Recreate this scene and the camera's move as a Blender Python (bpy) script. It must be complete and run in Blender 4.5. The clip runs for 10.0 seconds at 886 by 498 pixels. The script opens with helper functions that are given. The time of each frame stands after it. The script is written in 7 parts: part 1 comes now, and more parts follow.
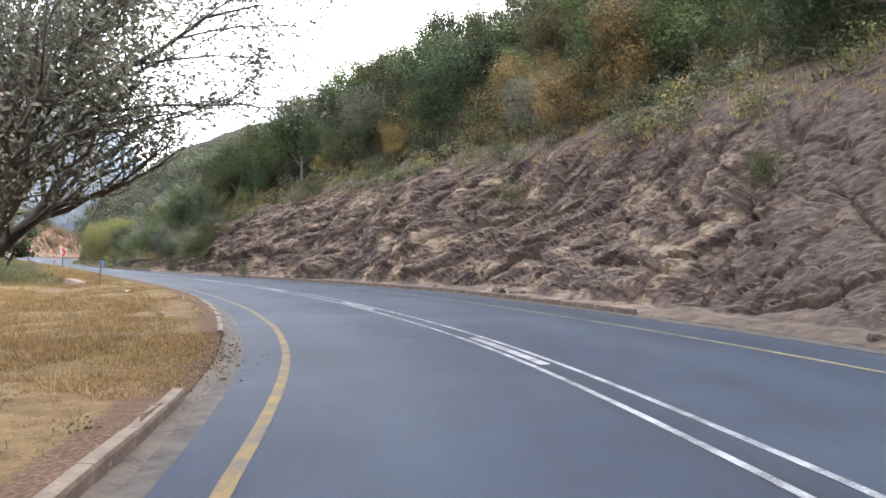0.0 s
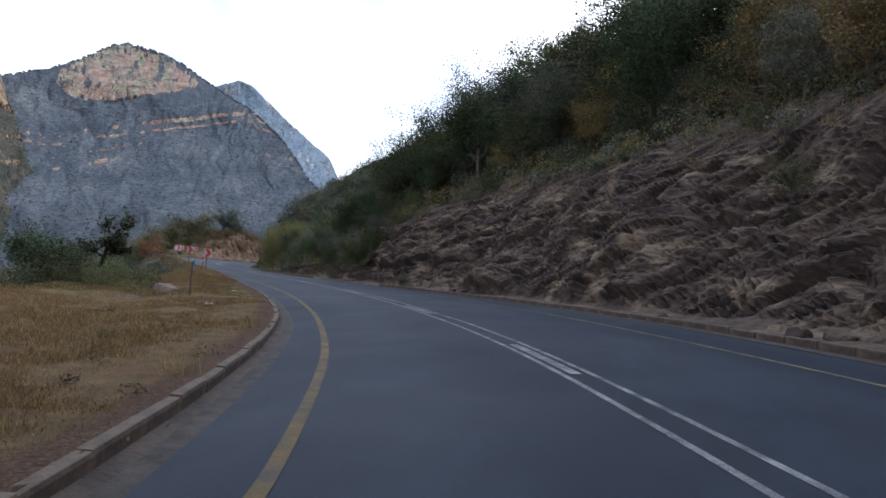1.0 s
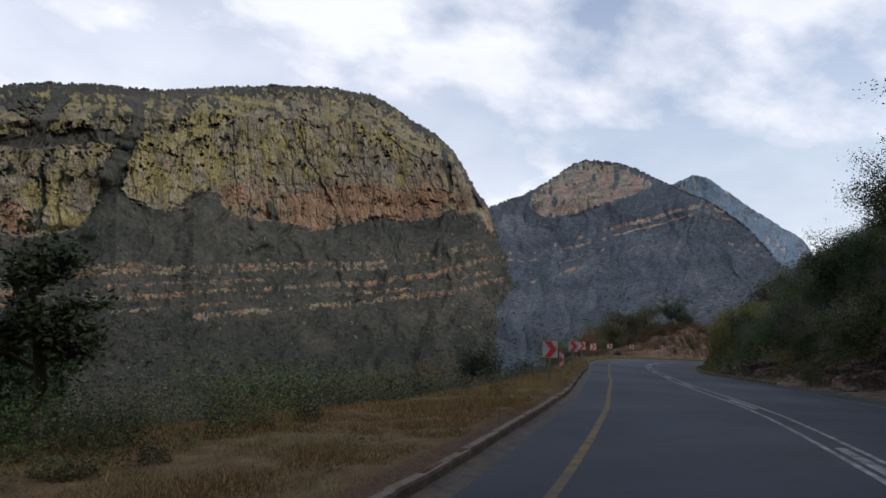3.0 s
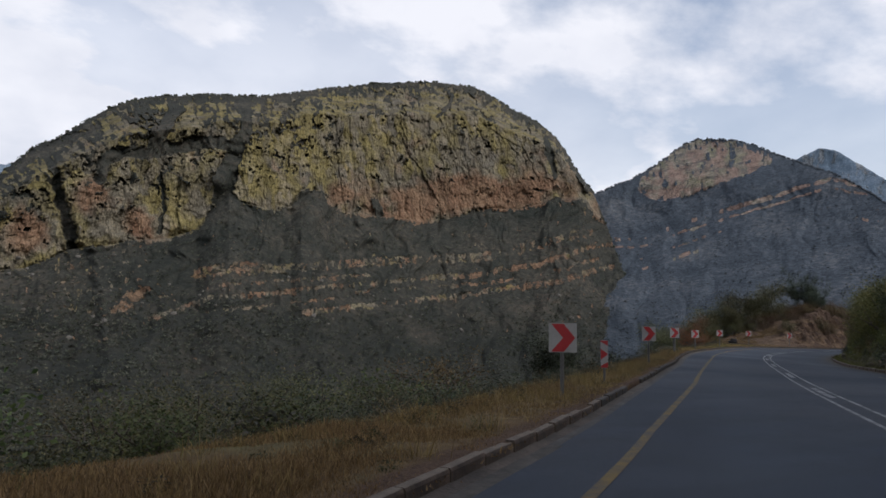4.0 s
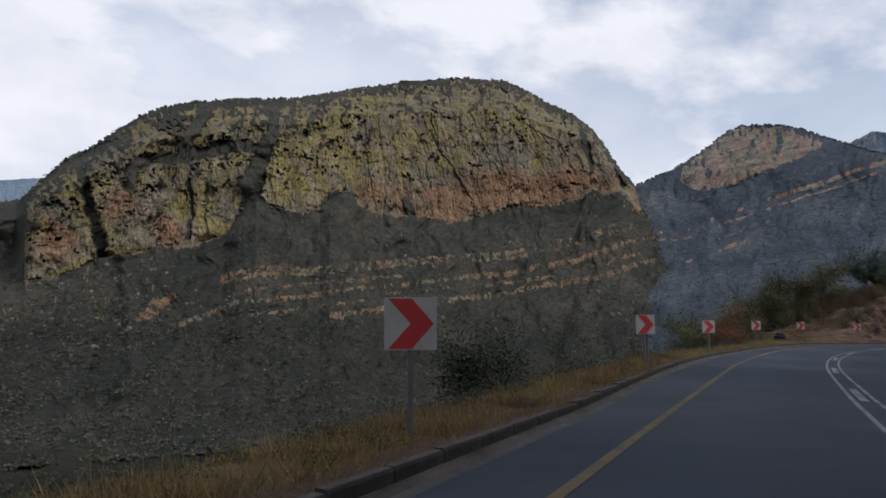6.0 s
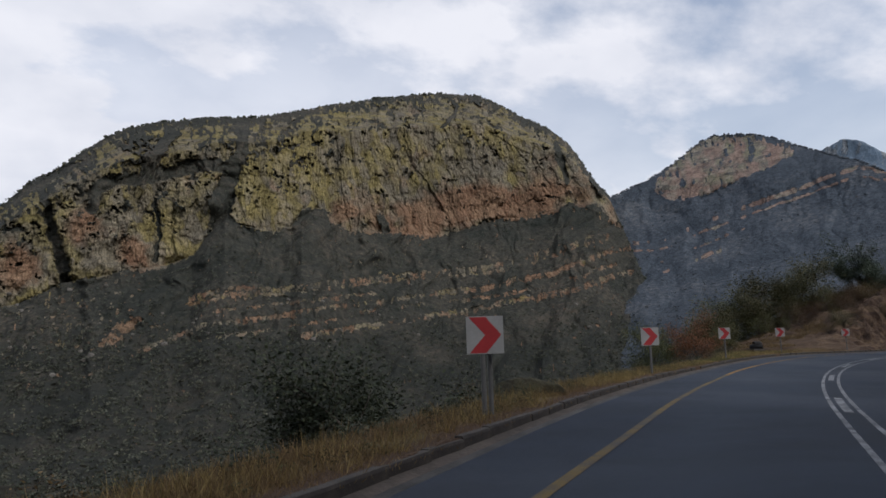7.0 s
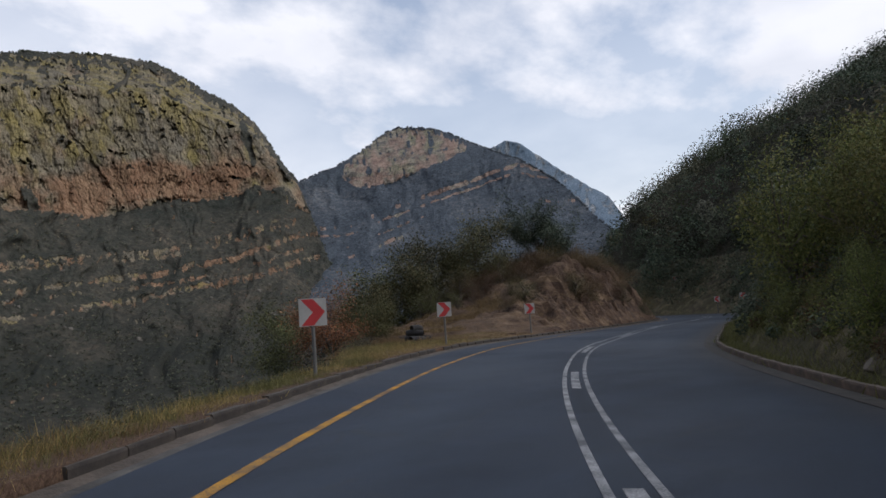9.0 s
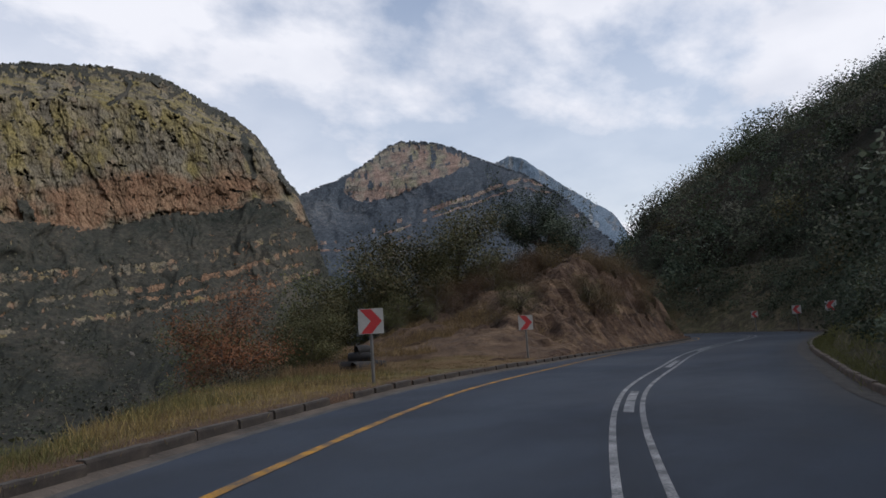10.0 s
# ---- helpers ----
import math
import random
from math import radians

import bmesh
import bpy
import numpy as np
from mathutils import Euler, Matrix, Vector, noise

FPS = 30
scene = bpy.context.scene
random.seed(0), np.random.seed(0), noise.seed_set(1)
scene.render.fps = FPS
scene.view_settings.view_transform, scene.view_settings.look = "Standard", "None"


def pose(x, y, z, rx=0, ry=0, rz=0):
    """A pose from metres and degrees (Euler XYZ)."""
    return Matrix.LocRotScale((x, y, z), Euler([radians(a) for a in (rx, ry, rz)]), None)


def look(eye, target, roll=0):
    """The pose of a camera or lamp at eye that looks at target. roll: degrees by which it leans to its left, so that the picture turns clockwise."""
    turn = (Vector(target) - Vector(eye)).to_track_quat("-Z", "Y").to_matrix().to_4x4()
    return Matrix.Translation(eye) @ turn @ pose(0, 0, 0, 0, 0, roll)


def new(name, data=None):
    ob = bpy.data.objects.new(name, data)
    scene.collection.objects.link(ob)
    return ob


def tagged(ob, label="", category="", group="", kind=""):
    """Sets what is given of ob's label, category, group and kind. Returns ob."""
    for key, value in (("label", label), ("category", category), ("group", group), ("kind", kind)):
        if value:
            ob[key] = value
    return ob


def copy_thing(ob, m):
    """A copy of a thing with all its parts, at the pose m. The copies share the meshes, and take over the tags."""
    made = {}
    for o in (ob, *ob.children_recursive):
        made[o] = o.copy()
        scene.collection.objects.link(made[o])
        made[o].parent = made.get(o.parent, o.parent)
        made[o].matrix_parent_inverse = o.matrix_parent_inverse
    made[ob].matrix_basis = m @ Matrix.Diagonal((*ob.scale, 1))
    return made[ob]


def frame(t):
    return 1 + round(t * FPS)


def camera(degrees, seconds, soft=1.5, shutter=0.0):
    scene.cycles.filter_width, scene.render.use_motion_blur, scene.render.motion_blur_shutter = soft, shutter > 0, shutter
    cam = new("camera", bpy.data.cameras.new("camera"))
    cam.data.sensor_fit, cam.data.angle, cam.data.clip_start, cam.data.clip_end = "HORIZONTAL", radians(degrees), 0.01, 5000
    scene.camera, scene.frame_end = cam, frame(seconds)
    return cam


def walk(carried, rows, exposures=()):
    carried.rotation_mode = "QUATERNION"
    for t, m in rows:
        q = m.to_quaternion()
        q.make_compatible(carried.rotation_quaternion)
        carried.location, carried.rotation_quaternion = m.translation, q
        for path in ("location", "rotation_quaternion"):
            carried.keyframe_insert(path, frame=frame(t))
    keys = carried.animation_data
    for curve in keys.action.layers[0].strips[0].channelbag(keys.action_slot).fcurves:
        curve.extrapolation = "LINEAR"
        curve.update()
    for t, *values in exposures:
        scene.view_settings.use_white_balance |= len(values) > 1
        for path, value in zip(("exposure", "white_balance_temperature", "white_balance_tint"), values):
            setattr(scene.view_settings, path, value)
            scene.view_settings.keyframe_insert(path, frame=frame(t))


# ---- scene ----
cam = camera(63.76, 10.0, soft=1.6, shutter=0.0)
PATH = [
    (0, pose(-0.000, 0.000, 1.419, 91.729, -2.868, 2.805)),
    (0.5, pose(-0.755, 5.767, 1.410, 91.729, -3.263, 9.225)),
    (1, pose(-2.038, 11.453, 1.385, 91.882, -4.848, 17.328)),
    (1.5, pose(-3.824, 17.141, 1.360, 91.770, -4.367, 26.271)),
    (2, pose(-6.256, 22.778, 1.375, 91.260, -2.247, 39.437)),
    (2.3, pose(-7.885, 26.005, 1.390, 92.220, -2.111, 43.791)),
    (2.5, pose(-8.965, 28.057, 1.400, 94.558, -1.356, 46.349)),
    (3, pose(-11.980, 33.024, 1.447, 97.479, -2.199, 53.991)),
    (4.5, pose(-22.334, 47.143, 1.424, 95.765, -0.589, 65.512)),
    (5, pose(-26.115, 51.708, 1.415, 95.430, -1.092, 67.296)),
    (6.5, pose(-37.788, 65.626, 1.404, 97.198, 0.782, 65.986)),
    (7, pose(-41.778, 70.287, 1.422, 97.973, 1.748, 65.021)),
    (7.5, pose(-46.006, 75.099, 1.440, 97.902, 3.485, 55.548)),
    (8, pose(-50.016, 79.901, 1.427, 97.841, 3.568, 45.882)),
    (8.5, pose(-54.043, 84.903, 1.430, 96.334, 4.182, 42.137)),
    (9, pose(-57.845, 90.088, 1.416, 95.691, 3.997, 40.633)),
    (9.5, pose(-61.422, 95.434, 1.392, 95.945, 3.812, 39.932)),
    (10, pose(-64.752, 100.945, 1.384, 96.998, 3.622, 40.853)),
]
EXPOSURE = [(0.0, 2.76, 6450, 12), (0.5, 2.05, 6250, 12), (1.0, 0.85, 5750, 12), (1.5, 0.40, 5700, 12), (2.4, 0.27, 5750, 12), (3.2, -0.16, 6000, 12), (7.0, -0.3, 6000, 12), (7.7, -0.42, 6000, 12), (8.2, -0.38, 6000, 12), (9.0, -0.14, 6000, 12), (10.0, -0.24, 6000, 12)]
walk(cam, PATH, EXPOSURE)

# ---- sky and sun ----
SUN_AZ, SUN_EL = radians(62), radians(36)   # azimuth clockwise from +y
world = bpy.data.worlds.new("sky")
scene.world = world
world.use_nodes = True


def build_sky():
    nt = world.node_tree
    nt.nodes.clear()
    out = nt.nodes.new("ShaderNodeOutputWorld")
    bg = nt.nodes.new("ShaderNodeBackground")
    sky = nt.nodes.new("ShaderNodeTexSky")
    sky.sky_type, sky.sun_disc = "NISHITA", False
    sky.sun_elevation, sky.sun_rotation = SUN_EL, SUN_AZ
    sky.dust_density, sky.air_density = 1.5, 1.2
    tc = nt.nodes.new("ShaderNodeTexCoord")
    sep = nt.nodes.new("ShaderNodeSeparateXYZ")
    nt.links.new(tc.outputs["Generated"], sep.inputs[0])
    # clouds lie on a flat layer high above: direction divided by its height
    def mth(op, a, b=None):
        n = nt.nodes.new("ShaderNodeMath")
        n.operation = op
        for i, v in enumerate((a, b)):
            if v is None:
                continue
            if isinstance(v, (int, float)):
                n.inputs[i].default_value = v
            else:
                nt.links.new(v, n.inputs[i])
        return n.outputs[0]
    h = mth("ADD", mth("MAXIMUM", sep.outputs["Z"], 0.0), 0.30)
    comb = nt.nodes.new("ShaderNodeCombineXYZ")
    nt.links.new(mth("DIVIDE", sep.outputs["X"], h), comb.inputs[0])
    nt.links.new(mth("DIVIDE", sep.outputs["Y"], h), comb.inputs[1])
    n1 = nt.nodes.new("ShaderNodeTexNoise")
    n1.inputs["Scale"].default_value, n1.inputs["Detail"].default_value, n1.inputs["Roughness"].default_value = 1.55, 12.0, 0.56
    n1.inputs["Distortion"].default_value = 0.0
    stretch = nt.nodes.new("ShaderNodeMapping")
    stretch.inputs["Rotation"].default_value, stretch.inputs["Scale"].default_value = (0, 0, radians(35)), (1.0, 0.78, 1.0)
    stretch.inputs["Location"].default_value = (3.1, 1.7, 0)
    nt.links.new(comb.outputs[0], stretch.inputs["Vector"])
    nt.links.new(stretch.outputs[0], n1.inputs["Vector"])
    n2 = nt.nodes.new("ShaderNodeTexNoise")
    n2.inputs["Scale"].default_value, n2.inputs["Detail"].default_value = 2.6, 6.0
    nt.links.new(comb.outputs[0], n2.inputs["Vector"])
    cover = nt.nodes.new("ShaderNodeValToRGB")
    cover.color_ramp.elements[0].position, cover.color_ramp.elements[1].position = 0.44, 0.54
    nt.links.new(n1.outputs["Fac"], cover.inputs[0])
    tone = nt.nodes.new("ShaderNodeValToRGB")
    tone.color_ramp.elements[0].position, tone.color_ramp.elements[0].color = 0.36, (5.9, 5.9, 6.1, 1)
    tone.color_ramp.elements[1].position, tone.color_ramp.elements[1].color = 0.58, (7.4, 7.2, 7.1, 1)
    nt.links.new(n2.outputs["Fac"], tone.inputs[0])
    mix = nt.nodes.new("ShaderNodeMix")
    mix.data_type = "RGBA"
    veil = mth("MULTIPLY", mth("SUBTRACT", 1.0, mth("MINIMUM", mth("MULTIPLY", mth("MAXIMUM", sep.outputs["Z"], 0.0), 2.1), 1.0)), 0.62)
    west = mth("MULTIPLY", mth("SUBTRACT", mth("ADD", mth("MULTIPLY", sep.outputs["X"], -0.99), mth("MULTIPLY", sep.outputs["Y"], 0.12)), 0.74), 1.9)     # a bank of cloud stands over the cliffs
    veil = mth("ADD", veil, mth("MAXIMUM", west, 0.0))
    nt.links.new(mth("MINIMUM", mth("ADD", mth("ADD", mth("MULTIPLY", cover.outputs["Color"], 0.64), 0.20), veil), 0.97), mix.inputs["Factor"])
    nt.links.new(sky.outputs[0], mix.inputs["A"])
    nt.links.new(tone.outputs["Color"], mix.inputs["B"])
    nt.links.new(mix.outputs["Result"], bg.inputs["Color"])
    bg.inputs["Strength"].default_value = 0.15
    nt.links.new(bg.outputs[0], out.inputs[0])


build_sky()
sun_data = bpy.data.lights.new("sun", "SUN")
sun_data.energy, sun_data.angle, sun_data.color = 2.2, radians(12), (1.0, 0.95, 0.88)
sun = new("sun", sun_data)
sun.matrix_world = look((0, 0, 300), (-300 * math.sin(SUN_AZ) * math.cos(SUN_EL), -300 * math.cos(SUN_AZ) * math.cos(SUN_EL), 300 - 300 * math.sin(SUN_EL)))


# ---- noise for shapes ----
def lattice(ix, iy, iz, seed):
    h = (ix.astype(np.int64) * 374761393 + iy.astype(np.int64) * 668265263 + iz.astype(np.int64) * 1274126177 + seed * 974634721) & 0xFFFFFFFF
    h = ((h ^ (h >> 13)) * 1103515245) & 0xFFFFFFFF
    h = ((h ^ (h >> 16)) * 2246822519) & 0xFFFFFFFF
    return ((h ^ (h >> 15)) & 0xFFFFFF) / float(0xFFFFFF)


def vnoise(x, y, z=0.0, seed=0):
    """Smooth value noise in -1..1 for arrays."""
    x, y, z = np.broadcast_arrays(np.asarray(x, float), np.asarray(y, float), np.asarray(z, float))
    ix, iy, iz = np.floor(x), np.floor(y), np.floor(z)
    fx, fy, fz = x - ix, y - iy, z - iz
    fx, fy, fz = (f * f * (3 - 2 * f) for f in (fx, fy, fz))
    ix, iy, iz = ix.astype(np.int64), iy.astype(np.int64), iz.astype(np.int64)
    r = 0
    for a, wa in ((0, 1 - fx), (1, fx)):
        for b, wb in ((0, 1 - fy), (1, fy)):
            for c, wc in ((0, 1 - fz), (1, fz)):
                r = r + wa * wb * wc * lattice(ix + a, iy + b, iz + c, seed)
    return r * 2 - 1


def fbm(x, y, z=0.0, octaves=4, seed=0, gain=0.5):
    x, y, z = np.asarray(x, float), np.asarray(y, float), np.asarray(z, float)
    r, a, n = 0, 1.0, 0
    for k in range(octaves):
        r = r + a * vnoise(x, y, z, seed + k)
        n += a
        x, y, z, a = x * 2.03, y * 2.03, z * 2.03, a * gain
    return r / n


def smooth(a, b, x):
    t = np.clip((np.asarray(x, float) - a) / (b - a), 0, 1)
    return t * t * (3 - 2 * t)


def flat_noise(x, y, octaves=3, seed=0, gain=0.5):
    """Plane value noise in -1..1, in octaves."""
    x, y = np.asarray(x, float), np.asarray(y, float)
    r, amp, n = 0, 1.0, 0
    for k in range(octaves):
        ix, iy = np.floor(x), np.floor(y)
        fx, fy = x - ix, y - iy
        fx, fy = fx * fx * (3 - 2 * fx), fy * fy * (3 - 2 * fy)
        ix, iy = ix.astype(np.int64), iy.astype(np.int64)
        zero = np.zeros(np.shape(ix), np.int64)
        v = ((lattice(ix, iy, zero, seed + k) * (1 - fx) + lattice(ix + 1, iy, zero, seed + k) * fx) * (1 - fy)
             + (lattice(ix, iy + 1, zero, seed + k) * (1 - fx) + lattice(ix + 1, iy + 1, zero, seed + k) * fx) * fy)
        r = r + amp * (v * 2 - 1)
        n += amp
        x, y, amp = x * 2.03 + 3.7, y * 2.03 + 1.9, amp * gain
    return r / n


def blocks(x, y, seed):
    """Irregular cells: distance to the seed, to the seam with the next cell, and a number for each cell."""
    ix, iy = np.floor(x).astype(np.int64), np.floor(y).astype(np.int64)
    zero = np.zeros(ix.shape, np.int64)
    f1, f2, who = np.full(ix.shape, 9.0), np.full(ix.shape, 9.0), np.zeros(ix.shape)
    for dx in (-1, 0, 1):
        for dy in (-1, 0, 1):
            cx, cy = ix + dx, iy + dy
            d = np.hypot(cx + lattice(cx, cy, zero, seed) - x, cy + lattice(cx, cy, zero, seed + 1) - y)
            nearer = d < f1
            f2 = np.where(nearer, f1, np.minimum(f2, d))
            who = np.where(nearer, lattice(cx, cy, zero, seed + 2), who)
            f1 = np.where(nearer, d, f1)
    return f1, f2 - f1, who


# ---- mesh helpers ----
def raw_mesh(name, verts, faces, material, soft=False):
    """A mesh from arrays of vertices and of faces that all have the same count of corners."""
    verts, faces = np.asarray(verts, np.float32), np.asarray(faces, np.int32)
    me = bpy.data.meshes.new(name)
    k = faces.shape[1]
    me.vertices.add(len(verts))
    me.vertices.foreach_set("co", verts.ravel())
    me.loops.add(faces.size)
    me.loops.foreach_set("vertex_index", faces.ravel())
    me.polygons.add(len(faces))
    me.polygons.foreach_set("loop_start", np.arange(0, faces.size, k, dtype=np.int32))
    me.polygons.foreach_set("loop_total", np.full(len(faces), k, np.int32))
    me.polygons.foreach_set("use_smooth", np.full(len(faces), soft, bool))
    me.update(calc_edges=True)
    me.validate()
    if material is not None:
        me.materials.append(material)
    return me


def grid_faces(nu, nv):
    i = np.arange(nu * nv).reshape(nu, nv)
    return np.stack([i[:-1, :-1], i[1:, :-1], i[1:, 1:], i[:-1, 1:]], -1).reshape(-1, 4)


def grid_mesh(name, P, material, soft=True, flip=False, attrs=None):
    nu, nv = P.shape[:2]
    f = grid_faces(nu, nv)
    me = raw_mesh(name, P.reshape(-1, 3), f[:, ::-1] if flip else f, material, soft)
    for key, val in (attrs or {}).items():
        at = me.attributes.new(key, "FLOAT", "POINT")
        at.data.foreach_set("value", np.asarray(val, np.float32).ravel())
    return me


def part(name, data, parent, label=""):
    ob = new(name, data)
    ob.parent = parent
    return tagged(ob, label) if label else ob


def bm_mesh(name, bm, material, soft=False):
    me = bpy.data.meshes.new(name)
    for f in bm.faces:
        f.smooth = soft
    bm.to_mesh(me)
    bm.free()
    me.materials.append(material)
    return me



# ---- materials ----
def material(name):
    m = bpy.data.materials.new(name)
    m.use_nodes = True
    nt = m.node_tree
    return m, nt, nt.nodes["Principled BSDF"]


class Nodes:
    """Short names for building node trees."""
    def __init__(self, nt):
        self.nt = nt

    def n(self, kind, **inputs):
        nd = self.nt.nodes.new(kind)
        for k, v in inputs.items():
            self.put(nd.inputs[k], v)
        return nd

    def put(self, sock, v):
        if hasattr(v, "is_output"):
            self.nt.links.new(v, sock)
        else:
            sock.default_value = v

    def noise(self, vec, scale, detail=4.0, rough=0.55, distort=0.0):
        return self.n("ShaderNodeTexNoise", Vector=vec, Scale=scale, Detail=detail, Roughness=rough, Distortion=distort).outputs["Fac"]

    def ramp(self, fac, stops):
        nd = self.n("ShaderNodeValToRGB", Fac=fac)
        els = nd.color_ramp.elements
        while len(els) < len(stops):
            els.new(0.5)
        for e, (p, c) in zip(els, stops):
            e.position = p
            e.color = (c, c, c, 1) if isinstance(c, (int, float)) else (*c, 1)
        return nd.outputs["Color"]

    def mix(self, fac, a, b, mode="MIX"):
        nd = self.nt.nodes.new("ShaderNodeMix")
        nd.data_type, nd.blend_type = "RGBA", mode
        self.put(nd.inputs["Factor"], fac)
        for s, v in (("A", a), ("B", b)):
            self.put(nd.inputs[s], v if hasattr(v, "is_output") else ((*v, 1) if len(v) == 3 else v))
        return nd.outputs["Result"]

    def math(self, op, a, b=0.0, clamp=False):
        nd = self.nt.nodes.new("ShaderNodeMath")
        nd.operation, nd.use_clamp = op, clamp
        self.put(nd.inputs[0], a)
        self.put(nd.inputs[1], b)
        return nd.outputs[0]

    def pos(self):
        return self.n("ShaderNodeNewGeometry").outputs["Position"]

    def scaled(self, vec, sx, sy, sz, rz=0.0, ry=0.0):
        nd = self.n("ShaderNodeMapping", Vector=vec)
        nd.inputs["Scale"].default_value = (sx, sy, sz)
        nd.inputs["Rotation"].default_value = (0, radians(ry), radians(rz))
        return nd.outputs[0]

    def attr(self, name):
        nd = self.nt.nodes.new("ShaderNodeAttribute")
        nd.attribute_name = name
        return nd.outputs["Fac"]

    def bump(self, height, strength, dist):
        return self.n("ShaderNodeBump", Height=height, Strength=strength, Distance=dist).outputs["Normal"]


def plain(name, col, rough=0.6, metal=0.0, spot=0.12, scale=6.0, bump=0.0):
    """Paint, metal or stone with blotches at two scales."""
    m, nt, b = material(name)
    N = Nodes(nt)
    p = N.n("ShaderNodeTexCoord").outputs["Object"]
    f = N.math("ADD", N.math("MULTIPLY", N.noise(p, scale), 0.7), N.math("MULTIPLY", N.noise(p, scale * 9), 0.3))
    dark = tuple(c * (1 - 2.2 * spot) for c in col)
    lite = tuple(min(1, c * (1 + 1.2 * spot)) for c in col)
    nt.links.new(N.ramp(f, [(0.3, dark), (0.7, lite)]), b.inputs["Base Color"])
    b.inputs["Roughness"].default_value, b.inputs["Metallic"].default_value = rough, metal
    if bump:
        nt.links.new(N.bump(N.noise(p, scale * 12), 0.6, bump), b.inputs["Normal"])
    return m


def asphalt_material():
    m, nt, b = material("asphalt")
    N = Nodes(nt)
    p = N.pos()
    big = N.noise(p, 0.12, 4)
    mid = N.noise(p, 1.3, 5)
    grain = N.noise(p, 60, 3)
    lane = N.attr("wear")
    base = N.ramp(mid, [(0.3, (0.01088, 0.01648, 0.02664)), (0.7, (0.01637, 0.02416, 0.03921))])
    base = N.mix(N.math("MULTIPLY", big, 0.5), base, (0.01983, 0.02814, 0.04312))
    base = N.mix(N.math("MULTIPLY", lane, 0.55), base, (0.02814, 0.03865, 0.05538))
    streaks = N.noise(N.scaled(p, 1.0, 0.18, 1.0, rz=-38), 1.1, 5, 0.6)
    base = N.mix(1.0, base, N.ramp(streaks, [(0.3, 0.82), (0.7, 1.20)]), "MULTIPLY")
    speck = N.ramp(grain, [(0.35, 0.70), (0.75, 1.32)])
    base = N.mix(1.0, base, speck, "MULTIPLY")
    base = N.mix(N.math("MULTIPLY", N.attr("tar"), N.ramp(N.noise(p, 0.5, 4), [(0.35, 0.25), (0.6, 0.7)])), base, (0.008528, 0.01176, 0.01774))
    stain = N.ramp(N.noise(N.scaled(p, 1.0, 0.35, 1.0, rz=-38), 0.45, 5, 0.65), [(0.50, 0.0), (0.66, 0.45)])
    base = N.mix(stain, base, (0.0307, 0.04116, 0.05765))
    base = N.mix(N.math("MULTIPLY", N.attr("dust"), N.ramp(mid, [(0.3, 0.35), (0.7, 0.9)])), base, (0.04435, 0.04214, 0.03991))
    # thin sealed cracks
    crack = N.n("ShaderNodeTexVoronoi", Vector=N.mix(0.12, p, N.n("ShaderNodeTexNoise", Vector=p, Scale=1.5).outputs["Color"], "LINEAR_LIGHT"), Scale=0.35)
    crack.feature = "DISTANCE_TO_EDGE"
    c = N.math("MULTIPLY", N.math("LESS_THAN", crack.outputs["Distance"], 0.006), N.math("GREATER_THAN", N.noise(p, 0.2, 2), 0.56))
    base = N.mix(N.math("MULTIPLY", c, 0.6), base, (0.02303, 0.027, 0.03293))
    nt.links.new(base, b.inputs["Base Color"])
    nt.links.new(N.ramp(big, [(0.3, 0.62), (0.75, 0.80)]), b.inputs["Roughness"])
    nt.links.new(N.bump(N.math("ADD", grain, N.math("MULTIPLY", N.noise(p, 200, 2), 0.6)), 0.55, 0.006), b.inputs["Normal"])
    b.inputs["Specular IOR Level"].default_value = 0.18
    return m


def paint_material(name, col):
    m, nt, b = material(name)
    N = Nodes(nt)
    p = N.pos()
    worn = N.ramp(N.math("ADD", N.math("MULTIPLY", N.noise(p, 55, 3), 0.45), N.math("MULTIPLY", N.noise(p, 2.2, 5), 0.6)), [(0.42, 1.0), (0.62, 0.12)])
    nt.links.new(N.mix(worn, (0.045, 0.048, 0.055), N.ramp(N.noise(p, 5, 4), [(0.3, tuple(c * 0.8 for c in col)), (0.7, col)])), b.inputs["Base Color"])
    b.inputs["Roughness"].default_value = 0.7
    b.inputs["Specular IOR Level"].default_value = 0.12
    nt.links.new(N.bump(N.noise(p, 90, 2), 0.4, 0.004), b.inputs["Normal"])
    return m


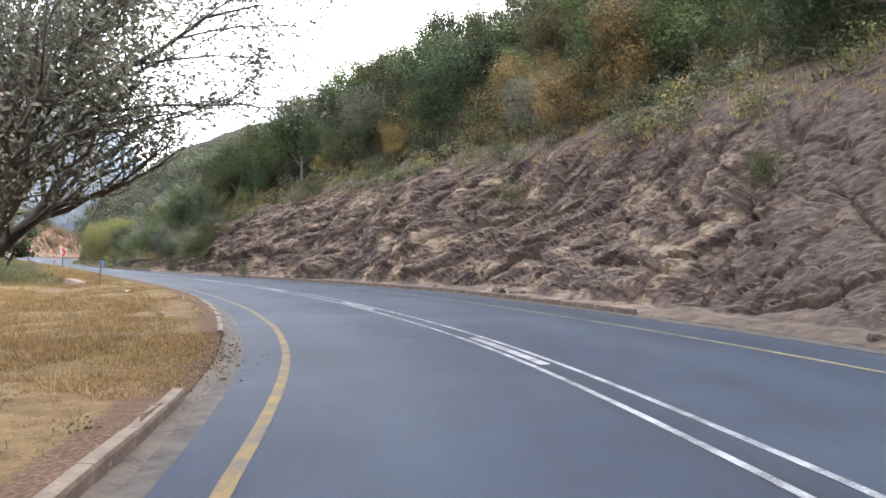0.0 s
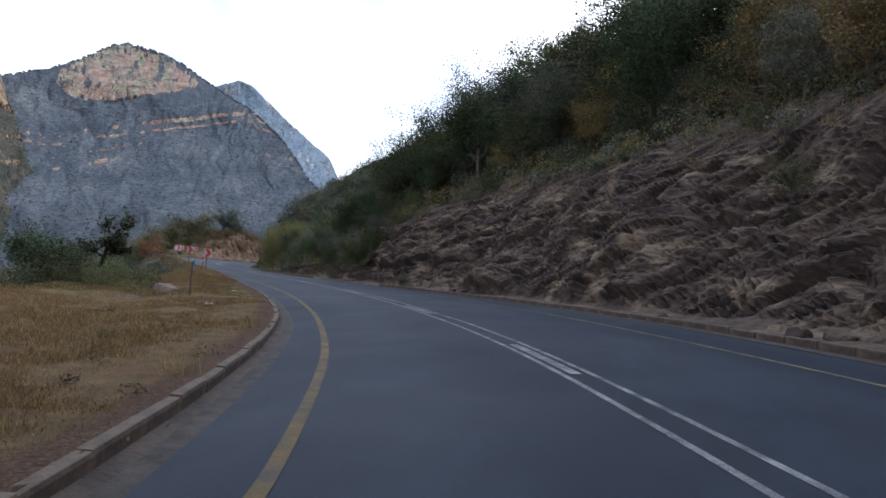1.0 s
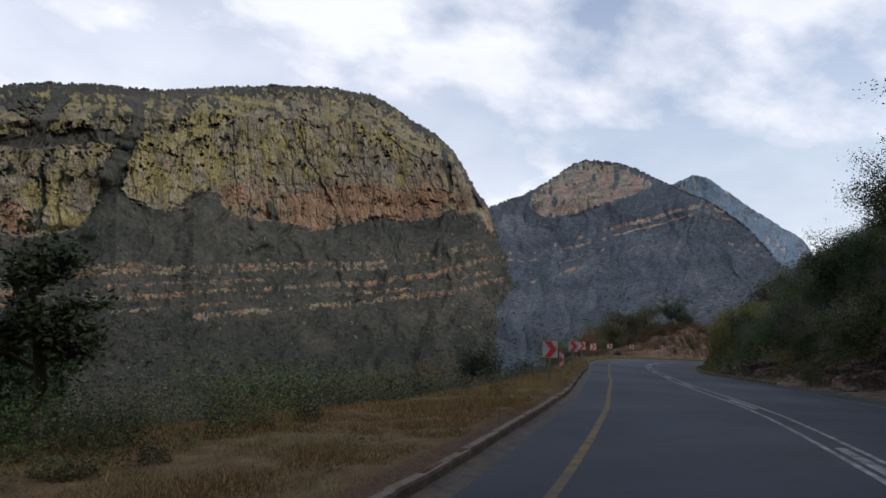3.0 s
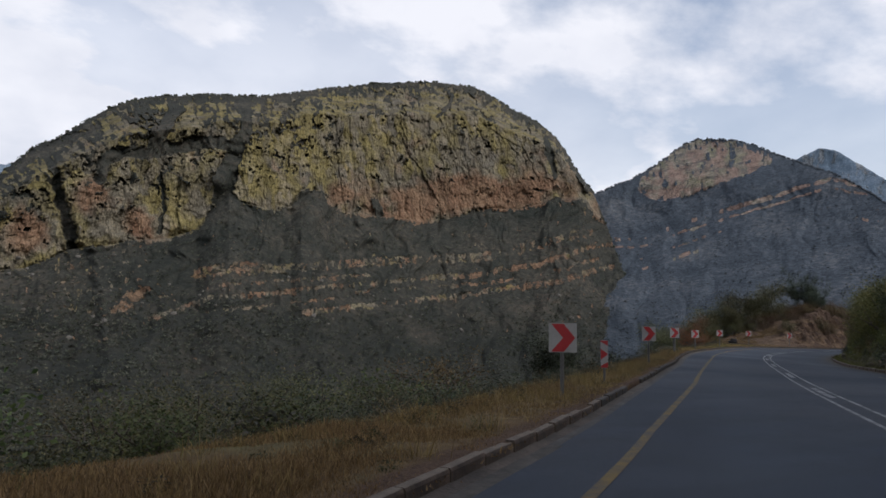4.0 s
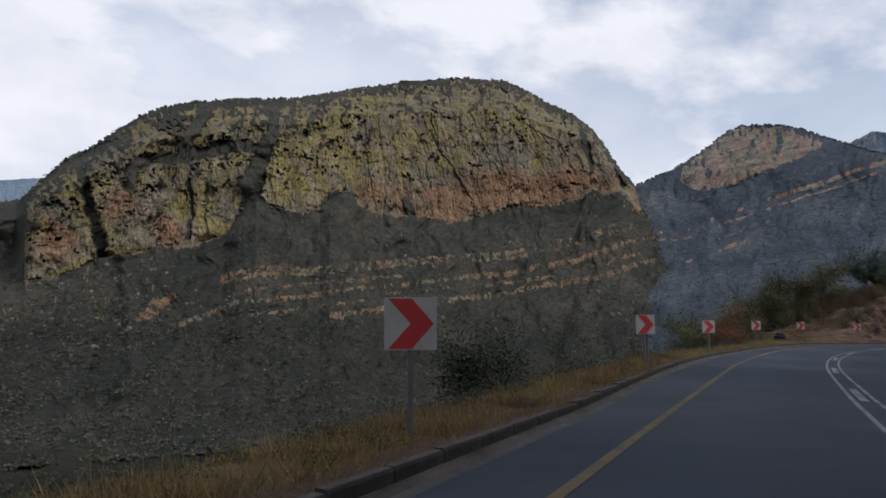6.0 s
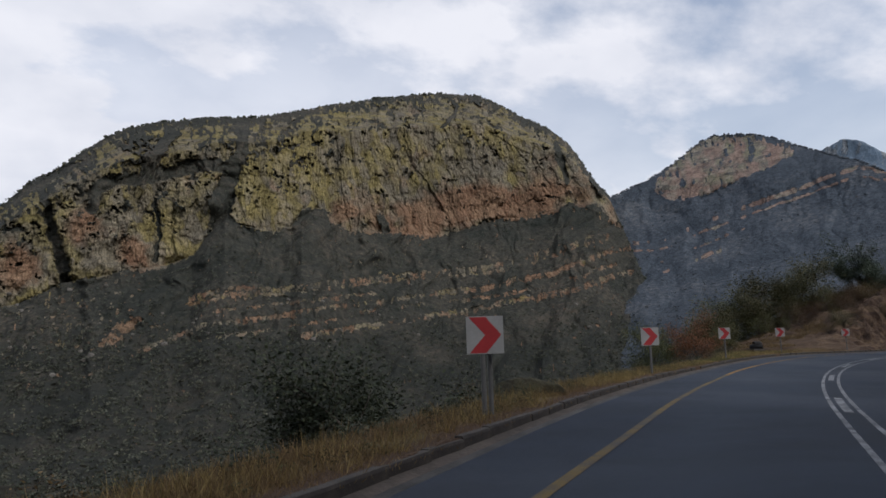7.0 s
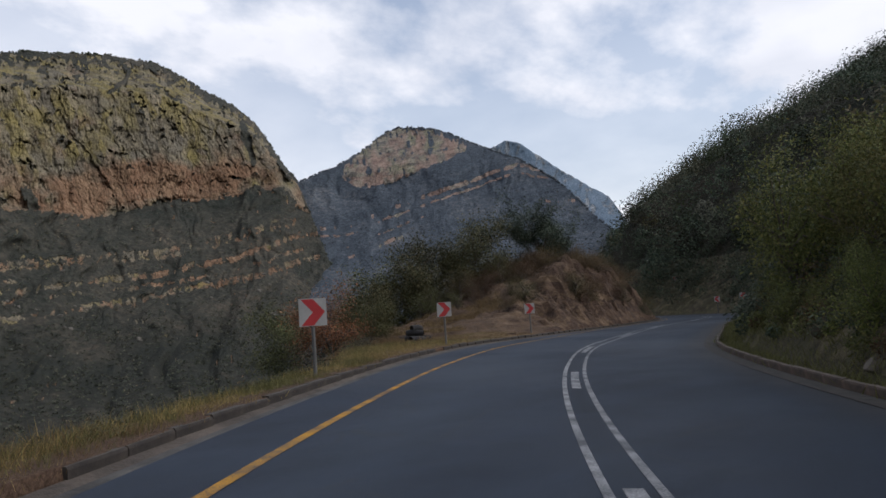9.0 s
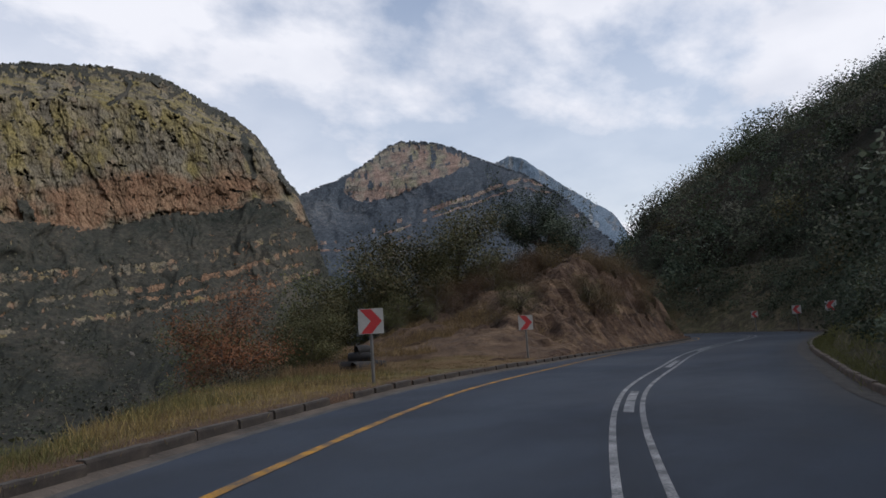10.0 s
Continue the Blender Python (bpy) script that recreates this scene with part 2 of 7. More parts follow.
def rock_material(name, tones, scale=1.0, dust=(0.16, 0.125, 0.095), soil=False):
    m, nt, b = material(name)
    N = Nodes(nt)
    p = N.pos()
    q = N.scaled(p, 0.8, 0.8, 1.5, rz=40, ry=18)       # leaning beds
    beds = N.noise(q, 1.1 * scale, 6, 0.62, 0.4)
    big = N.noise(p, 0.22 * scale, 4)
    fine = N.noise(p, 5 * scale, 8, 0.70)
    col = N.ramp(beds, [(0.28, tones[0]), (0.45, tones[1]), (0.58, tones[2]), (0.72, tones[3])])
    col = N.mix(N.ramp(big, [(0.42, 0.0), (0.62, 0.65)]), col, tones[4])
    col = N.mix(1.0, col, N.ramp(fine, [(0.25, 0.6), (0.75, 1.35)]), "MULTIPLY")
    tan = N.ramp(N.noise(N.scaled(p, 0.8, 0.8, 1.6, rz=40, ry=18), 0.55 * scale, 5, 0.6, 0.6), [(0.53, 0.0), (0.66, 0.8)])
    stain = N.ramp(N.noise(N.scaled(p, 1, 1, 0.22), 0.9 * scale, 5, 0.6), [(0.52, 0.0), (0.66, 0.65)])
    col = N.mix(stain, col, tones[0])
    col = N.mix(tan, col, tones[3])
    v = N.n("ShaderNodeTexVoronoi", Vector=N.mix(0.25, q, N.n("ShaderNodeTexNoise", Vector=q, Scale=1.3 * scale, Detail=4.0).outputs["Color"], "ADD"), Scale=1.15 * scale)
    v.feature = "DISTANCE_TO_EDGE"
    joint = N.ramp(v.outputs["Distance"], [(0.0, 0.62), (0.05, 1.0)])
    col = N.mix(1.0, col, joint, "MULTIPLY")
    up = N.n("ShaderNodeSeparateXYZ", Vector=N.n("ShaderNodeNewGeometry").outputs["Normal"]).outputs["Z"]
    if soil:
        s = N.ramp(N.math("ADD", N.attr("soil"), N.math("MULTIPLY", N.math("SUBTRACT", N.noise(p, 0.9, 5), 0.5), 1.1)), [(0.40, 0.0), (0.75, 0.92)])
        rubble = N.noise(p, 4.5, 6, 0.7)
        col = N.mix(s, col, N.ramp(rubble, [(0.32, (0.036, 0.027, 0.024)), (0.5, (0.064, 0.048, 0.041)), (0.62, (0.088, 0.068, 0.055)), (0.72, (0.16, 0.13, 0.105))]))
    dusty = N.math("MULTIPLY", N.ramp(up, [(0.55, 0.0), (0.9, 0.7)]), N.ramp(N.noise(p, 1.7, 4), [(0.4, 0.2), (0.65, 1.0)]))
    col = N.mix(dusty, col, dust)
    nt.links.new(col, b.inputs["Base Color"])
    b.inputs["Roughness"].default_value = 0.92
    b.inputs["Specular IOR Level"].default_value = 0.2
    hgt = N.math("ADD", N.math("ADD", N.math("MULTIPLY", beds, 1.0), N.math("MULTIPLY", fine, 0.6)), N.math("MULTIPLY", joint, 0.10))
    nt.links.new(N.bump(hgt, 1.0, 0.24 / scale), b.inputs["Normal"])
    return m


def soil_grass_material():
    """Dry verge: straw, bare reddish soil and some green."""
    m, nt, b = material("dry_verge")
    N = Nodes(nt)
    p = N.pos()
    a, c, d = N.noise(p, 0.35, 5), N.noise(p, 2.6, 5), N.noise(p, 24, 4, 0.7)
    col = N.ramp(c, [(0.3, (0.070, 0.046, 0.025)), (0.5, (0.108, 0.075, 0.038)), (0.7, (0.150, 0.110, 0.055))])
    col = N.mix(N.ramp(a, [(0.52, 0.0), (0.66, 0.6)]), col, (0.118, 0.070, 0.044))
    col = N.mix(N.ramp(N.noise(N.scaled(p, 1, 1, 1, rz=70), 0.22, 4), [(0.54, 0.0), (0.68, 0.7)]), col, (0.086, 0.086, 0.040))
    soil = N.ramp(d, [(0.35, (0.050, 0.031, 0.022)), (0.65, (0.092, 0.059, 0.042))])
    col = N.mix(N.ramp(N.math("ADD", N.attr("earth"), N.math("MULTIPLY", N.math("SUBTRACT", c, 0.5), 1.2)), [(0.45, 0.0), (0.7, 0.9)]), col, soil)       # earth washed bare beside the kerb
    slope = N.ramp(c, [(0.32, (0.0297, 0.0351, 0.02025)), (0.5, (0.054, 0.05535, 0.0351)), (0.68, (0.1053, 0.09045, 0.0567))])
    col = N.mix(N.ramp(N.math("ADD", N.attr("dry"), N.math("MULTIPLY", N.math("SUBTRACT", a, 0.5), 0.8)), [(0.4, 0.0), (0.6, 1.0)]), slope, col)
    col = N.mix(1.0, col, N.ramp(d, [(0.25, 0.55), (0.75, 1.4)]), "MULTIPLY")
    nt.links.new(col, b.inputs["Base Color"])
    b.inputs["Roughness"].default_value = 0.95
    b.inputs["Specular IOR Level"].default_value = 0.1
    nt.links.new(N.bump(N.math("ADD", c, N.math("MULTIPLY", d, 0.5)), 0.9, 0.08), b.inputs["Normal"])
    return m


def scrub_ground_material():
    """Far ground under bushes: dull green, grey brown soil."""
    m, nt, b = material("scrub_ground")
    N = Nodes(nt)
    p = N.pos()
    a, c, d = N.noise(p, 0.03, 5), N.noise(p, 0.3, 6, 0.65), N.noise(p, 2.2, 5, 0.7)
    col = N.ramp(c, [(0.32, (0.012, 0.014, 0.010)), (0.5, (0.022, 0.022, 0.015)), (0.68, (0.045, 0.039, 0.028))])
    col = N.mix(N.ramp(a, [(0.45, 0.0), (0.7, 0.5)]), col, (0.070, 0.055, 0.040))
    col = N.mix(1.0, col, N.ramp(d, [(0.3, 0.5), (0.72, 1.45)]), "MULTIPLY")
    nt.links.new(col, b.inputs["Base Color"])
    b.inputs["Roughness"].default_value = 0.95
    b.inputs["Specular IOR Level"].default_value = 0.1
    nt.links.new(N.bump(N.math("ADD", c, d), 1.0, 0.7), b.inputs["Normal"])
    return m


def mountain_material(name, cliffs, scrub, orange=0.72):
    """Cliff rock where the shape carries the rock attribute, scrub elsewhere."""
    m, nt, b = material(name)
    N = Nodes(nt)
    p = N.pos()
    rockness, warm, joint = N.attr("rock"), N.attr("warm"), N.attr("joint")
    blot = N.noise(p, 0.020, 5, 0.6)
    fine = N.noise(p, 0.30, 6, 0.65)
    streak = N.noise(N.scaled(p, 1, 1, 0.5), 0.10, 7, 0.62)
    # blocks between the joints of the cliffs, taller than wide
    bent = N.mix(0.07, N.scaled(p, 1, 1, 0.45), N.n("ShaderNodeTexNoise", Vector=p, Scale=0.05, Detail=5.0).outputs["Color"], "ADD")
    cells = N.n("ShaderNodeTexVoronoi", Vector=bent, Scale=0.085).outputs["Color"]
    block = N.n("ShaderNodeSeparateColor", Color=cells)
    rock = N.ramp(N.math("ADD", N.math("MULTIPLY", streak, 0.6), N.math("MULTIPLY", block.outputs[0], 0.4)), [(0.25, cliffs[0]), (0.40, cliffs[1]), (0.56, cliffs[2]), (0.75, cliffs[3])])
    lichen = N.ramp(N.math("SUBTRACT", N.math("ADD", N.math("MULTIPLY", blot, 0.8), N.math("MULTIPLY", block.outputs[1], 0.22)), N.math("MULTIPLY", warm, 0.42)), [(0.36, 0.0), (0.58, 0.82)])
    rock = N.mix(lichen, rock, cliffs[6])
    rust = N.ramp(N.math("ADD", N.math("ADD", N.math("MULTIPLY", blot, 0.35), N.math("MULTIPLY", streak, 0.25)), N.math("MULTIPLY", warm, 0.7)), [(0.50, 0.0), (0.80, 1.0)])
    rock = N.mix(N.math("MULTIPLY", rust, orange), rock, N.mix(block.outputs[2], cliffs[4], cliffs[5]))
    rock = N.mix(1.0, rock, N.ramp(fine, [(0.28, 0.76), (0.72, 1.22)]), "MULTIPLY")
    for sc, wide, deep in ((0.085, 0.040, 0.70), (0.19, 0.06, 0.66), (0.42, 0.08, 0.66)):
        v = N.n("ShaderNodeTexVoronoi", Vector=bent, Scale=sc)
        v.feature = "DISTANCE_TO_EDGE"
        rock = N.mix(1.0, rock, N.ramp(v.outputs["Distance"], [(0.0, deep), (wide * 1.7, 1.0)]), "MULTIPLY")
    wash = N.noise(N.scaled(p, 1, 1, 0.16), 0.045, 5, 0.6)
    rock = N.mix(1.0, rock, N.ramp(wash, [(0.34, 0.62), (0.62, 1.10)]), "MULTIPLY")
    rock = N.mix(N.math("MULTIPLY", joint, 0.30), rock, scrub[1])
    bush = N.noise(p, 0.16, 5, 0.7)
    soil = N.ramp(N.math("ADD", N.math("MULTIPLY", bush, 0.5), N.math("MULTIPLY", N.noise(p, 0.014, 5, 0.6), 0.5)),
                  [(0.40, scrub[0]), (0.52, scrub[1]), (0.66, scrub[2])])
    soil = N.mix(1.0, soil, N.ramp(fine, [(0.3, 0.68), (0.7, 1.28)]), "MULTIPLY")
    # single bushes of two sizes on the bare ground between
    for sc, rim, seat in ((0.17, 0.46, 0.43), (0.36, 0.42, 0.47)):
        spot = N.n("ShaderNodeTexVoronoi", Vector=p, Scale=sc)
        near = N.math("ADD", spot.outputs["Distance"], N.math("MULTIPLY", N.math("SUBTRACT", N.noise(p, 0.9, 3), 0.5), 0.35))
        some = N.ramp(N.noise(p, 0.022, 4, 0.6), [(seat, 0.35), (seat + 0.12, 1.0)])
        soil = N.mix(N.math("MULTIPLY", N.ramp(near, [(rim * 0.5, 0.7), (rim * 1.15, 0.0)]), some), soil, tuple(c * 0.8 for c in scrub[0]))
    soil = N.mix(N.math("MULTIPLY", N.attr("low_dark"), 0.8), soil, tuple(c * 0.75 for c in scrub[0]))     # soil turns darker low on the slopes
    edge = N.ramp(N.math("ADD", rockness, N.math("MULTIPLY", N.math("SUBTRACT", N.noise(p, 0.09, 6, 0.7), 0.5), 1.0)), [(0.42, 0.0), (0.54, 1.0)])
    nt.links.new(N.mix(edge, soil, rock), b.inputs["Base Color"])
    b.inputs["Roughness"].default_value = 0.95
    b.inputs["Specular IOR Level"].default_value = 0.1
    small = N.n("ShaderNodeSeparateColor", Color=N.n("ShaderNodeTexVoronoi", Vector=bent, Scale=0.19).outputs["Color"])
    hgt = N.math("ADD", N.math("MULTIPLY", N.math("ADD", N.math("MULTIPLY", block.outputs[1], 0.9), N.math("MULTIPLY", small.outputs[0], 0.45)), edge), N.math("ADD", N.math("MULTIPLY", bush, 0.5), N.math("MULTIPLY", fine, 0.45)))
    nt.links.new(N.bump(hgt, 0.9, 4.0), b.inputs["Normal"])
    return m


def foliage_material(name, dark, lite, tip=None, through_light=0.25):
    m, nt, b = material(name)
    N = Nodes(nt)
    isl = N.n("ShaderNodeNewGeometry").outputs["Random Per Island"]
    obj = N.n("ShaderNodeObjectInfo").outputs["Random"]
    col = N.ramp(isl, [(0.0, dark), (0.75, lite), (1.0, tip or lite)])
    col = N.mix(N.math("MULTIPLY", N.attr("dry"), 0.75), col, (0.105, 0.088, 0.060))       # some crowns are turning
    tint = N.n("ShaderNodeHueSaturation", Color=col)
    N.put(tint.inputs["Hue"], N.math("ADD", N.math("MULTIPLY", obj, 0.05), 0.472))
    N.put(tint.inputs["Value"], N.math("ADD", N.math("ADD", N.math("MULTIPLY", obj, 0.6), 0.7), N.attr("tone")))
    nt.links.new(tint.outputs[0], b.inputs["Base Color"])
    b.inputs["Roughness"].default_value = 0.7
    b.inputs["Specular IOR Level"].default_value = 0.25
    tr = N.n("ShaderNodeBsdfTranslucent", Color=tint.outputs[0])
    mx = N.n("ShaderNodeMixShader", Fac=through_light)
    nt.links.new(b.outputs[0], mx.inputs[1])
    nt.links.new(tr.outputs[0], mx.inputs[2])
    nt.links.new(mx.outputs[0], nt.nodes["Material Output"].inputs[0])
    return m


ASPHALT = asphalt_material()
WHITE_PAINT = paint_material("white_road_paint", (0.29, 0.295, 0.30))
YELLOW_PAINT = paint_material("fresh_yellow_road_paint", (0.40, 0.205, 0.020))
WORN_YELLOW = paint_material("worn_yellow_road_paint", (0.165, 0.112, 0.034))
PALE_PAINT = paint_material("faded_yellow_paint", (0.25, 0.215, 0.11))
CONCRETE = plain("kerb_concrete", (0.118, 0.091, 0.067), 0.9, spot=0.28, scale=3.0, bump=0.01)
GUTTER = plain("gutter_concrete", (0.046, 0.039, 0.031), 0.9, spot=0.42, scale=4.0, bump=0.01)
PALE_GUTTER = plain("pale_gutter", (0.050, 0.046, 0.041), 0.9, spot=0.4, scale=1.6, bump=0.01)
# darker copy of the kerb concrete: the shade further on is in its colour
SHADED_CONCRETE = plain("shaded_weathered_concrete", (0.0525, 0.0435, 0.0345), 0.9, spot=0.35, scale=3.0, bump=0.01)
# and its road-side face, darkened once more for shade
SHADED_FACE = plain("shaded_kerb_face", (0.032, 0.025, 0.020), 0.95, spot=0.4, scale=4.0, bump=0.01)
# for the road-side faces: splashed soil plus their shade, as one dark colour
SOILED_SHADE = plain("soiled_shaded_concrete", (0.070, 0.048, 0.034), 0.95, spot=0.4, scale=4.0, bump=0.01)
DIRT = plain("gutter_dirt", (0.07, 0.055, 0.043), 0.95, spot=0.35, scale=1.5, bump=0.03)
VERGE = soil_grass_material()
SCRUB = scrub_ground_material()
CUT_ROCK = rock_material("cut_rock", [(0.034, 0.026, 0.024), (0.072, 0.053, 0.046), (0.115, 0.085, 0.068), (0.27, 0.21, 0.150), (0.058, 0.043, 0.040)], soil=True)
BANK_ROCK = rock_material("bank_rock", [(0.026, 0.021, 0.015), (0.052, 0.043, 0.028), (0.078, 0.066, 0.039), (0.14, 0.115, 0.070), (0.052, 0.050, 0.022)], 1.4, (0.050, 0.045, 0.024))
CLIFF = mountain_material("cliff_mountain",
    [(0.1462, 0.1307, 0.1015), (0.1849, 0.1634, 0.1204), (0.2193, 0.1892, 0.1333), (0.2666, 0.2279, 0.1591), (0.2451, 0.1247, 0.0688), (0.2881, 0.1677, 0.09632), (0.258, 0.2107, 0.07568)],
    [(0.027, 0.030, 0.025), (0.052, 0.050, 0.040), (0.105, 0.085, 0.064)])
# the blue-grey of aerial haze is painted into these rock and soil colours
CLIFF_HAZED = mountain_material("hazed_far_mountain",
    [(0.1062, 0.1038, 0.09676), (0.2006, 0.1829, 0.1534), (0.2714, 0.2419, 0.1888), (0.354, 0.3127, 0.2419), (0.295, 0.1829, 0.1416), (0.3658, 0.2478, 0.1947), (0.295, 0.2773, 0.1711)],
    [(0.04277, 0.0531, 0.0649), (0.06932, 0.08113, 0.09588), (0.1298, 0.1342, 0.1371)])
# leaves paled and blued to carry the same painted haze
LEAF_HAZED = foliage_material("hazed_scrub_leaves", (0.036, 0.0444, 0.0516), (0.0552, 0.066, 0.0756), (0.0696, 0.0792, 0.084), 0.05)
LEAF_SCRUB = foliage_material("scrub_leaves", (0.0348, 0.0396, 0.0288), (0.0576, 0.06, 0.0432), (0.0816, 0.0792, 0.0576), 0.05)
BARK = plain("bark", (0.085, 0.068, 0.055), 0.95, spot=0.25, scale=5, bump=0.02)
LEAF_WOODS = foliage_material("woodland_leaves", (0.018, 0.027, 0.018), (0.051, 0.066, 0.0405), (0.087, 0.096, 0.06), 0.15)
LEAF_DARK = foliage_material("dark_leaves", (0.0153, 0.0255, 0.0102), (0.0425, 0.0595, 0.0238))
LEAF_GREEN = foliage_material("green_leaves", (0.030, 0.048, 0.015), (0.085, 0.105, 0.038))
LEAF_OLIVE = foliage_material("olive_leaves", (0.050, 0.055, 0.022), (0.125, 0.118, 0.048))
LEAF_SHRUB = foliage_material("shrub_leaves", (0.0324, 0.0378, 0.0162), (0.0918, 0.0891, 0.0351), (0.135, 0.1148, 0.0486))
LEAF_RUST = foliage_material("rusty_leaves", (0.095, 0.072, 0.026), (0.23, 0.170, 0.060))
LEAF_AUTUMN = foliage_material("red_brown_leaves", (0.052, 0.033, 0.016), (0.120, 0.078, 0.036))
LEAF_REDDISH = foliage_material("reddish_leaves", (0.1015, 0.0486, 0.0216), (0.2392, 0.1188, 0.0504))
LEAF_GREY = foliage_material("grey_leaves", (0.060, 0.066, 0.050), (0.135, 0.135, 0.098))
LEAF_OVER = foliage_material("olive_bank_leaves", (0.0384, 0.0504, 0.0144), (0.126, 0.132, 0.036), (0.192, 0.168, 0.054))
BROWN_STRAW = foliage_material("brown_straw", (0.0675, 0.0405, 0.0216), (0.144, 0.09, 0.0468), (0.198, 0.135, 0.072))
LEAF_ROUND = foliage_material("round_tree_leaves", (0.012, 0.018, 0.010), (0.034, 0.044, 0.022), (0.055, 0.060, 0.030), 0.15)
STRAW = foliage_material("straw", (0.09196, 0.06452, 0.02737), (0.2299, 0.1613, 0.06256), (0.3284, 0.242, 0.1026))
GREEN_STRAW = foliage_material("green_grass", (0.05184, 0.05616, 0.01872), (0.1332, 0.1238, 0.0432))
GALV = plain("galvanised_steel", (0.105, 0.103, 0.098), 0.65, 0.3, scale=8)
SIGN_WHITE = plain("white_sign_face", (0.26, 0.26, 0.25), 0.5, spot=0.10, scale=3)
SIGN_RED = plain("red_sign_face", (0.29, 0.018, 0.020), 0.5, spot=0.10, scale=3)
SIGN_BLUE = plain("blue_sign_face", (0.035, 0.13, 0.33), 0.5, spot=0.08, scale=3)
PINK_STONE = plain("pinkish_stone", (0.150, 0.108, 0.082), 0.95, spot=0.25, scale=2, bump=0.04)
PALE_STONE = plain("pale_stone", (0.115, 0.098, 0.078), 0.95, spot=0.25, scale=2, bump=0.03)

# ---- the road's centre line ----
KNOTS = [(2.6, -28), (3.7, -17), (3.7, -7), (2.68, 2.4), (0.70, 11.5), (-2.56, 20.36), (-6.61, 28.7), (-11.5, 36.6), (-16.7, 43.7), (-22.4, 50.8),
         (-28.5, 57.6), (-34.6, 64.35), (-40.5, 71.1), (-46.5, 77.95), (-52.3, 84.7), (-57.8, 91.7), (-62.95, 99.05), (-67.6, 106.8), (-71.6, 114.9),
         (-74.5, 123.5), (-76.9, 131.3), (-78.6, 138.9), (-79.8, 146.5), (-81.4, 153.8), (-84.6, 160.8), (-89.8, 167.2), (-97.0, 172.6), (-106.0, 177.0), (-117.0, 181.0), (-130, 185)]


def centre_line():
    k = np.array(KNOTS, float)
    out = []
    for i in range(1, len(k) - 2):
        a, b, c, d = k[i - 1:i + 3]
        for t in np.linspace(0, 1, 24, endpoint=False):
            out.append(0.5 * (2 * b + (c - a) * t + (2 * a - 5 * b + 4 * c - d) * t * t + (3 * b - a - 3 * c + d) * t ** 3))
    p = np.array(out)
    s = np.r_[0, np.cumsum(np.linalg.norm(np.diff(p, axis=0), axis=1))]
    g = np.arange(0, s[-1], 0.5)
    q = np.stack([np.interp(g, s, p[:, 0]), np.interp(g, s, p[:, 1])], 1)
    start = g[np.argmin(((q - np.array(KNOTS[3])) ** 2).sum(1))]
    tg = np.gradient(q, axis=0)
    for _ in range(6):
        tg[1:-1] = (tg[:-2] + 2 * tg[1:-1] + tg[2:]) / 4
    tg /= np.linalg.norm(tg, axis=1, keepdims=True)
    return g - start + 2.0, q, np.stack([tg[:, 1], -tg[:, 0]], 1)


CU, CP, CN = centre_line()     # station, place, unit vector to the right
U0, U1 = CU[0], CU[-1]


def at_road(u, o):
    """Plan place at station u, o metres right of the centre line."""
    u = np.asarray(u, float)
    x = np.interp(u, CU, CP[:, 0]) + np.asarray(o) * np.interp(u, CU, CN[:, 0])
    y = np.interp(u, CU, CP[:, 1]) + np.asarray(o) * np.interp(u, CU, CN[:, 1])
    return x, y


def to_road(x, y):
    """Station and offset of places in plan."""
    x, y = np.broadcast_arrays(np.asarray(x, float), np.asarray(y, float))
    shape = x.shape
    x, y = x.ravel(), y.ravel()
    u, o = np.empty(len(x)), np.empty(len(x))
    step = CP[::2]
    for i in range(0, len(x), 4000):
        d = (x[i:i + 4000, None] - step[None, :, 0]) ** 2 + (y[i:i + 4000, None] - step[None, :, 1]) ** 2
        j = d.argmin(1) * 2
        u[i:i + 4000] = CU[j]
        side = (x[i:i + 4000] - CP[j, 0]) * CN[j, 0] + (y[i:i + 4000] - CP[j, 1]) * CN[j, 1]
        o[i:i + 4000] = np.sign(side) * np.sqrt(d[np.arange(len(j)), j // 2])
    return u.reshape(shape), o.reshape(shape)


def bank(u):
    return np.interp(u, [30, 65, 100, 138, 162], [0.055, 0.0, -0.055, -0.05, 0.0])


def road_z(u, o):
    pivot = np.interp(u, [2, 29, 44, 62, 80, 101, 122], [-2.9, -2.4, -2.5, -2.05, -1.55, -1.2, -0.5])
    return bank(u) * (np.clip(o, -9, 12) - pivot)




def kerb(u):
    """Offset of the face of the left kerb."""
    return np.interp(u, [16, 20, 30, 36, 43, 50, 56, 61, 67, 74, 84, 89, 95, 110, 116, 124, 131, 145, 158, 168], [-4.62, -4.60, -4.64, -4.80, -5.00, -5.15, -5.12, -4.98, -4.88, -4.78, -4.74, -4.88, -4.98, -4.90, -4.84, -5.0, -5.3, -5.2, -4.5, -4.3])


def left_edge(u):
    return kerb(u) + np.interp(u, [52, 64], [0.30, 0.22])        # asphalt meets the gutter



def right_edge(u):
    return np.interp(u, [0, 20, 45, 70, 88, 100, 200], [5.3, 5.6, 5.8, 5.4, 4.5, 4.05, 4.05])


def toe(u):
    """Offset at which the right slope begins to rise."""
    return right_edge(u) + np.interp(u, [0, 40, 70, 90, 110], [1.7, 1.9, 2.2, 1.6, 1.2])


def cut_height(u):
    """Height of the bare rock cut."""
    return np.interp(u, [-30, 0, 20, 45, 60, 75, 88, 95], [6.5, 6.7, 7.2, 7.9, 8.0, 5.8, 1.5, 0.6])


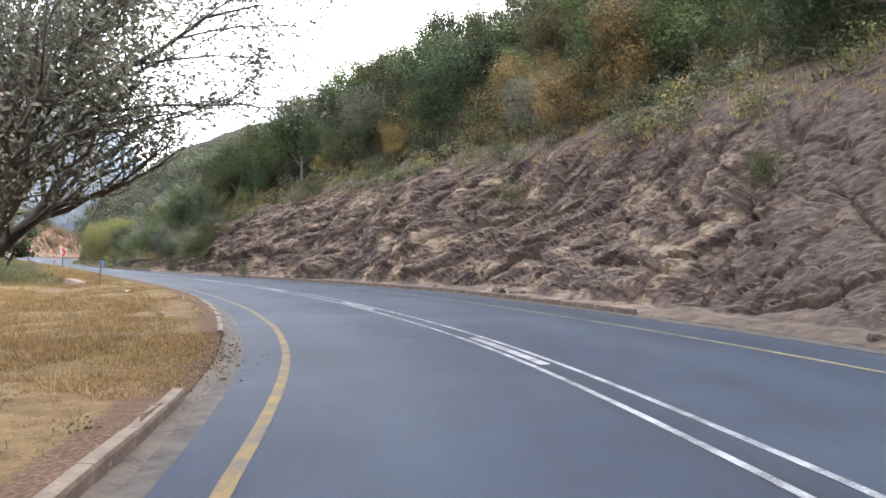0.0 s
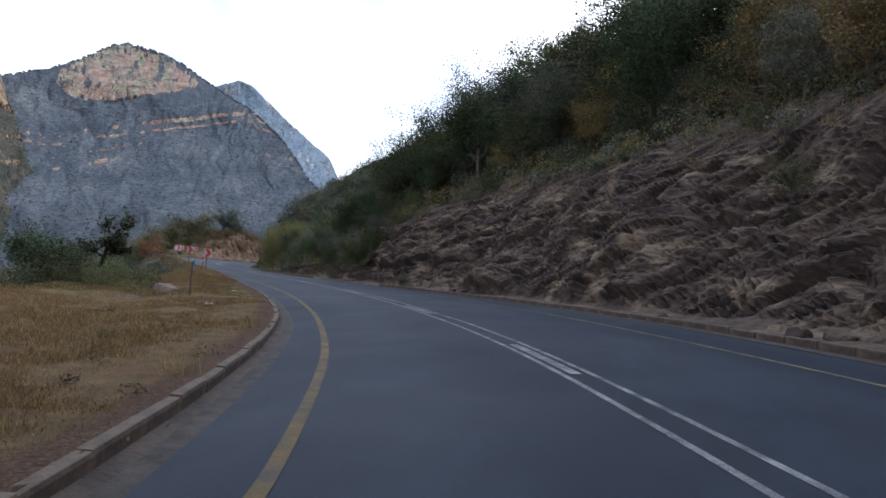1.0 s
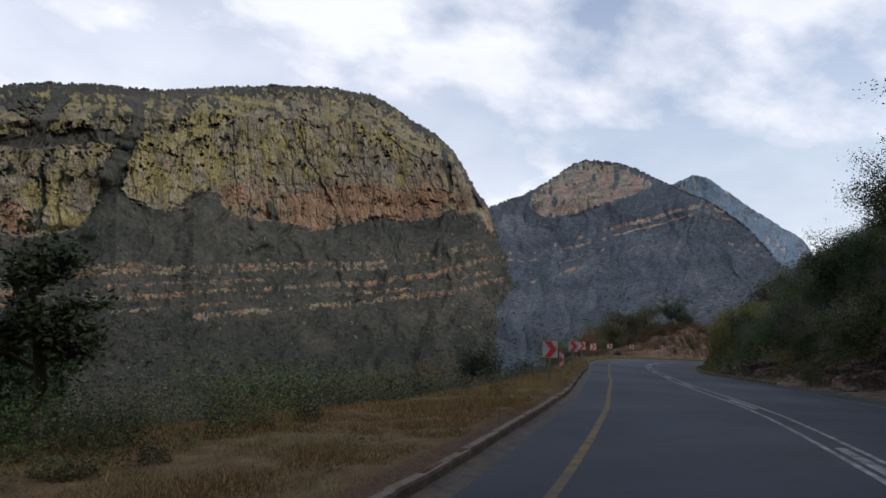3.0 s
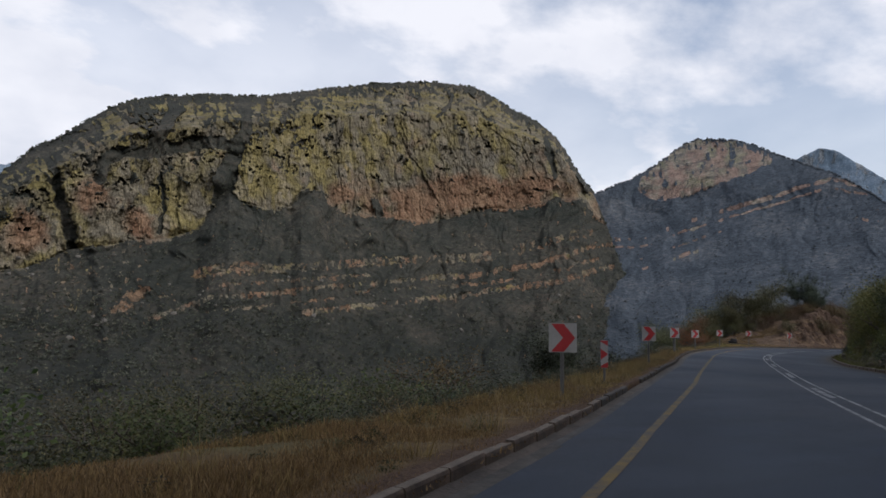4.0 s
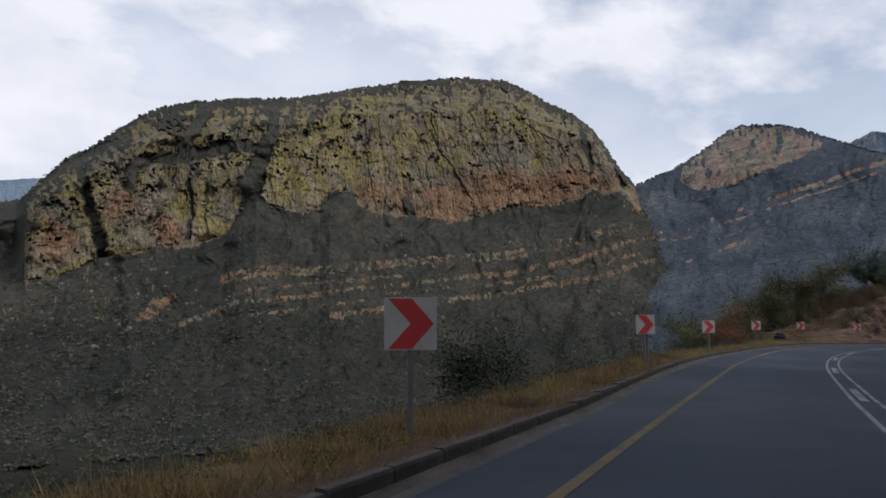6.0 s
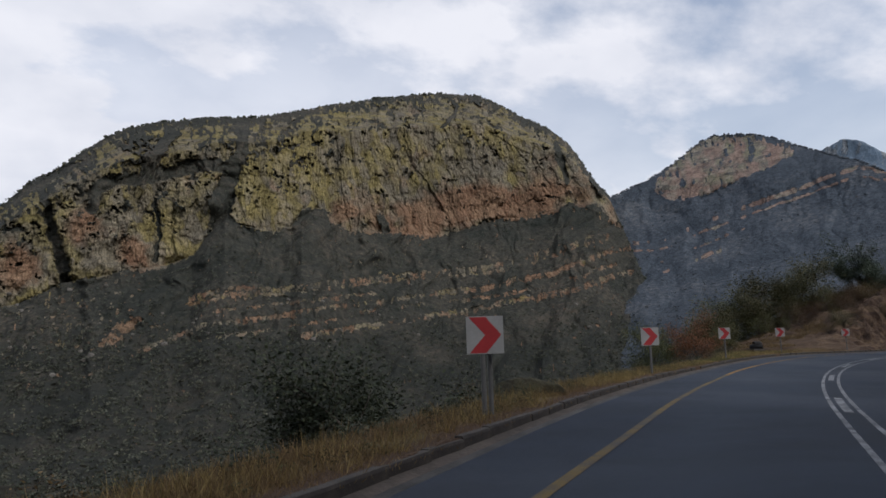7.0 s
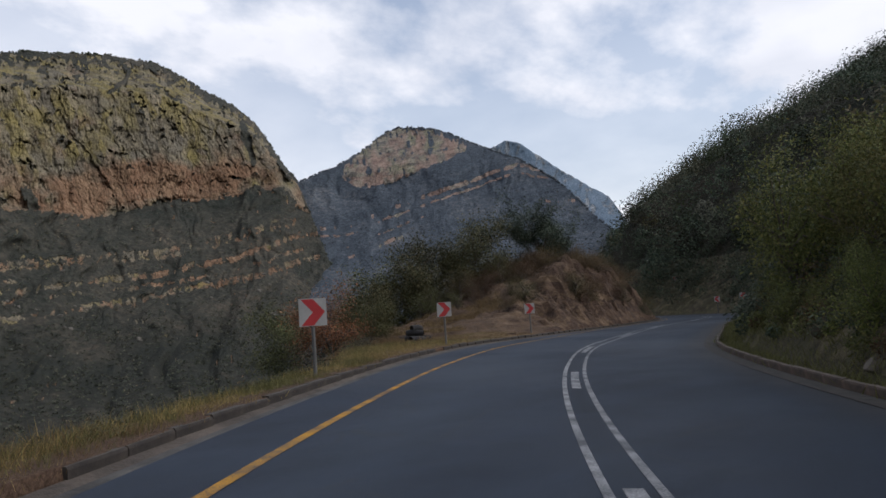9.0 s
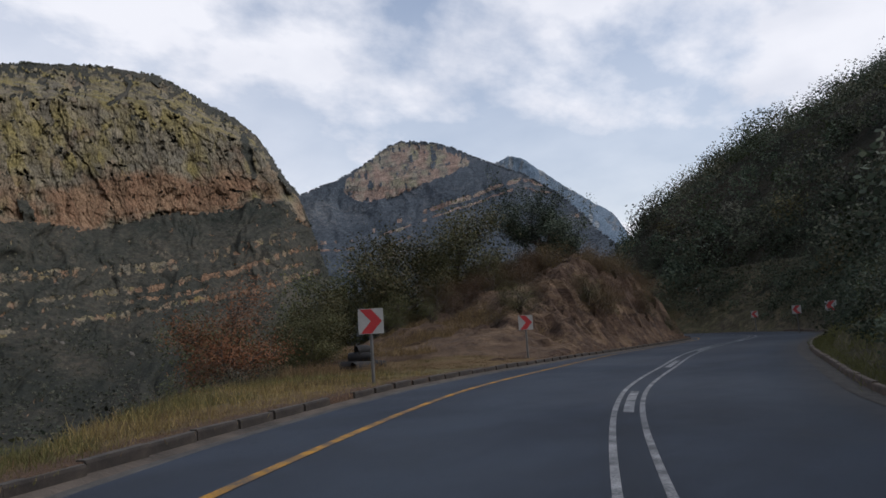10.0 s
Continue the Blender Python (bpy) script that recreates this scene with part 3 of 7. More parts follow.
def verge_width(u):
    return np.interp(u, [-30, 20, 32, 45, 52, 60, 68, 110, 120, 130, 142, 160, 200], [17, 16, 12, 6.0, 3.6, 2.3, 1.5, 0.95, 0.8, 0.8, 6.0, 15.0, 15.0])


def knoll(x, y):
    dx, dy = x + 90.6, y - 143.5
    a = dx * math.cos(radians(17)) + dy * math.sin(radians(17))
    b = -dx * math.sin(radians(17)) + dy * math.cos(radians(17))
    return 4.7 * np.exp(-((a / 8.6) ** 4 + (b / 13.0) ** 4) ** 0.6) * (1 + 0.12 * fbm(x / 3.0, y / 3.0, octaves=3, seed=15))


def terrain(x, y, u=None, o=None):
    """Height of the natural ground."""
    if u is None:
        u, o = to_road(x, y)
    z0 = road_z(u, o)
    # to the right: cut, then hillside
    rise = np.maximum(o - toe(u), 0)
    h = cut_height(u)
    run = h / 1.25
    hill = np.where(rise < run, rise * 1.25, h + 0.82 * np.minimum(rise - run, 36) + 0.5 * np.maximum(rise - run - 36, 0))
    hill = np.minimum(hill, 110)
    # the hillside sinks to the valley beyond the bends
    dx, dy = x + 64.75, y - 101.0
    far = np.hypot(dx, dy)
    az = np.degrees(np.arctan2(-dx, dy))
    crest = np.interp(az, [-120, -25, 0, 6.9, 12, 16, 19, 23.3, 26, 28, 32, 50], [25.2, 22.9, 18.9, 16.6, 14.3, 12.9, 11.1, 8.9, 6.1, 2.0, -6, -9])
    lid = np.where((az < -120) | (az > 110), 200, np.maximum(far * np.tan(np.radians(crest)) - 1.5 + 2.2 * fbm(x / 25.0, y / 25.0, octaves=2, seed=8), -46))
    hill = hill + (np.minimum(hill, lid) - hill) * smooth(5, 16, o) * smooth(18, 45, far)
    # to the left: verge, then the valley side
    out = np.maximum(kerb(u) - o, 0)
    w = verge_width(u) * (1 + 0.12 * fbm(x / 7.0, y / 7.0, seed=9))
    over = np.maximum(out - w, 0)
    drop = -(np.interp(u, [45, 75, 95, 126, 140], [0.26, 0.42, 0.85, 0.85, 0.4]) * np.minimum(over, 12) + 0.62 * np.maximum(over - 12, 0)) * smooth(0, 1.2, over) - 0.03 * np.minimum(out, w)
    floor = -46.0 + 0.0 * x
    left = np.maximum(drop, floor)
    z = z0 * np.exp(-np.maximum(np.abs(o) - 9, 0) / 14.0) + hill + left
    rough = np.clip(over / 12, 0, 1) + np.clip((rise - run) / 12, 0, 1)
    z = z + rough * (1.6 * fbm(x / 16.0, y / 16.0, octaves=3, seed=3) + 3.0 * fbm(x / 60.0, y / 60.0, octaves=2, seed=5))
    z = z + np.where(o < kerb(u) - 0.4, knoll(x, y) * smooth(0, 3.4, out - 0.5), 0)
    return z


# ---- ground: one sheet to the horizon ----
def axis(lo, hi, fine, far):
    mid = np.arange(lo, hi + fine, fine)
    step, a, b, left, right = fine, lo, hi + fine, [], []
    while a > -far:
        step *= 1.13
        a -= step
        left.append(a)
    step = fine
    while b < far:
        step *= 1.13
        b += step
        right.append(b)
    return np.array(left[::-1] + list(mid) + right)


def build_ground():
    X, Y = np.meshgrid(axis(-190, 70, 1.6, 4500), axis(-50, 235, 1.6, 4500), indexing="ij")
    u, o = to_road(X, Y)
    Z = terrain(X, Y, u, o)
    # sinks below the road, the verge and the cut, which are laid on it as finer sheets
    inside = smooth(kerb(u) - 8.8, kerb(u) - 6.6, o) * (1 - smooth(toe(u) + cut_height(u) / 1.25 - 0.4, toe(u) + cut_height(u) / 1.25 + 1.6, o))
    Z = Z - inside * np.where(o > 5, 4.5, 0.9)
    me = grid_mesh("ground", np.stack([X, Y, Z], -1), SCRUB)
    tagged(new("ground", me), "scrub covered valley and hillside ground beside the road", "ground", kind="structure")


def ribbon(u, offs, lift=0.0):
    """Points of a strip laid along the road."""
    U, O = np.meshgrid(u, offs, indexing="ij") if np.ndim(offs) == 1 else (np.repeat(np.asarray(u)[:, None], offs.shape[1], 1), offs)
    x, y = at_road(U, O)
    return U, O, np.stack([x, y, road_z(U, O) + lift], -1)


def build_road():
    u = np.arange(U0 + 1, U1 - 1, 0.5)
    t = np.linspace(0, 1, 29)
    offs = left_edge(u)[:, None] + (right_edge(u) - left_edge(u))[:, None] * t[None, :]
    U, O, P = ribbon(u, offs)
    wear = np.exp(-((O - 2.6) / 0.8) ** 2) + np.exp(-((O + 2.4) / 0.7) ** 2) * 0.8 + smooth(4.6, 5.6, O) * 1.2
    road = tagged(new("road", grid_mesh("road", P, ASPHALT, flip=True, attrs={"wear": np.clip(wear, 0, 1), "tar": np.exp(-((O + 0.06) / 0.26) ** 4), "dust": smooth(-1.1, 0.0, O - right_edge(U)) * smooth(84, 98, U)})),
                  "dark grey worn asphalt mountain road", "road", kind="structure")

    def line(name, paint, o, width, u0, u1, label):
        uu = np.linspace(u0, u1, int((u1 - u0) / 0.5) + 2)
        oo = np.asarray(o(uu) if callable(o) else np.full(len(uu), o))
        _, _, Q = ribbon(uu, oo[:, None] + np.array([-width / 2, width / 2])[None, :], 0.006)
        tagged(new(name, grid_mesh(name, Q, paint, flip=True)), label, "road marking", kind="structure")

    def middle(v):
        return np.interp(v, [16, 25, 33, 46, 55, 70, 80, 90, 100], [-0.02, -0.08, -0.18, -0.04, 0.0, -0.17, -0.18, -0.18, -0.05])

    edge = lambda v: np.interp(v, [5, 12, 17, 23, 29, 36, 45, 52, 60, 66, 72, 85, 95, 110, 116, 122, 129, 136], [-3.8, -3.6, -3.5, -3.56, -3.68, -3.73, -3.74, -3.82, -3.80, -3.6, -3.42, -3.43, -3.37, -3.37, -3.48, -3.52, -3.65, -3.7])
    line("yellow_edge_line", WORN_YELLOW, edge, 0.13, U0 + 2, 113, "worn yellow painted edge line on asphalt")
    line("yellow_edge_line", YELLOW_PAINT, edge, 0.13, 113, U1 - 2, "bright yellow painted edge line on asphalt")
    line("white_barrier_line", WHITE_PAINT, lambda v: middle(v) - 0.22, 0.09, U0 + 2, U1 - 2, "white painted barrier line on asphalt")
    line("white_barrier_line", WHITE_PAINT, lambda v: middle(v) + 0.22, 0.09, U0 + 2, U1 - 2, "white painted barrier line on asphalt")
    line("faded_edge_line", PALE_PAINT, lambda v: right_edge(v) - np.interp(v, [0, 30, 75], [1.25, 1.8, 1.2]), 0.10, U0 + 2, 84, "faded pale yellow edge line on asphalt")
    for a in (-22.0, -10.0, 1.8, 13.7, 25.7, 37.6, 49.4, 61.2, 72.4, 82.0, 93.3, 104.6, 116.0, 127.3, 138.6, 150.0, 161.5, 173.0):
        line("centre_dash", WHITE_PAINT, middle, 0.17, a - 3.7, a, "short white dash between two barrier lines")


build_ground()
build_road()


# ---- kerbs, gutters and verges ----
def build_left_verge():
    u = np.arange(U0 + 1, U1 - 1, 0.35)
    w = np.r_[-0.001, np.linspace(0, 1, 42) ** 1.25]
    O = kerb(u)[:, None] - 0.055 - w[None, :] * 9.6
    U = np.repeat(u[:, None], len(w), 1)
    x, y = at_road(U, O)
    z = terrain(x, y, U, O) + 0.158 + 0.03 * fbm(x / 0.4, y / 0.4, octaves=3, seed=22) + 0.06 * fbm(x / 1.1, y / 1.1, octaves=3, seed=21) * smooth(0, 0.12, w)[None, :]
    z = z - 0.9 * smooth(0.86, 1.0, w)[None, :]
    gap = smooth(7.4, 8.6, u) * (1 - smooth(14.4, 15.6, u))          # water runs off here
    z = z - 0.12 * gap[:, None] * (1 - smooth(0.0, 0.16, w))[None, :]
    z[:, 0] -= 0.14
    bare = 1 - smooth(0.3, 1.1, (kerb(U) - O) - verge_width(U))
    tagged(new("verge", grid_mesh("verge", np.stack([x, y, z], -1), VERGE, attrs={"dry": bare, "earth": 1 - smooth(0.15, 0.9, kerb(U) - O)})), "dry grass and soil verge along the kerb", "verge", kind="structure")


def strip(name, u, prof, mat, label, category):
    """A sheet beside the left kerb with a cross profile of (offset from its face, height)."""
    U, O, P = ribbon(u, kerb(u)[:, None] + np.array([p[0] for p in prof])[None, :])
    P[..., 2] += np.array([p[1] for p in prof])[None, :]
    tagged(new(name, grid_mesh(name, P, mat, soft=False)), label, category, kind="structure")


def kerb_stone(length, mat, right=False):
    """One stone, x along the road, y away from the asphalt."""
    bm = bmesh.new()
    prof = [(0.0, -0.25), (0.0, 0.135), (0.015, 0.165), (0.03, 0.17), (0.12, 0.17), (0.12, -0.25)]
    vs = [[bm.verts.new((sx * (length / 2 - 0.006), (-1 if right else 1) * a, b)) for a, b in prof] for sx in (-1, 1)]
    n = len(prof)
    for i in range(n):
        bm.faces.new((vs[0][i], vs[0][(i + 1) % n], vs[1][(i + 1) % n], vs[1][i]))
    bm.faces.new(vs[0][::-1])
    bm.faces.new(vs[1])
    bmesh.ops.recalc_face_normals(bm, faces=bm.faces)
    # faces towards the road take the darker material with shade painted in
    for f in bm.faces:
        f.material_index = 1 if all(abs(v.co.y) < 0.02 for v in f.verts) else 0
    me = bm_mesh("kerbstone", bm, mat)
    me.materials.append(SHADED_FACE if mat is SHADED_CONCRETE else SOILED_SHADE)
    return me


def build_kerbs():
    rnd = random.Random(4)
    strip("gutter", np.arange(58, U1 - 1, 0.5), [(0.40, -0.03), (0.25, 0.008), (0.12, 0.008)], PALE_GUTTER, "thin pale gutter strip beside the asphalt", "gutter")
    strip("gutter", np.arange(U0 + 1, 58.3, 0.5), [(0.50, -0.03), (0.31, 0.008), (0.14, 0.008)], GUTTER, "pale concrete gutter strip beside the asphalt", "gutter")
    strip("gutter_dirt", np.arange(U0 + 1, U1 - 1, 0.5), [(0.22, -0.01), (0.12, 0.016), (-0.02, 0.045)], DIRT, "dark dirt washed against the kerb", "dirt")
    left = tagged(new("kerb"), "weathered concrete kerb beside the dry verge", "kerb", kind="structure")
    meshes = [kerb_stone(1.0, CONCRETE), kerb_stone(1.0, SHADED_CONCRETE)]
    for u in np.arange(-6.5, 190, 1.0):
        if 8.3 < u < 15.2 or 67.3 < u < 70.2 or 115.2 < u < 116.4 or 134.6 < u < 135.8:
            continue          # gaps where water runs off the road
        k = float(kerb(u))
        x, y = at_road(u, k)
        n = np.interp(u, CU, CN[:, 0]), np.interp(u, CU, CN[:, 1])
        # past about station 62 the stones with painted shade take over
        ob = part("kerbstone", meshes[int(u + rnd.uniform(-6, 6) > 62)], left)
        ob.matrix_basis = Matrix.Translation((float(x), float(y), float(road_z(u, k)) + rnd.uniform(-0.015, 0.012))) @ Matrix.Rotation(math.atan2(n[0], -n[1]) + rnd.uniform(-0.012, 0.012) , 4, "Z") @ Matrix.Rotation(rnd.uniform(-0.01, 0.01), 4, "Y")
    right = tagged(new("kerb"), "weathered concrete kerb under the bushy bank", "kerb", kind="structure")
    stone = kerb_stone(1.0, CONCRETE, True)
    for u in np.arange(18.0, 190, 1.0):
        if 62 < u < 80:
            continue
        e = float(right_edge(u)) + 0.45
        x, y = at_road(u, e)
        n = np.interp(u, CU, CN[:, 0]), np.interp(u, CU, CN[:, 1])
        ob = part("kerbstone", stone, right)
        ob.matrix_basis = Matrix.Translation((float(x), float(y), float(road_z(u, e)) + rnd.uniform(-0.02, 0.012))) @ Matrix.Rotation(math.atan2(n[0], -n[1]) + rnd.uniform(-0.012, 0.012), 4, "Z")
    u = np.arange(U0 + 1, U1 - 1, 0.5)
    U, O, P = ribbon(u, right_edge(u)[:, None] + np.array([-0.02, 0.25, 0.47])[None, :])
    P[..., 2] += np.array([0.010, 0.002, 0.004])
    tagged(new("gutter", grid_mesh("gutter", P, GUTTER, soft=False, flip=True)), "dusty gutter below the rock cut", "gutter", kind="structure")


# ---- the rock cut ----
def cell(a, b, seed):
    return lattice(np.floor(a).astype(np.int64), np.floor(b).astype(np.int64), np.zeros(np.shape(a), np.int64), seed)


def rock_relief(u, z):
    """How far the blocks of the cut stand out of its mean slope."""
    wu = u + 0.35 * flat_noise(u / 1.9, z / 1.9, 2, 31)
    wz = z + 0.30 * flat_noise(u / 1.6, z / 1.6, 2, 37)
    slabby = smooth(19, 30, u + 2.5 * flat_noise(u / 5, z / 4, 2, 38))      # thin leaning slabs further on, massive blocks before
    bed = wz + np.interp(u, [10, 22, 36], [0.08, 0.20, 0.45]) * wu
    out = 1.7 * flat_noise(u / 5.5, z / 4.5, 2, 41) + 0.14 * flat_noise(u / 1.2, z / 1.2, 2, 58)
    for k, (a, b, c, d, deep, slit, wide) in enumerate(((0.40, 0.50, 0.22, 0.62, 1.10, 0.55, 0.10), (0.95, 1.15, 0.55, 1.7, 0.50, 0.26, 0.12), (2.3, 2.7, 1.3, 4.2, 0.20, 0.10, 0.15), (5.5, 6.5, 3.6, 9.0, 0.08, 0.05, 0.2))):
        for w, x, y in ((1 - slabby, wu * a, wz * b + 0.05 * wu), (slabby, wu * c, bed * d)):
            f1, seam, who = blocks(x, y, 43 + 9 * k)
            out = out + w * (deep * (who - 0.5) - slit * (1 - smooth(0, wide, seam)) - 0.12 * deep * f1 * f1)
    split = -0.9 * np.exp(-((vnoise(wu / 2.6, wz / 10.0, seed=53)) / 0.05) ** 2) * (1 - slabby)
    return out + split + 0.05 * flat_noise(u * 3.0, z * 3.0, 2, 59) + 0.80


def build_cut():
    u = np.arange(U0 + 1, 97, 0.13)
    nv = 130
    t = np.linspace(0, 1, nv)
    h = cut_height(u)[:, None]
    flat = (toe(u) - right_edge(u) - 0.55)[:, None]
    # run along the section: shoulder, face, brow
    face = h * 1.6 / 1.25
    total = flat + face + 3.0
    d = t[None, :] * total
    up = np.clip(d - flat, 0, face)
    brow = np.maximum(d - flat - face, 0)
    O = (right_edge(u) + 0.55)[:, None] + np.minimum(d, flat) + up * 0.625 + brow * 0.80
    Z = up * 0.78 + brow * 0.59
    U = np.repeat(u[:, None], nv, 1)
    zr = road_z(U, O)
    r = rock_relief(U, Z) - 0.75
    frac = up / face
    amp = smooth(0, 0.7, d - flat) * (1 - smooth(0.3, 2.4, brow)) * (1 - 0.45 * smooth(0.55, 1.0, frac))
    wob = 3.0 * fbm(U / 4.0, Z / 3.0, octaves=3, seed=69)
    loose = np.clip(smooth(19, 10, U + wob - 0.9 * Z) * 0.9 + smooth(0.80, 1.05, frac + 0.05 * wob), 0, 1)     # soil hides the rock
    soft_end = 1 - 0.72 * loose
    r = r * amp * soft_end
    O = O - r * 0.78
    Z = Z + r * 0.5 + 0.05 * (1 - amp) * fbm(U / 0.6, O / 0.6, octaves=3, seed=61) + 0.12 * smooth(0, 0.6, d) * (1 - smooth(0, 1, d - flat))
    x, y = at_road(U, O)
    P = np.stack([x, y, zr + Z], -1)
    P[:, -1, 2] -= 1.2
    P[:, 0, 2] -= 0.10
    tagged(new("rock_cut", grid_mesh("rock_cut", P, CUT_ROCK, soft=False, flip=True, attrs={"soil": loose})), "steep purple brown rock cut with leaning beds", "rock face", kind="structure")


def build_bank():
    """Earth bank under the trees where the cut has ended."""
    u = np.arange(92, U1 - 1, 0.3)
    d = np.linspace(0, 1, 34) ** 1.2 * 8.5
    O = right_edge(u)[:, None] + 0.50 + d[None, :]
    U = np.repeat(u[:, None], len(d), 1)
    x, y = at_road(U, O)
    rough = smooth(0.3, 2.0, d)[None, :]
    z = terrain(x, y, U, O) + 0.06 + rough * (0.35 * fbm(x / 1.6, y / 1.6, octaves=4, seed=63) + 0.4 * np.abs(fbm(x / 3.5, y / 3.5, octaves=3, seed=64)))
    z[:, 0] -= 0.15
    z[:, -1] -= 1.2
    tagged(new("bank", grid_mesh("bank", np.stack([x, y, z], -1), BANK_ROCK, flip=True)), "rough earth and rock bank above the kerb", "bank", kind="structure")


def build_knoll():
    """The cut back hillock inside the left bend."""
    X, Y = np.meshgrid(np.arange(-108, -78, 0.28), np.arange(113, 164, 0.28), indexing="ij")
    u, o = to_road(X, Y)
    k = knoll(X, Y)
    face = smooth(0.2, 1.6, k) * smooth(kerb(u) - 0.3, kerb(u) - 1.6, o)
    bed = Y * 0.9 + X * 0.4 + 0.7 * fbm(X / 2, Y / 2, octaves=3, seed=66)
    ledge = cell(bed / 0.8, (X - Y * 0.4) / 1.3, 67) * 0.5 + cell(bed / 0.35, X / 0.7, 68) * 0.22
    z = terrain(X, Y, u, o) - 0.15 + 0.60 * smooth(0.05, 0.6, k) * smooth(0.2, 0.6, kerb(u) - o) + face * (0.7 * fbm(X / 2.2, Y / 2.2, octaves=4, seed=65) + 0.35 * fbm(X / 0.7, Y / 0.7, octaves=3, seed=64) + 1.8 * ledge * smooth(-12, -8, o) * smooth(140, 146, u) - 0.10)
    z = np.where(k < 0.05, terrain(X, Y, u, o) - 0.35, z)
    z = np.where(o > kerb(u) - 0.25, terrain(X, Y, u, o) - 1.2, z)
    tagged(new("knoll", grid_mesh("knoll", np.stack([X, Y, z], -1), KNOLL_EARTH, soft=False)), "reddish brown earth and rock knoll beside the road", "knoll", kind="structure")


KNOLL_EARTH = rock_material("knoll_earth", [(0.034, 0.0238, 0.0187), (0.0697, 0.04505, 0.03145), (0.102, 0.0663, 0.0425), (0.17, 0.1173, 0.0731), (0.0595, 0.0374, 0.02635)], 1.3, (0.1148, 0.0765, 0.0459))


# ---- mountains ----
def T(az, *pairs):
    p = sorted(pairs)
    return np.interp(az, [a for a, _ in p], [b for _, b in p])


def polar(ref, az, el, r):
    a, e = np.radians(az), np.radians(el)
    return np.stack([ref[0] - np.sin(a) * r, ref[1] + np.cos(a) * r, ref[2] + np.tan(e) * r], -1)


def clumps(name, places, size, mat, label, squash=0.75, seed=1):
    """Many low rounded bushes as one object."""
    rs = np.random.RandomState(seed)
    g = (1 + 5 ** 0.5) / 2
    ico = np.array([(-1, g, 0), (1, g, 0), (-1, -g, 0), (1, -g, 0), (0, -1, g), (0, 1, g), (0, -1, -g), (0, 1, -g), (g, 0, -1), (g, 0, 1), (-g, 0, -1), (-g, 0, 1)], float)
    ico /= np.linalg.norm(ico[0])
    fc = np.array([(0, 11, 5), (0, 5, 1), (0, 1, 7), (0, 7, 10), (0, 10, 11), (1, 5, 9), (5, 11, 4), (11, 10, 2), (10, 7, 6), (7, 1, 8),
                   (3, 9, 4), (3, 4, 2), (3, 2, 6), (3, 6, 8), (3, 8, 9), (4, 9, 5), (2, 4, 11), (6, 2, 10), (8, 6, 7), (9, 8, 1)])
    n = len(places)
    V = ico[None] * (0.65 + 0.6 * rs.rand(n, 12, 1)) * np.asarray(size).reshape(-1, 1, 1)
    V[..., 2] *= squash
    V = V + np.asarray(places)[:, None, :]
    F = fc[None] + (np.arange(n) * 12)[:, None, None]
    ob = new(name, raw_mesh(name, V.reshape(-1, 3), F.reshape(-1, 3), mat))
    return tagged(ob, label, "bushes", kind="stuff")


def leaf_quads(places, size, rs, slim=0.45, droop=0.0, out=None, face=None):
    """A bent diamond for each place, turned every way."""
    n = len(places)
    a = rs.normal(size=(n, 3))
    a[:, 2] = a[:, 2] * 0.6 - droop
    if out is not None:
        a += out
    a /= np.linalg.norm(a, axis=1, keepdims=True)
    b = np.cross(a, rs.normal(size=(n, 3)) * (1.0 if face is None else 0.40) + (0 if face is None else face))
    b /= np.linalg.norm(b, axis=1, keepdims=True)
    s = (np.asarray(size) * rs.uniform(0.6, 1.25, n))[:, None]
    w = s * slim
    V = np.stack([places - a * s * 0.5, places + b * w * 0.5, places + a * s * 0.5, places - b * w * 0.5], 1)
    F = np.arange(n * 4).reshape(n, 4)
    return V.reshape(-1, 3), F


def leafy(name, centres, radii, per, leaf, mat, label, squash=0.8, seed=1, category="shrubs", slim=0.6, turning=0.6):
    """Clumps of leaves, thin at their rims, as one object."""
    rs = np.random.RandomState(seed)
    n = len(centres)
    d = rs.normal(size=(n, per, 3))
    d /= np.linalg.norm(d, axis=2, keepdims=True)
    rad = rs.uniform(0.15, 1, (n, per, 1)) ** 0.32
    # lobes make the outline uneven
    lobe = 1 + 0.35 * np.sin(3 * d[..., :1] * 2 + rs.uniform(0, 6, (n, 1, 1))) * np.cos(4 * d[..., 1:2] + rs.uniform(0, 6, (n, 1, 1)))
    P = d * rad * (0.25 + 0.75 * lobe) * np.asarray(radii).reshape(n, 1, 1)
    P[..., 2] *= squash
    P = (P + np.asarray(centres)[:, None, :]).reshape(-1, 3)
    v, f = leaf_quads(P, leaf, rs, slim, face=d.reshape(-1, 3))
    own = rs.uniform(-1, 1, n)
    which = np.repeat(np.arange(n), per * 4)
    me = raw_mesh(name, v, f, mat)
    for key, val in (("tone", 0.5 * own), ("dry", np.clip(rs.uniform(-1.2, 1.0, n), 0, 1) * turning)):
        at = me.attributes.new(key, "FLOAT", "POINT")
        at.data.foreach_set("value", val[which].astype(np.float32))
    return tagged(new(name, me), label, category, kind="stuff")


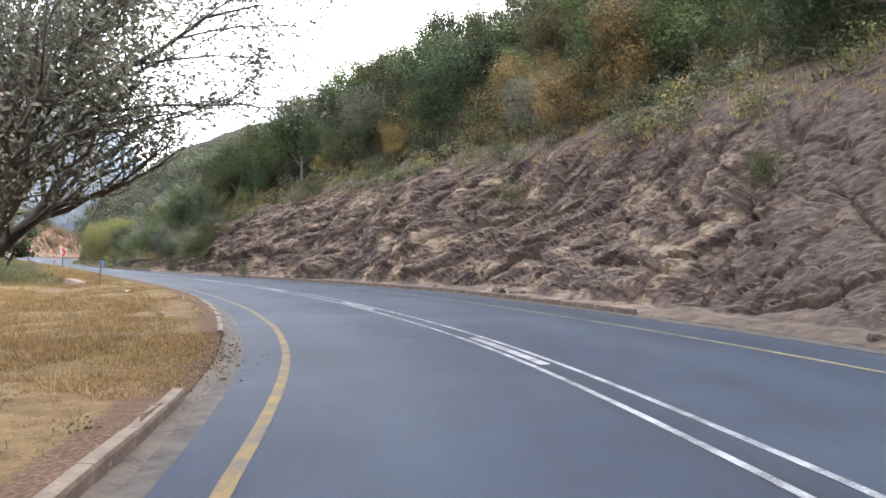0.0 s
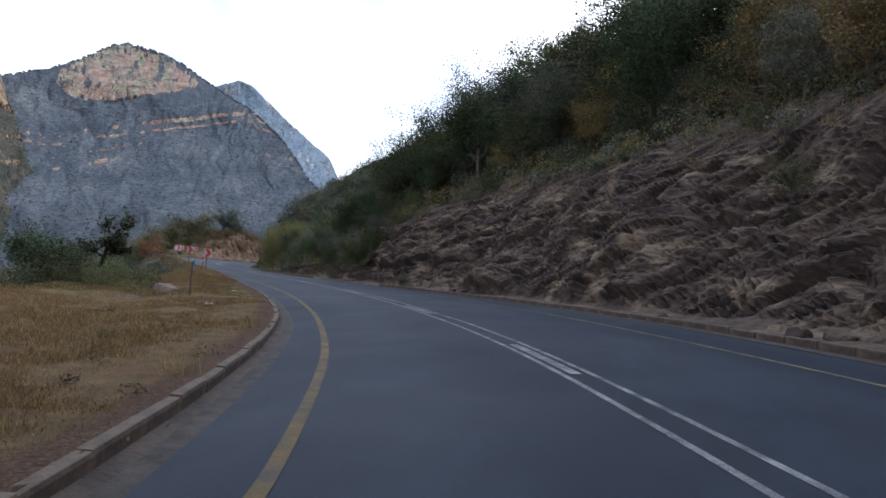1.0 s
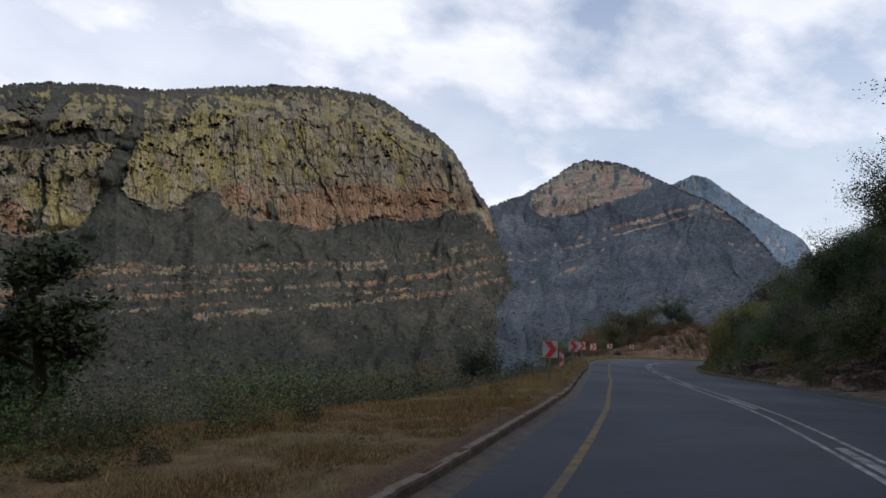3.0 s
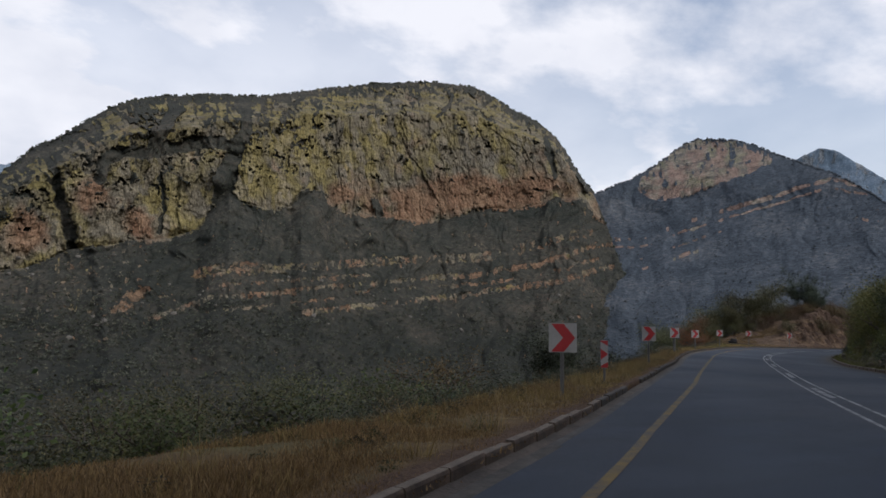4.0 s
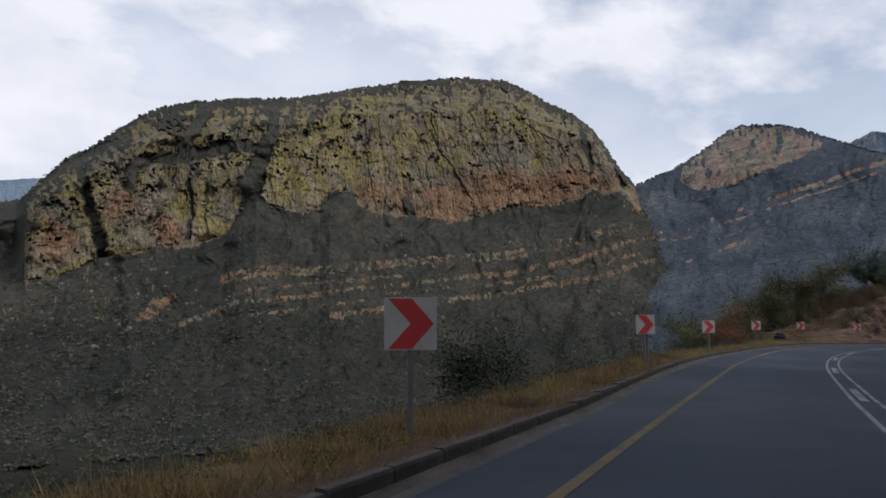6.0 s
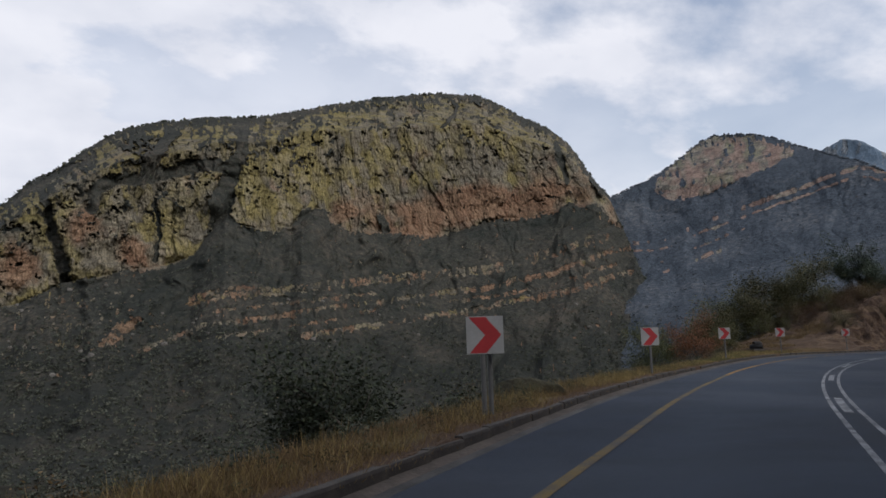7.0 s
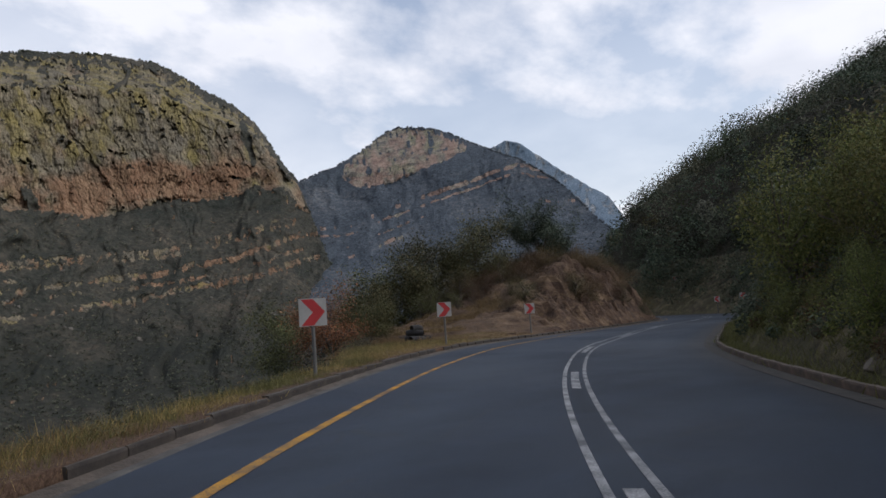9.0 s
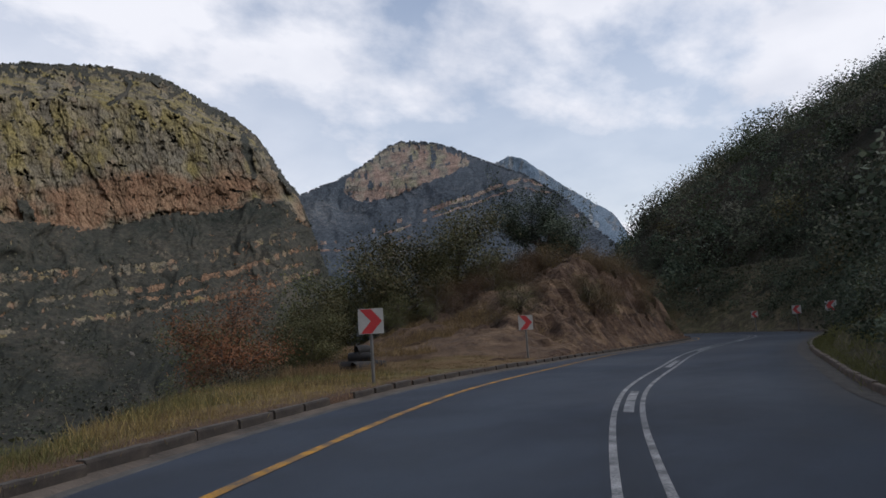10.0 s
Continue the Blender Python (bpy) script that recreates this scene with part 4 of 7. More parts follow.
def cliff_relief(a, e, lean, seed):
    """Metres by which buttresses, columns and blocks stand out, and the cracks between them."""
    n = flat_noise(a * 0.9, e * 0.9, 3, seed)
    x = a - lean * e + 0.30 * n + 0.10 * flat_noise(a * 4, e * 4, 2, seed + 5)
    y = e + 0.25 * flat_noise(a * 1.3, e * 1.3, 2, seed + 6)
    out, crack = 7.0 * n, 0
    for k, (fx, fy, deep, slit, wide) in enumerate(((0.50, 0.13, 6.0, 0.9, 0.05), (1.7, 0.26, 2.2, 1.3, 0.09), (4.4, 0.85, 1.4, 1.0, 0.12), (9.5, 3.0, 0.7, 0.5, 0.2))):
        f1, seam, who = blocks(x * fx + 0.25 * k, y * fy, seed + 11 * k)
        gap = 1 - smooth(0.0, wide, seam)
        out = out + deep * (who - 0.5) - slit * gap - 0.5 * deep * f1 * f1
        crack = np.maximum(crack, gap * (0.6, 0.8, 0.75, 0.4)[k] * (0.65 + 0.6 * n))
    shelf = y * 0.8 + 0.3 * n
    out = out + 1.0 * (0.5 - (shelf - np.floor(shelf)))
    return out + 0.8 * flat_noise(a * 9, e * 7, 2, seed + 8), crack


def near_line(a, e, pts, wide):
    """1 within wide degrees of a bent line, fading out over half as much again."""
    d = np.full(np.shape(a), 99.0)
    for (x0, y0), (x1, y1) in zip(pts[:-1], pts[1:]):
        t = np.clip(((a - x0) * (x1 - x0) + (e - y0) * (y1 - y0)) / ((x1 - x0) ** 2 + (y1 - y0) ** 2), 0, 1)
        d = np.minimum(d, np.hypot(a - x0 - t * (x1 - x0), e - y0 - t * (y1 - y0)))
    return 1 - smooth(wide * 0.7, wide * 1.5, d)


def mountain(name, ref, az, n_rows, low, sky, r_of, marks, mat, label, scrub=0, scrub_size=(1.6, 4.0), seed=1, scrub_mat=None, lean=0.0, steep=1.0):
    """A mountain as it rises from the valley floor to its skyline, then falls away behind."""
    t = np.linspace(0, 1, n_rows)
    q = np.r_[np.where(t < 0.2, 1.5 * t, 0.3 + 0.7 * (t - 0.2) / 0.8), 1.02, 1.05]
    AZ, Q = np.meshgrid(az, q, indexing="ij")
    top = sky(AZ) + 0.10 * flat_noise(AZ * 5, 0 * AZ, 3, seed + 7)
    EL = low(AZ) + (top - low(AZ)) * np.minimum(Q, 1)
    r = r_of(AZ, EL, np.minimum(Q, 1))
    rock, warm, tall = marks(AZ, EL, np.minimum(Q, 1))
    out, crack = cliff_relief(AZ, EL, lean(AZ) if callable(lean) else lean, seed + 31)
    # spurs and hollows of the slopes run down from the cliffs
    spur = np.abs(flat_noise(AZ * 0.36 + 0.12 * EL + 0.5 * flat_noise(AZ * 0.5, EL * 0.5, 2, seed + 4), EL * 0.26, 4, seed + 3, 0.5))
    r = r - rock * (out * (0.55 + 0.45 * tall) * steep + 0.6) + (1 - rock * tall) * 0.052 * r * (0.28 - spur) * steep
    P = polar(ref, AZ, EL, r)
    back = np.maximum(Q - 1, 0)
    P[..., 0] += -np.sin(np.radians(AZ)) * back * r * 8
    P[..., 1] += np.cos(np.radians(AZ)) * back * r * 8
    P[..., 2] -= back * r * 1.5
    # darker soil tone towards the foot, broken up by noise
    low_dark = np.clip(np.interp(EL, [-6, 0.5, 3.5], [1.0, 0.75, 0.0]) * (0.8 + 0.6 * flat_noise(AZ * 0.9, EL * 1.1, 3, seed + 61)), 0, 1)
    ob = tagged(new(name, grid_mesh(name, P, mat, attrs={"rock": rock, "warm": warm, "joint": crack, "low_dark": low_dark})), label, "mountain", kind="structure")
    if scrub:
        rs = np.random.RandomState(seed + 50)
        rim = P[:, n_rows - 1][rs.randint(0, len(az), 520)]
        clumps("rim_bushes", rim + np.array([0, 0, 0.6]), rs.uniform(0.6, 2.3, 520), scrub_mat or LEAF_SCRUB, "small dark bushes along the skyline", 0.9, seed=seed + 50)
        rs = np.random.RandomState(seed)
        w = ((1 - rock) ** 2).ravel() * (Q.ravel() < 1.001)
        w = w * np.clip(flat_noise(AZ.ravel() * 1.2, EL.ravel() * 1.6, 3, seed + 9) + 0.55, 0.05, 1)
        w = w * np.interp(EL.ravel(), [-9, 0.5, 3], [4, 3, 1])
        idx = rs.choice(w.size, scrub, p=w / w.sum())
        size = rs.uniform(*scrub_size, scrub) * rs.uniform(0.45, 1.0, scrub)
        at = P.reshape(-1, 3)[idx] + rs.uniform(-1, 1, (scrub, 3)) * (3, 3, 0.3)
        leafy("scrub", at, size, 12, 1.15, scrub_mat or LEAF_SCRUB, "low dull green bushes scattered over the mountain", 0.6, seed, slim=0.75, turning=0.5)
    return ob, P, EL


def build_mountains():
    ref = (-37.8, 65.6, 1.4)

    def rough_sky1(a):
        return T(a, (106, 8.2), (99.4, 9.0), (98.4, 9.05), (97.55, 9.2), (97.3, 9.9), (96.9, 10.5), (95.9, 11.4), (95.4, 12.2), (94.3, 12.85), (93.2, 13.6), (92.3, 14.4), (90.6, 15.8), (88.6, 16.85), (86.5, 17.4),
                 (83.2, 17.95), (78.9, 18.25), (74.3, 19.2), (69.7, 19.9), (64.9, 20.25), (61.2, 19.9), (58, 18.2), (55.7, 17.0), (54, 15.6), (52.3, 12.7), (50.75, 10.9), (50.4, 9.0), (49.6, 6.6), (48, 2.5), (45, -1))

    def sky1(a):
        return sum(rough_sky1(a + d) for d in (-0.5, -0.25, 0, 0.25, 0.5)) / 5

    def base1(a):
        return T(a, (106, 1.0), (97.2, 3.6), (95.4, 3.9), (94, 4.6), (92.7, 5.4), (90.6, 5.8), (88.5, 6.4), (85.8, 6.8), (84, 7.5), (82.5, 9.6), (81.6, 10.3), (80.5, 9.9), (77.9, 9.4), (76.6, 9.9), (75.8, 11.2), (74.2, 11.3), (73.2, 10.2), (72.2, 9.4), (71.2, 9.5), (67.4, 9.2),
                 (64.1, 8.85), (62.2, 9.45), (59.8, 10.2), (57.5, 10.1), (54.3, 10.9), (52.5, 10.9), (51.4, 9.7), (50.5, 8.95), (46, 8))

    def dist1(a):
        return T(a, (106, 740), (98, 715), (90, 690), (79, 720), (75, 780), (70, 850), (60, 950), (50, 1010), (40, 1040))

    # beds that crop out on the slopes: line, half height, how much of it is hidden
    bands = [(((85.2, 3.7), (83.6, 4.3), (81, 4.85), (77.9, 4.8), (73.7, 5.3), (69.4, 5.65), (65.6, 6.0), (60.9, 6.2), (58.1, 6.7), (55.3, 7.5), (52.6, 8.1), (50.5, 8.5)), 0.36, 0.00),
             (((88.6, 0.1), (87, 0.7), (82.8, 2.35), (79.7, 2.65), (76.5, 3.05), (73.2, 3.6), (70.4, 3.75), (65.6, 4.4), (60.4, 4.75), (59, 5.3), (56.3, 5.55), (54, 6.3), (51.7, 7.05), (49.6, 7.4)), 0.20, 0.02),
             (((76.5, 1.2), (75.2, 1.45), (70.4, 2.0), (65.7, 2.6), (63.3, 2.85), (58.6, 3.7), (56.3, 3.95), (54, 4.4), (52.2, 5.0), (49.7, 5.5)), 0.22, 0.06),
             (((72, 3.0), (66, 3.6), (60, 4.1), (56, 4.75), (50.2, 6.4)), 0.12, 0.16), (((85, 1.0), (78, 1.9), (73, 2.6)), 0.10, 0.14), (((83, 3.3), (77, 3.9), (70, 4.6)), 0.10, 0.16)]
    # bushy clefts and shelves that part the cliffs
    clefts = [(((94.7, 12.6), (94.3, 11.9), (93.85, 10.8), (93.4, 8.8), (92.7, 6.8), (92.3, 4.5)), 0.32), (((80.36, 18.2), (80.4, 15.7), (80.9, 14.6), (81.3, 12.8), (81.7, 10.5), (81.9, 7.4)), 0.42),
              (((91.0, 10.9), (90.45, 12.65), (87.2, 13.3), (84.2, 14.3), (81.1, 14.6)), 0.42), (((87.5, 13.4), (86.6, 15.4), (85.8, 16.6)), 0.42), (((82.2, 9.6), (82.5, 11.5), (81.4, 14.2)), 0.4),
              (((69.2, 9.6), (69.6, 10.6)), 0.28), (((63.05, 19.3), (63.5, 18.3), (64.35, 17.6)), 0.13),
              (((55.1, 15.7), (54.4, 12.7)), 0.24), (((86.7, 11.5), (86.4, 9.3), (86.7, 7.1)), 0.13), (((95.8, 11.2), (93.9, 12.7), (91.2, 14.5)), 0.20)]
    tinted = [(62.7, 11.4, 2.6, 1.2), (59.2, 11.5, 2.2, 1.1), (66.9, 10.3, 2.4, 1.0), (91.7, 9.6, 0.9, 1.4), (88.2, 7.7, 1.0, 1.1), (95.5, 6.4, 1.4, 1.5), (72.5, 11.0, 1.0, 0.8), (56.2, 11.7, 1.2, 0.9), (78.0, 13.0, 0.7, 0.8)]
    mossy = [(85.3, 9.8, 1.0, 1.2), (94.2, 9.4, 0.8, 1.3), (88.8, 11.4, 1.6, 1.2), (79.2, 12.2, 1.8, 1.6), (68.2, 10.2, 0.9, 0.6), (84.0, 16.5, 2.2, 1.0), (74.5, 16.0, 3.5, 1.6)]

    def bent(a, e):
        return a + 0.34 * flat_noise(a * 1.7, e * 1.7, 4, 5, 0.6), e + 0.34 * flat_noise(a * 1.7, e * 1.7, 4, 6, 0.6)

    def gully(a, e):
        x, y = bent(a, e)
        g = 0
        for pts, wide in clefts:
            g = np.maximum(g, near_line(x, y, pts, wide))
        return g

    def r1(a, e, q):
        b, d = base1(a), dist1(a)
        cliff = np.clip((e - b) / np.maximum(sky1(a) - b, 0.5), 0, 1)
        talus = np.clip((e + 9) / (b + 9), 0, 1)
        r = np.where(e < b, 290 + (d - 30 - 290) * talus ** 0.85, d + 50 * cliff + 170 * np.maximum(cliff - 0.78, 0) / 0.22)
        r = r + 150 * smooth(97.1, 98.0, a) * smooth(2.0, 5.5, e)
        x, y = bent(a, e)
        deep = near_line(x, y, ((92.3, 4.9), (92.0, 1.8), (91.7, -1.6), (92.4, -5.0)), 0.9)
        return r + (3 * smooth(78, 80, a) + 11 * smooth(90.5, 92, a)) * gully(a, e) * smooth(-0.5, 0.5, e - b) + 14 * deep

    def marks1(a, e, q):
        b, s = base1(a), sky1(a)
        n = flat_noise(a * 0.9, e * 0.9, 4, 71)
        n2 = flat_noise(a * 2.6, e * 2.0, 3, 72)
        n3 = flat_noise(a * 5.0, e * 4.0, 3, 73)
        rise = (e - b) / np.maximum(s - b, 0.5)
        cliff = smooth(-0.15, 0.15, e - b + 0.45 * n + 0.35 * n3) * smooth(0.25, 0.60, s - e + 0.5 * n2 + 0.75 * n3) * (1 - smooth(97.25, 97.5, a + 0.12 * n2))
        west = smooth(71, 75, a)
        tuft = 0.42 * flat_noise(a * 1.1, e * 2.0 - 0.2 * a, 4, 76, 0.6) + 0.62 * flat_noise(a * 4.2, e * 4.2, 3, 77, 0.65)
        hidden = tuft + 0.24 * smooth(0.45, 1.0, rise) + 0.16 * west * smooth(0.15, 0.5, rise) - 0.15
        cliff = cliff * (1 - smooth(0.17, 0.30, hidden)) * (1 - 0.97 * smooth(0.3, 0.7, gully(a, e)))
        band = 0
        for i, (line_, wide, lack) in enumerate(bands):
            c = T(a, *line_)
            ends = smooth(line_[0][0], line_[0][0] - 1.2, a) * smooth(line_[-1][0] - 0.3, line_[-1][0] + 0.3, a)
            hold = flat_noise(a * 0.55, 0 * a + 3.3 * i, 3, 74 + i) + 0.30 * n2 + 0.22 * n3
            off = (e - c + 0.14 * n2 + 0.26 * n3) / wide
            off = off + 0.25 * np.sign(off) * flat_noise(a * 3.0, 0 * a + i, 2, 86)
            ledge = (1 - smooth(0.8, 1.15, np.abs(off) / (1 + 0.5 * hold))) * (1 - 0.85 * (1 - smooth(0.05, 0.22, np.abs(off + 0.1 + 0.3 * n2))) * (wide > 0.3))
            _, seam, who = blocks(a * 3.4 + 0.5 * n2, e * 1.2 + 7 * i, 140 + i)
            ledge = ledge * (0.30 + 0.70 * smooth(0.02, 0.14, seam)) * (1 - 0.6 * (who < 0.2)) * np.clip(0.85 + 0.8 * n3 + 0.4 * n2, 0.3, 1)
            band = np.maximum(band, ends * ledge * smooth(-0.42, -0.20, hold - lack + 0.12))
        slab = np.clip(1 - smooth(0.7, 1.15, np.abs(a - 88.8) / 1.9 + np.abs(e - 1.9 - 0.62 * (88.8 - a)) / 1.0 + 0.5 * n2), 0, 1)
        loose = smooth(0.56, 0.70, n3 + 0.4 * n2 + 0.25 * smooth(84, 90, a) * smooth(-2, 1, e)) * (e < b) * 0.65        # single outcrops
        rock = np.clip(np.maximum.reduce([cliff, band, slab, loose]), 0, 1)
        warm = np.where(e < b - 0.3, np.maximum(0.30, 0.34 + 0.9 * n + 0.45 * n2 + 0.35 * smooth(62, 56, a)), 0.16 + 0.40 * n + 0.30 * np.clip(1.05 - (e - b) / 5, 0, 1) * smooth(76, 68, a))
        for x, y, w, h in tinted:
            warm = warm + 0.75 * np.exp(-((a - x + 0.5 * n) / w) ** 2 - ((e - y + 0.4 * n2) / h) ** 2)
        for x, y, w, h in mossy:
            warm = warm - 0.65 * np.exp(-((a - x + 0.5 * n) / w) ** 2 - ((e - y + 0.4 * n2) / h) ** 2)
        return rock * np.where(slab > 0.05, 0.62 + 0.5 * n3, 1), np.clip(np.maximum(warm, 0.6 * slab), -0.8, 1), smooth(-0.6, 0.4, e - b)

    _, P1, E1 = mountain("cliff_mountain", ref, np.linspace(46, 103, 1240), 400, lambda a: T(a, (40, -9), (106, -9)), sky1, r1, marks1, CLIFF, "broad cliff mountain with yellow and orange rock above scrub", 21000, (0.9, 3.0), 11,
                         lean=lambda a: 0.30 * smooth(76, 70, a))
    # pale boulders strewn over the slope below the western cliffs
    rs = np.random.RandomState(17)
    ok = np.flatnonzero((E1 > -3).ravel() & (E1 < 5.2).ravel() & (P1[..., 0] < -560).ravel())
    at = P1.reshape(-1, 3)[rs.choice(ok, 260)]
    az_ = np.degrees(np.arctan2(-(at[:, 0] - ref[0]), at[:, 1] - ref[1]))
    at = at[flat_noise(az_ * 1.5, at[:, 2] * 0.06, 3, 19) + 0.35 * smooth(80, 92, az_) > 0.22]
    clumps("boulders", at + np.array([0, 0, 0.4]), rs.uniform(0.5, 1.0, len(at)) ** 2 * 2.6, SCREE, "pale boulders strewn over the slope", 0.8, 18)

    ref2 = (-64.75, 101.0, 1.4)

    def sky2(a):
        return T(a, (62, 8.0), (55, 10.5), (51.3, 11.9), (48.5, 12.9), (46.2, 14.1), (44.6, 15.3), (43.4, 15.75), (40, 15.4), (37.8, 14.3), (35.8, 13.4), (33.3, 12.4), (30.3, 10.3), (28.3, 7.9), (26, 5.5), (20, 2.0))

    rough_sky2 = sky2

    def sky2(a):
        return sum(rough_sky2(a + d) for d in (-0.8, -0.4, 0, 0.4, 0.8)) / 5

    def r2(a, e, q):
        return T(a, (62, 1150), (48, 1090), (40, 1010), (30, 960), (20, 900)) * (0.45 + 0.55 * smooth(-6, 15, e)) + 160 * smooth(12, 16, e)

    def marks2(a, e, q):
        n, n2 = fbm(a * 1.3, e * 1.3, octaves=4, seed=81), fbm(a * 3.5, e * 1.6, octaves=3, seed=82)
        lower = 0.35 * n + 0.25 * n2 + T(a, (49, 12.5), (47.8, 11.5), (46.3, 10.9), (43.1, 11.6), (38.3, 13.2), (37, 14.2))
        cliff = smooth(-0.1, 0.3, e - lower + 0.3 * n2) * (1 - smooth(-0.25, 0.05, e - sky2(a) + 0.9 * np.clip(n + 0.6 * n2, -0.2, 1))) * smooth(36.6, 38, a) * (1 - smooth(47.5, 48.6, a))
        c = T(a, (48, 7.9), (44.1, 9.3), (39.4, 10.6), (33.8, 12.0), (31, 11.2))
        band = 0
        for rise_, wide, lack in ((0.10, 0.17, 0.10), (-0.55, 0.09, 0.16), (-1.5, 0.09, 0.34), (-2.4, 0.12, 0.40)):
            hold = fbm(a * 0.45, 0 * a + 9 * rise_, octaves=3, seed=84) + 0.3 * n2 + 0.5 * (cell(a * 4.5, 0 * a, 85) - 0.5)
            band = np.maximum(band, (1 - smooth(0.7, 1.2, np.abs(e - c - rise_ - 0.15 * n) / (wide * (1 + 0.7 * hold)))) * smooth(-0.15, 0.05, hold - lack + 0.12))
        band = band * (0.68 + 0.3 * n2)
        return np.clip(np.maximum(cliff * (0.8 + 0.9 * n2 + 0.4 * n), band), 0, 1), np.clip(0.40 + 0.9 * n + 0.40 * (e < 12.0), 0, 1), cliff

    mountain("peaked_mountain", ref2, np.linspace(20, 62, 560), 230, lambda a: T(a, (20, -6), (62, -6)), sky2, r2, marks2, CLIFF_HAZED, "rounded scrub covered mountain with a cliff below its top", 6000, (0.8, 2.6), 23, LEAF_HAZED, steep=0.5)

    def sky3(a):
        return T(a, (44, 10), (38, 12.6), (35.8, 13.5), (34.6, 13.95), (33.6, 13.8), (32.8, 13.2), (30.2, 11.2), (28.1, 9.7), (26.7, 8.8), (26.1, 7.8), (24, 4.0), (20, 1))

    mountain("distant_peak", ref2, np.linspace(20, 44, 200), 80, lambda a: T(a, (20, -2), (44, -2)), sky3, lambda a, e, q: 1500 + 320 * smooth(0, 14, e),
             lambda a, e, q: (np.clip(0.35 * smooth(4, 9, e) + 0.6 * fbm(a * 2.5, e * 1.6, octaves=4, seed=91), 0, 1), 0 * a + 0.1, 0 * a + 0.6), DISTANT_HAZED, "distant peak with a steep side, grey from painted haze", 0, seed=37, steep=0.4)

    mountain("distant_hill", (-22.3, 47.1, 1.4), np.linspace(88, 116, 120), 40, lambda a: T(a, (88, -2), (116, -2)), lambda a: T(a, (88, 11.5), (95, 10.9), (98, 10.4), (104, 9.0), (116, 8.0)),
             lambda a, e, q: 1400 + 300 * q, lambda a, e, q: (0 * a, 0 * a, 0 * a), DISTANT_HAZED, "long distant hill, grey from painted haze", 0, seed=41, steep=0.3)


SCREE = plain("pale_scree", (0.13, 0.118, 0.10), 0.95, spot=0.2, scale=0.3)
# pale blue rock and soil: air haze put into the base colours
DISTANT_HAZED = mountain_material("hazed_distant_mountain",
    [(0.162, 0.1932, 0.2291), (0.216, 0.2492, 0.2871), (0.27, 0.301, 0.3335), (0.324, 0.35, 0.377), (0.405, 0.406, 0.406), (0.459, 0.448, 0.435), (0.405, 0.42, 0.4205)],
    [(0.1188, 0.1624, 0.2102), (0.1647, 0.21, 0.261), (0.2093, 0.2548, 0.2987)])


# ---- trees and bushes ----
def tube(pts, radii, sides=5):
    """Rings round a bent line, as vertices and quads."""
    pts = np.asarray(pts, float)
    d = np.gradient(pts, axis=0)
    d /= np.linalg.norm(d, axis=1, keepdims=True) + 1e-9
    ref = np.where(np.abs(d[:, 2:3]) > 0.9, np.array([[1.0, 0, 0]]), np.array([[0, 0, 1.0]]))
    a = np.cross(d, ref)
    a /= np.linalg.norm(a, axis=1, keepdims=True) + 1e-9
    b = np.cross(d, a)
    th = np.arange(sides) * 2 * np.pi / sides
    V = pts[:, None] + np.asarray(radii)[:, None, None] * (np.cos(th)[None, :, None] * a[:, None] + np.sin(th)[None, :, None] * b[:, None])
    i = np.arange(len(pts) * sides).reshape(len(pts), sides)
    F = np.stack([i[:-1], np.roll(i[:-1], -1, 1), np.roll(i[1:], -1, 1), i[1:]], -1).reshape(-1, 4)
    return V.reshape(-1, 3), F


def join(parts_):
    V, F, n = [], [], 0
    for v, f in parts_:
        V.append(v)
        F.append(f + n)
        n += len(v)
    return np.concatenate(V), np.concatenate(F)


def branchy(rs, height, spread, levels=3, lean=(0, 0), trunk_r=0.12, first=0.3, kids=(5, 5, 4), up=0.5, twigs=True, fan=0.0):
    """Limbs as bent lines with radii. Returns tubes and the tips with their directions."""
    tubes, tips = [], []

    def grow(p, d, length, r, level):
        n = 6
        pts, rad = [p], [r]
        for k in range(1, n):
            d = d + rs.normal(size=3) * 0.16 + np.array([0, 0, 0.05 * up])
            d /= np.linalg.norm(d)
            p = p + d * length / (n - 1)
            pts.append(p)
            rad.append(r * (1 - 0.72 * k / (n - 1)))
        if level < levels or twigs:
            tubes.append(tube(pts, rad, 6 if level == 0 else (5 if level == 1 else 3)))
        if level == levels:
            tips.append((np.array(pts), d))
            return
        m = kids[min(level, len(kids) - 1)]
        for j in range(m):
            f = first + (1 - first) * (j + rs.uniform(0.2, 0.9)) / m if level == 0 else rs.uniform(0.25, 1.0)
            q = np.array(pts)
            k = f * (n - 1)
            at = q[int(k)] + (q[min(int(k) + 1, n - 1)] - q[int(k)]) * (k - int(k))
            ang = rs.uniform(0, 2 * np.pi)
            side = np.array([np.cos(ang), np.sin(ang), rs.uniform(-0.15, 0.55) * up * 2])
            nd = d * (0.55 + fan) + side * rs.uniform(0.7, 1.1)
            nd /= np.linalg.norm(nd)
            grow(at, nd, (spread if level == 0 else length * 0.62) * rs.uniform(0.7, 1.1), rad[min(int(k), n - 1)] * 0.62, level + 1)

    d0 = np.array([lean[0], lean[1], 1.0])
    grow(np.zeros(3), d0 / np.linalg.norm(d0), height * 0.62, trunk_r, 0)
    return tubes, tips


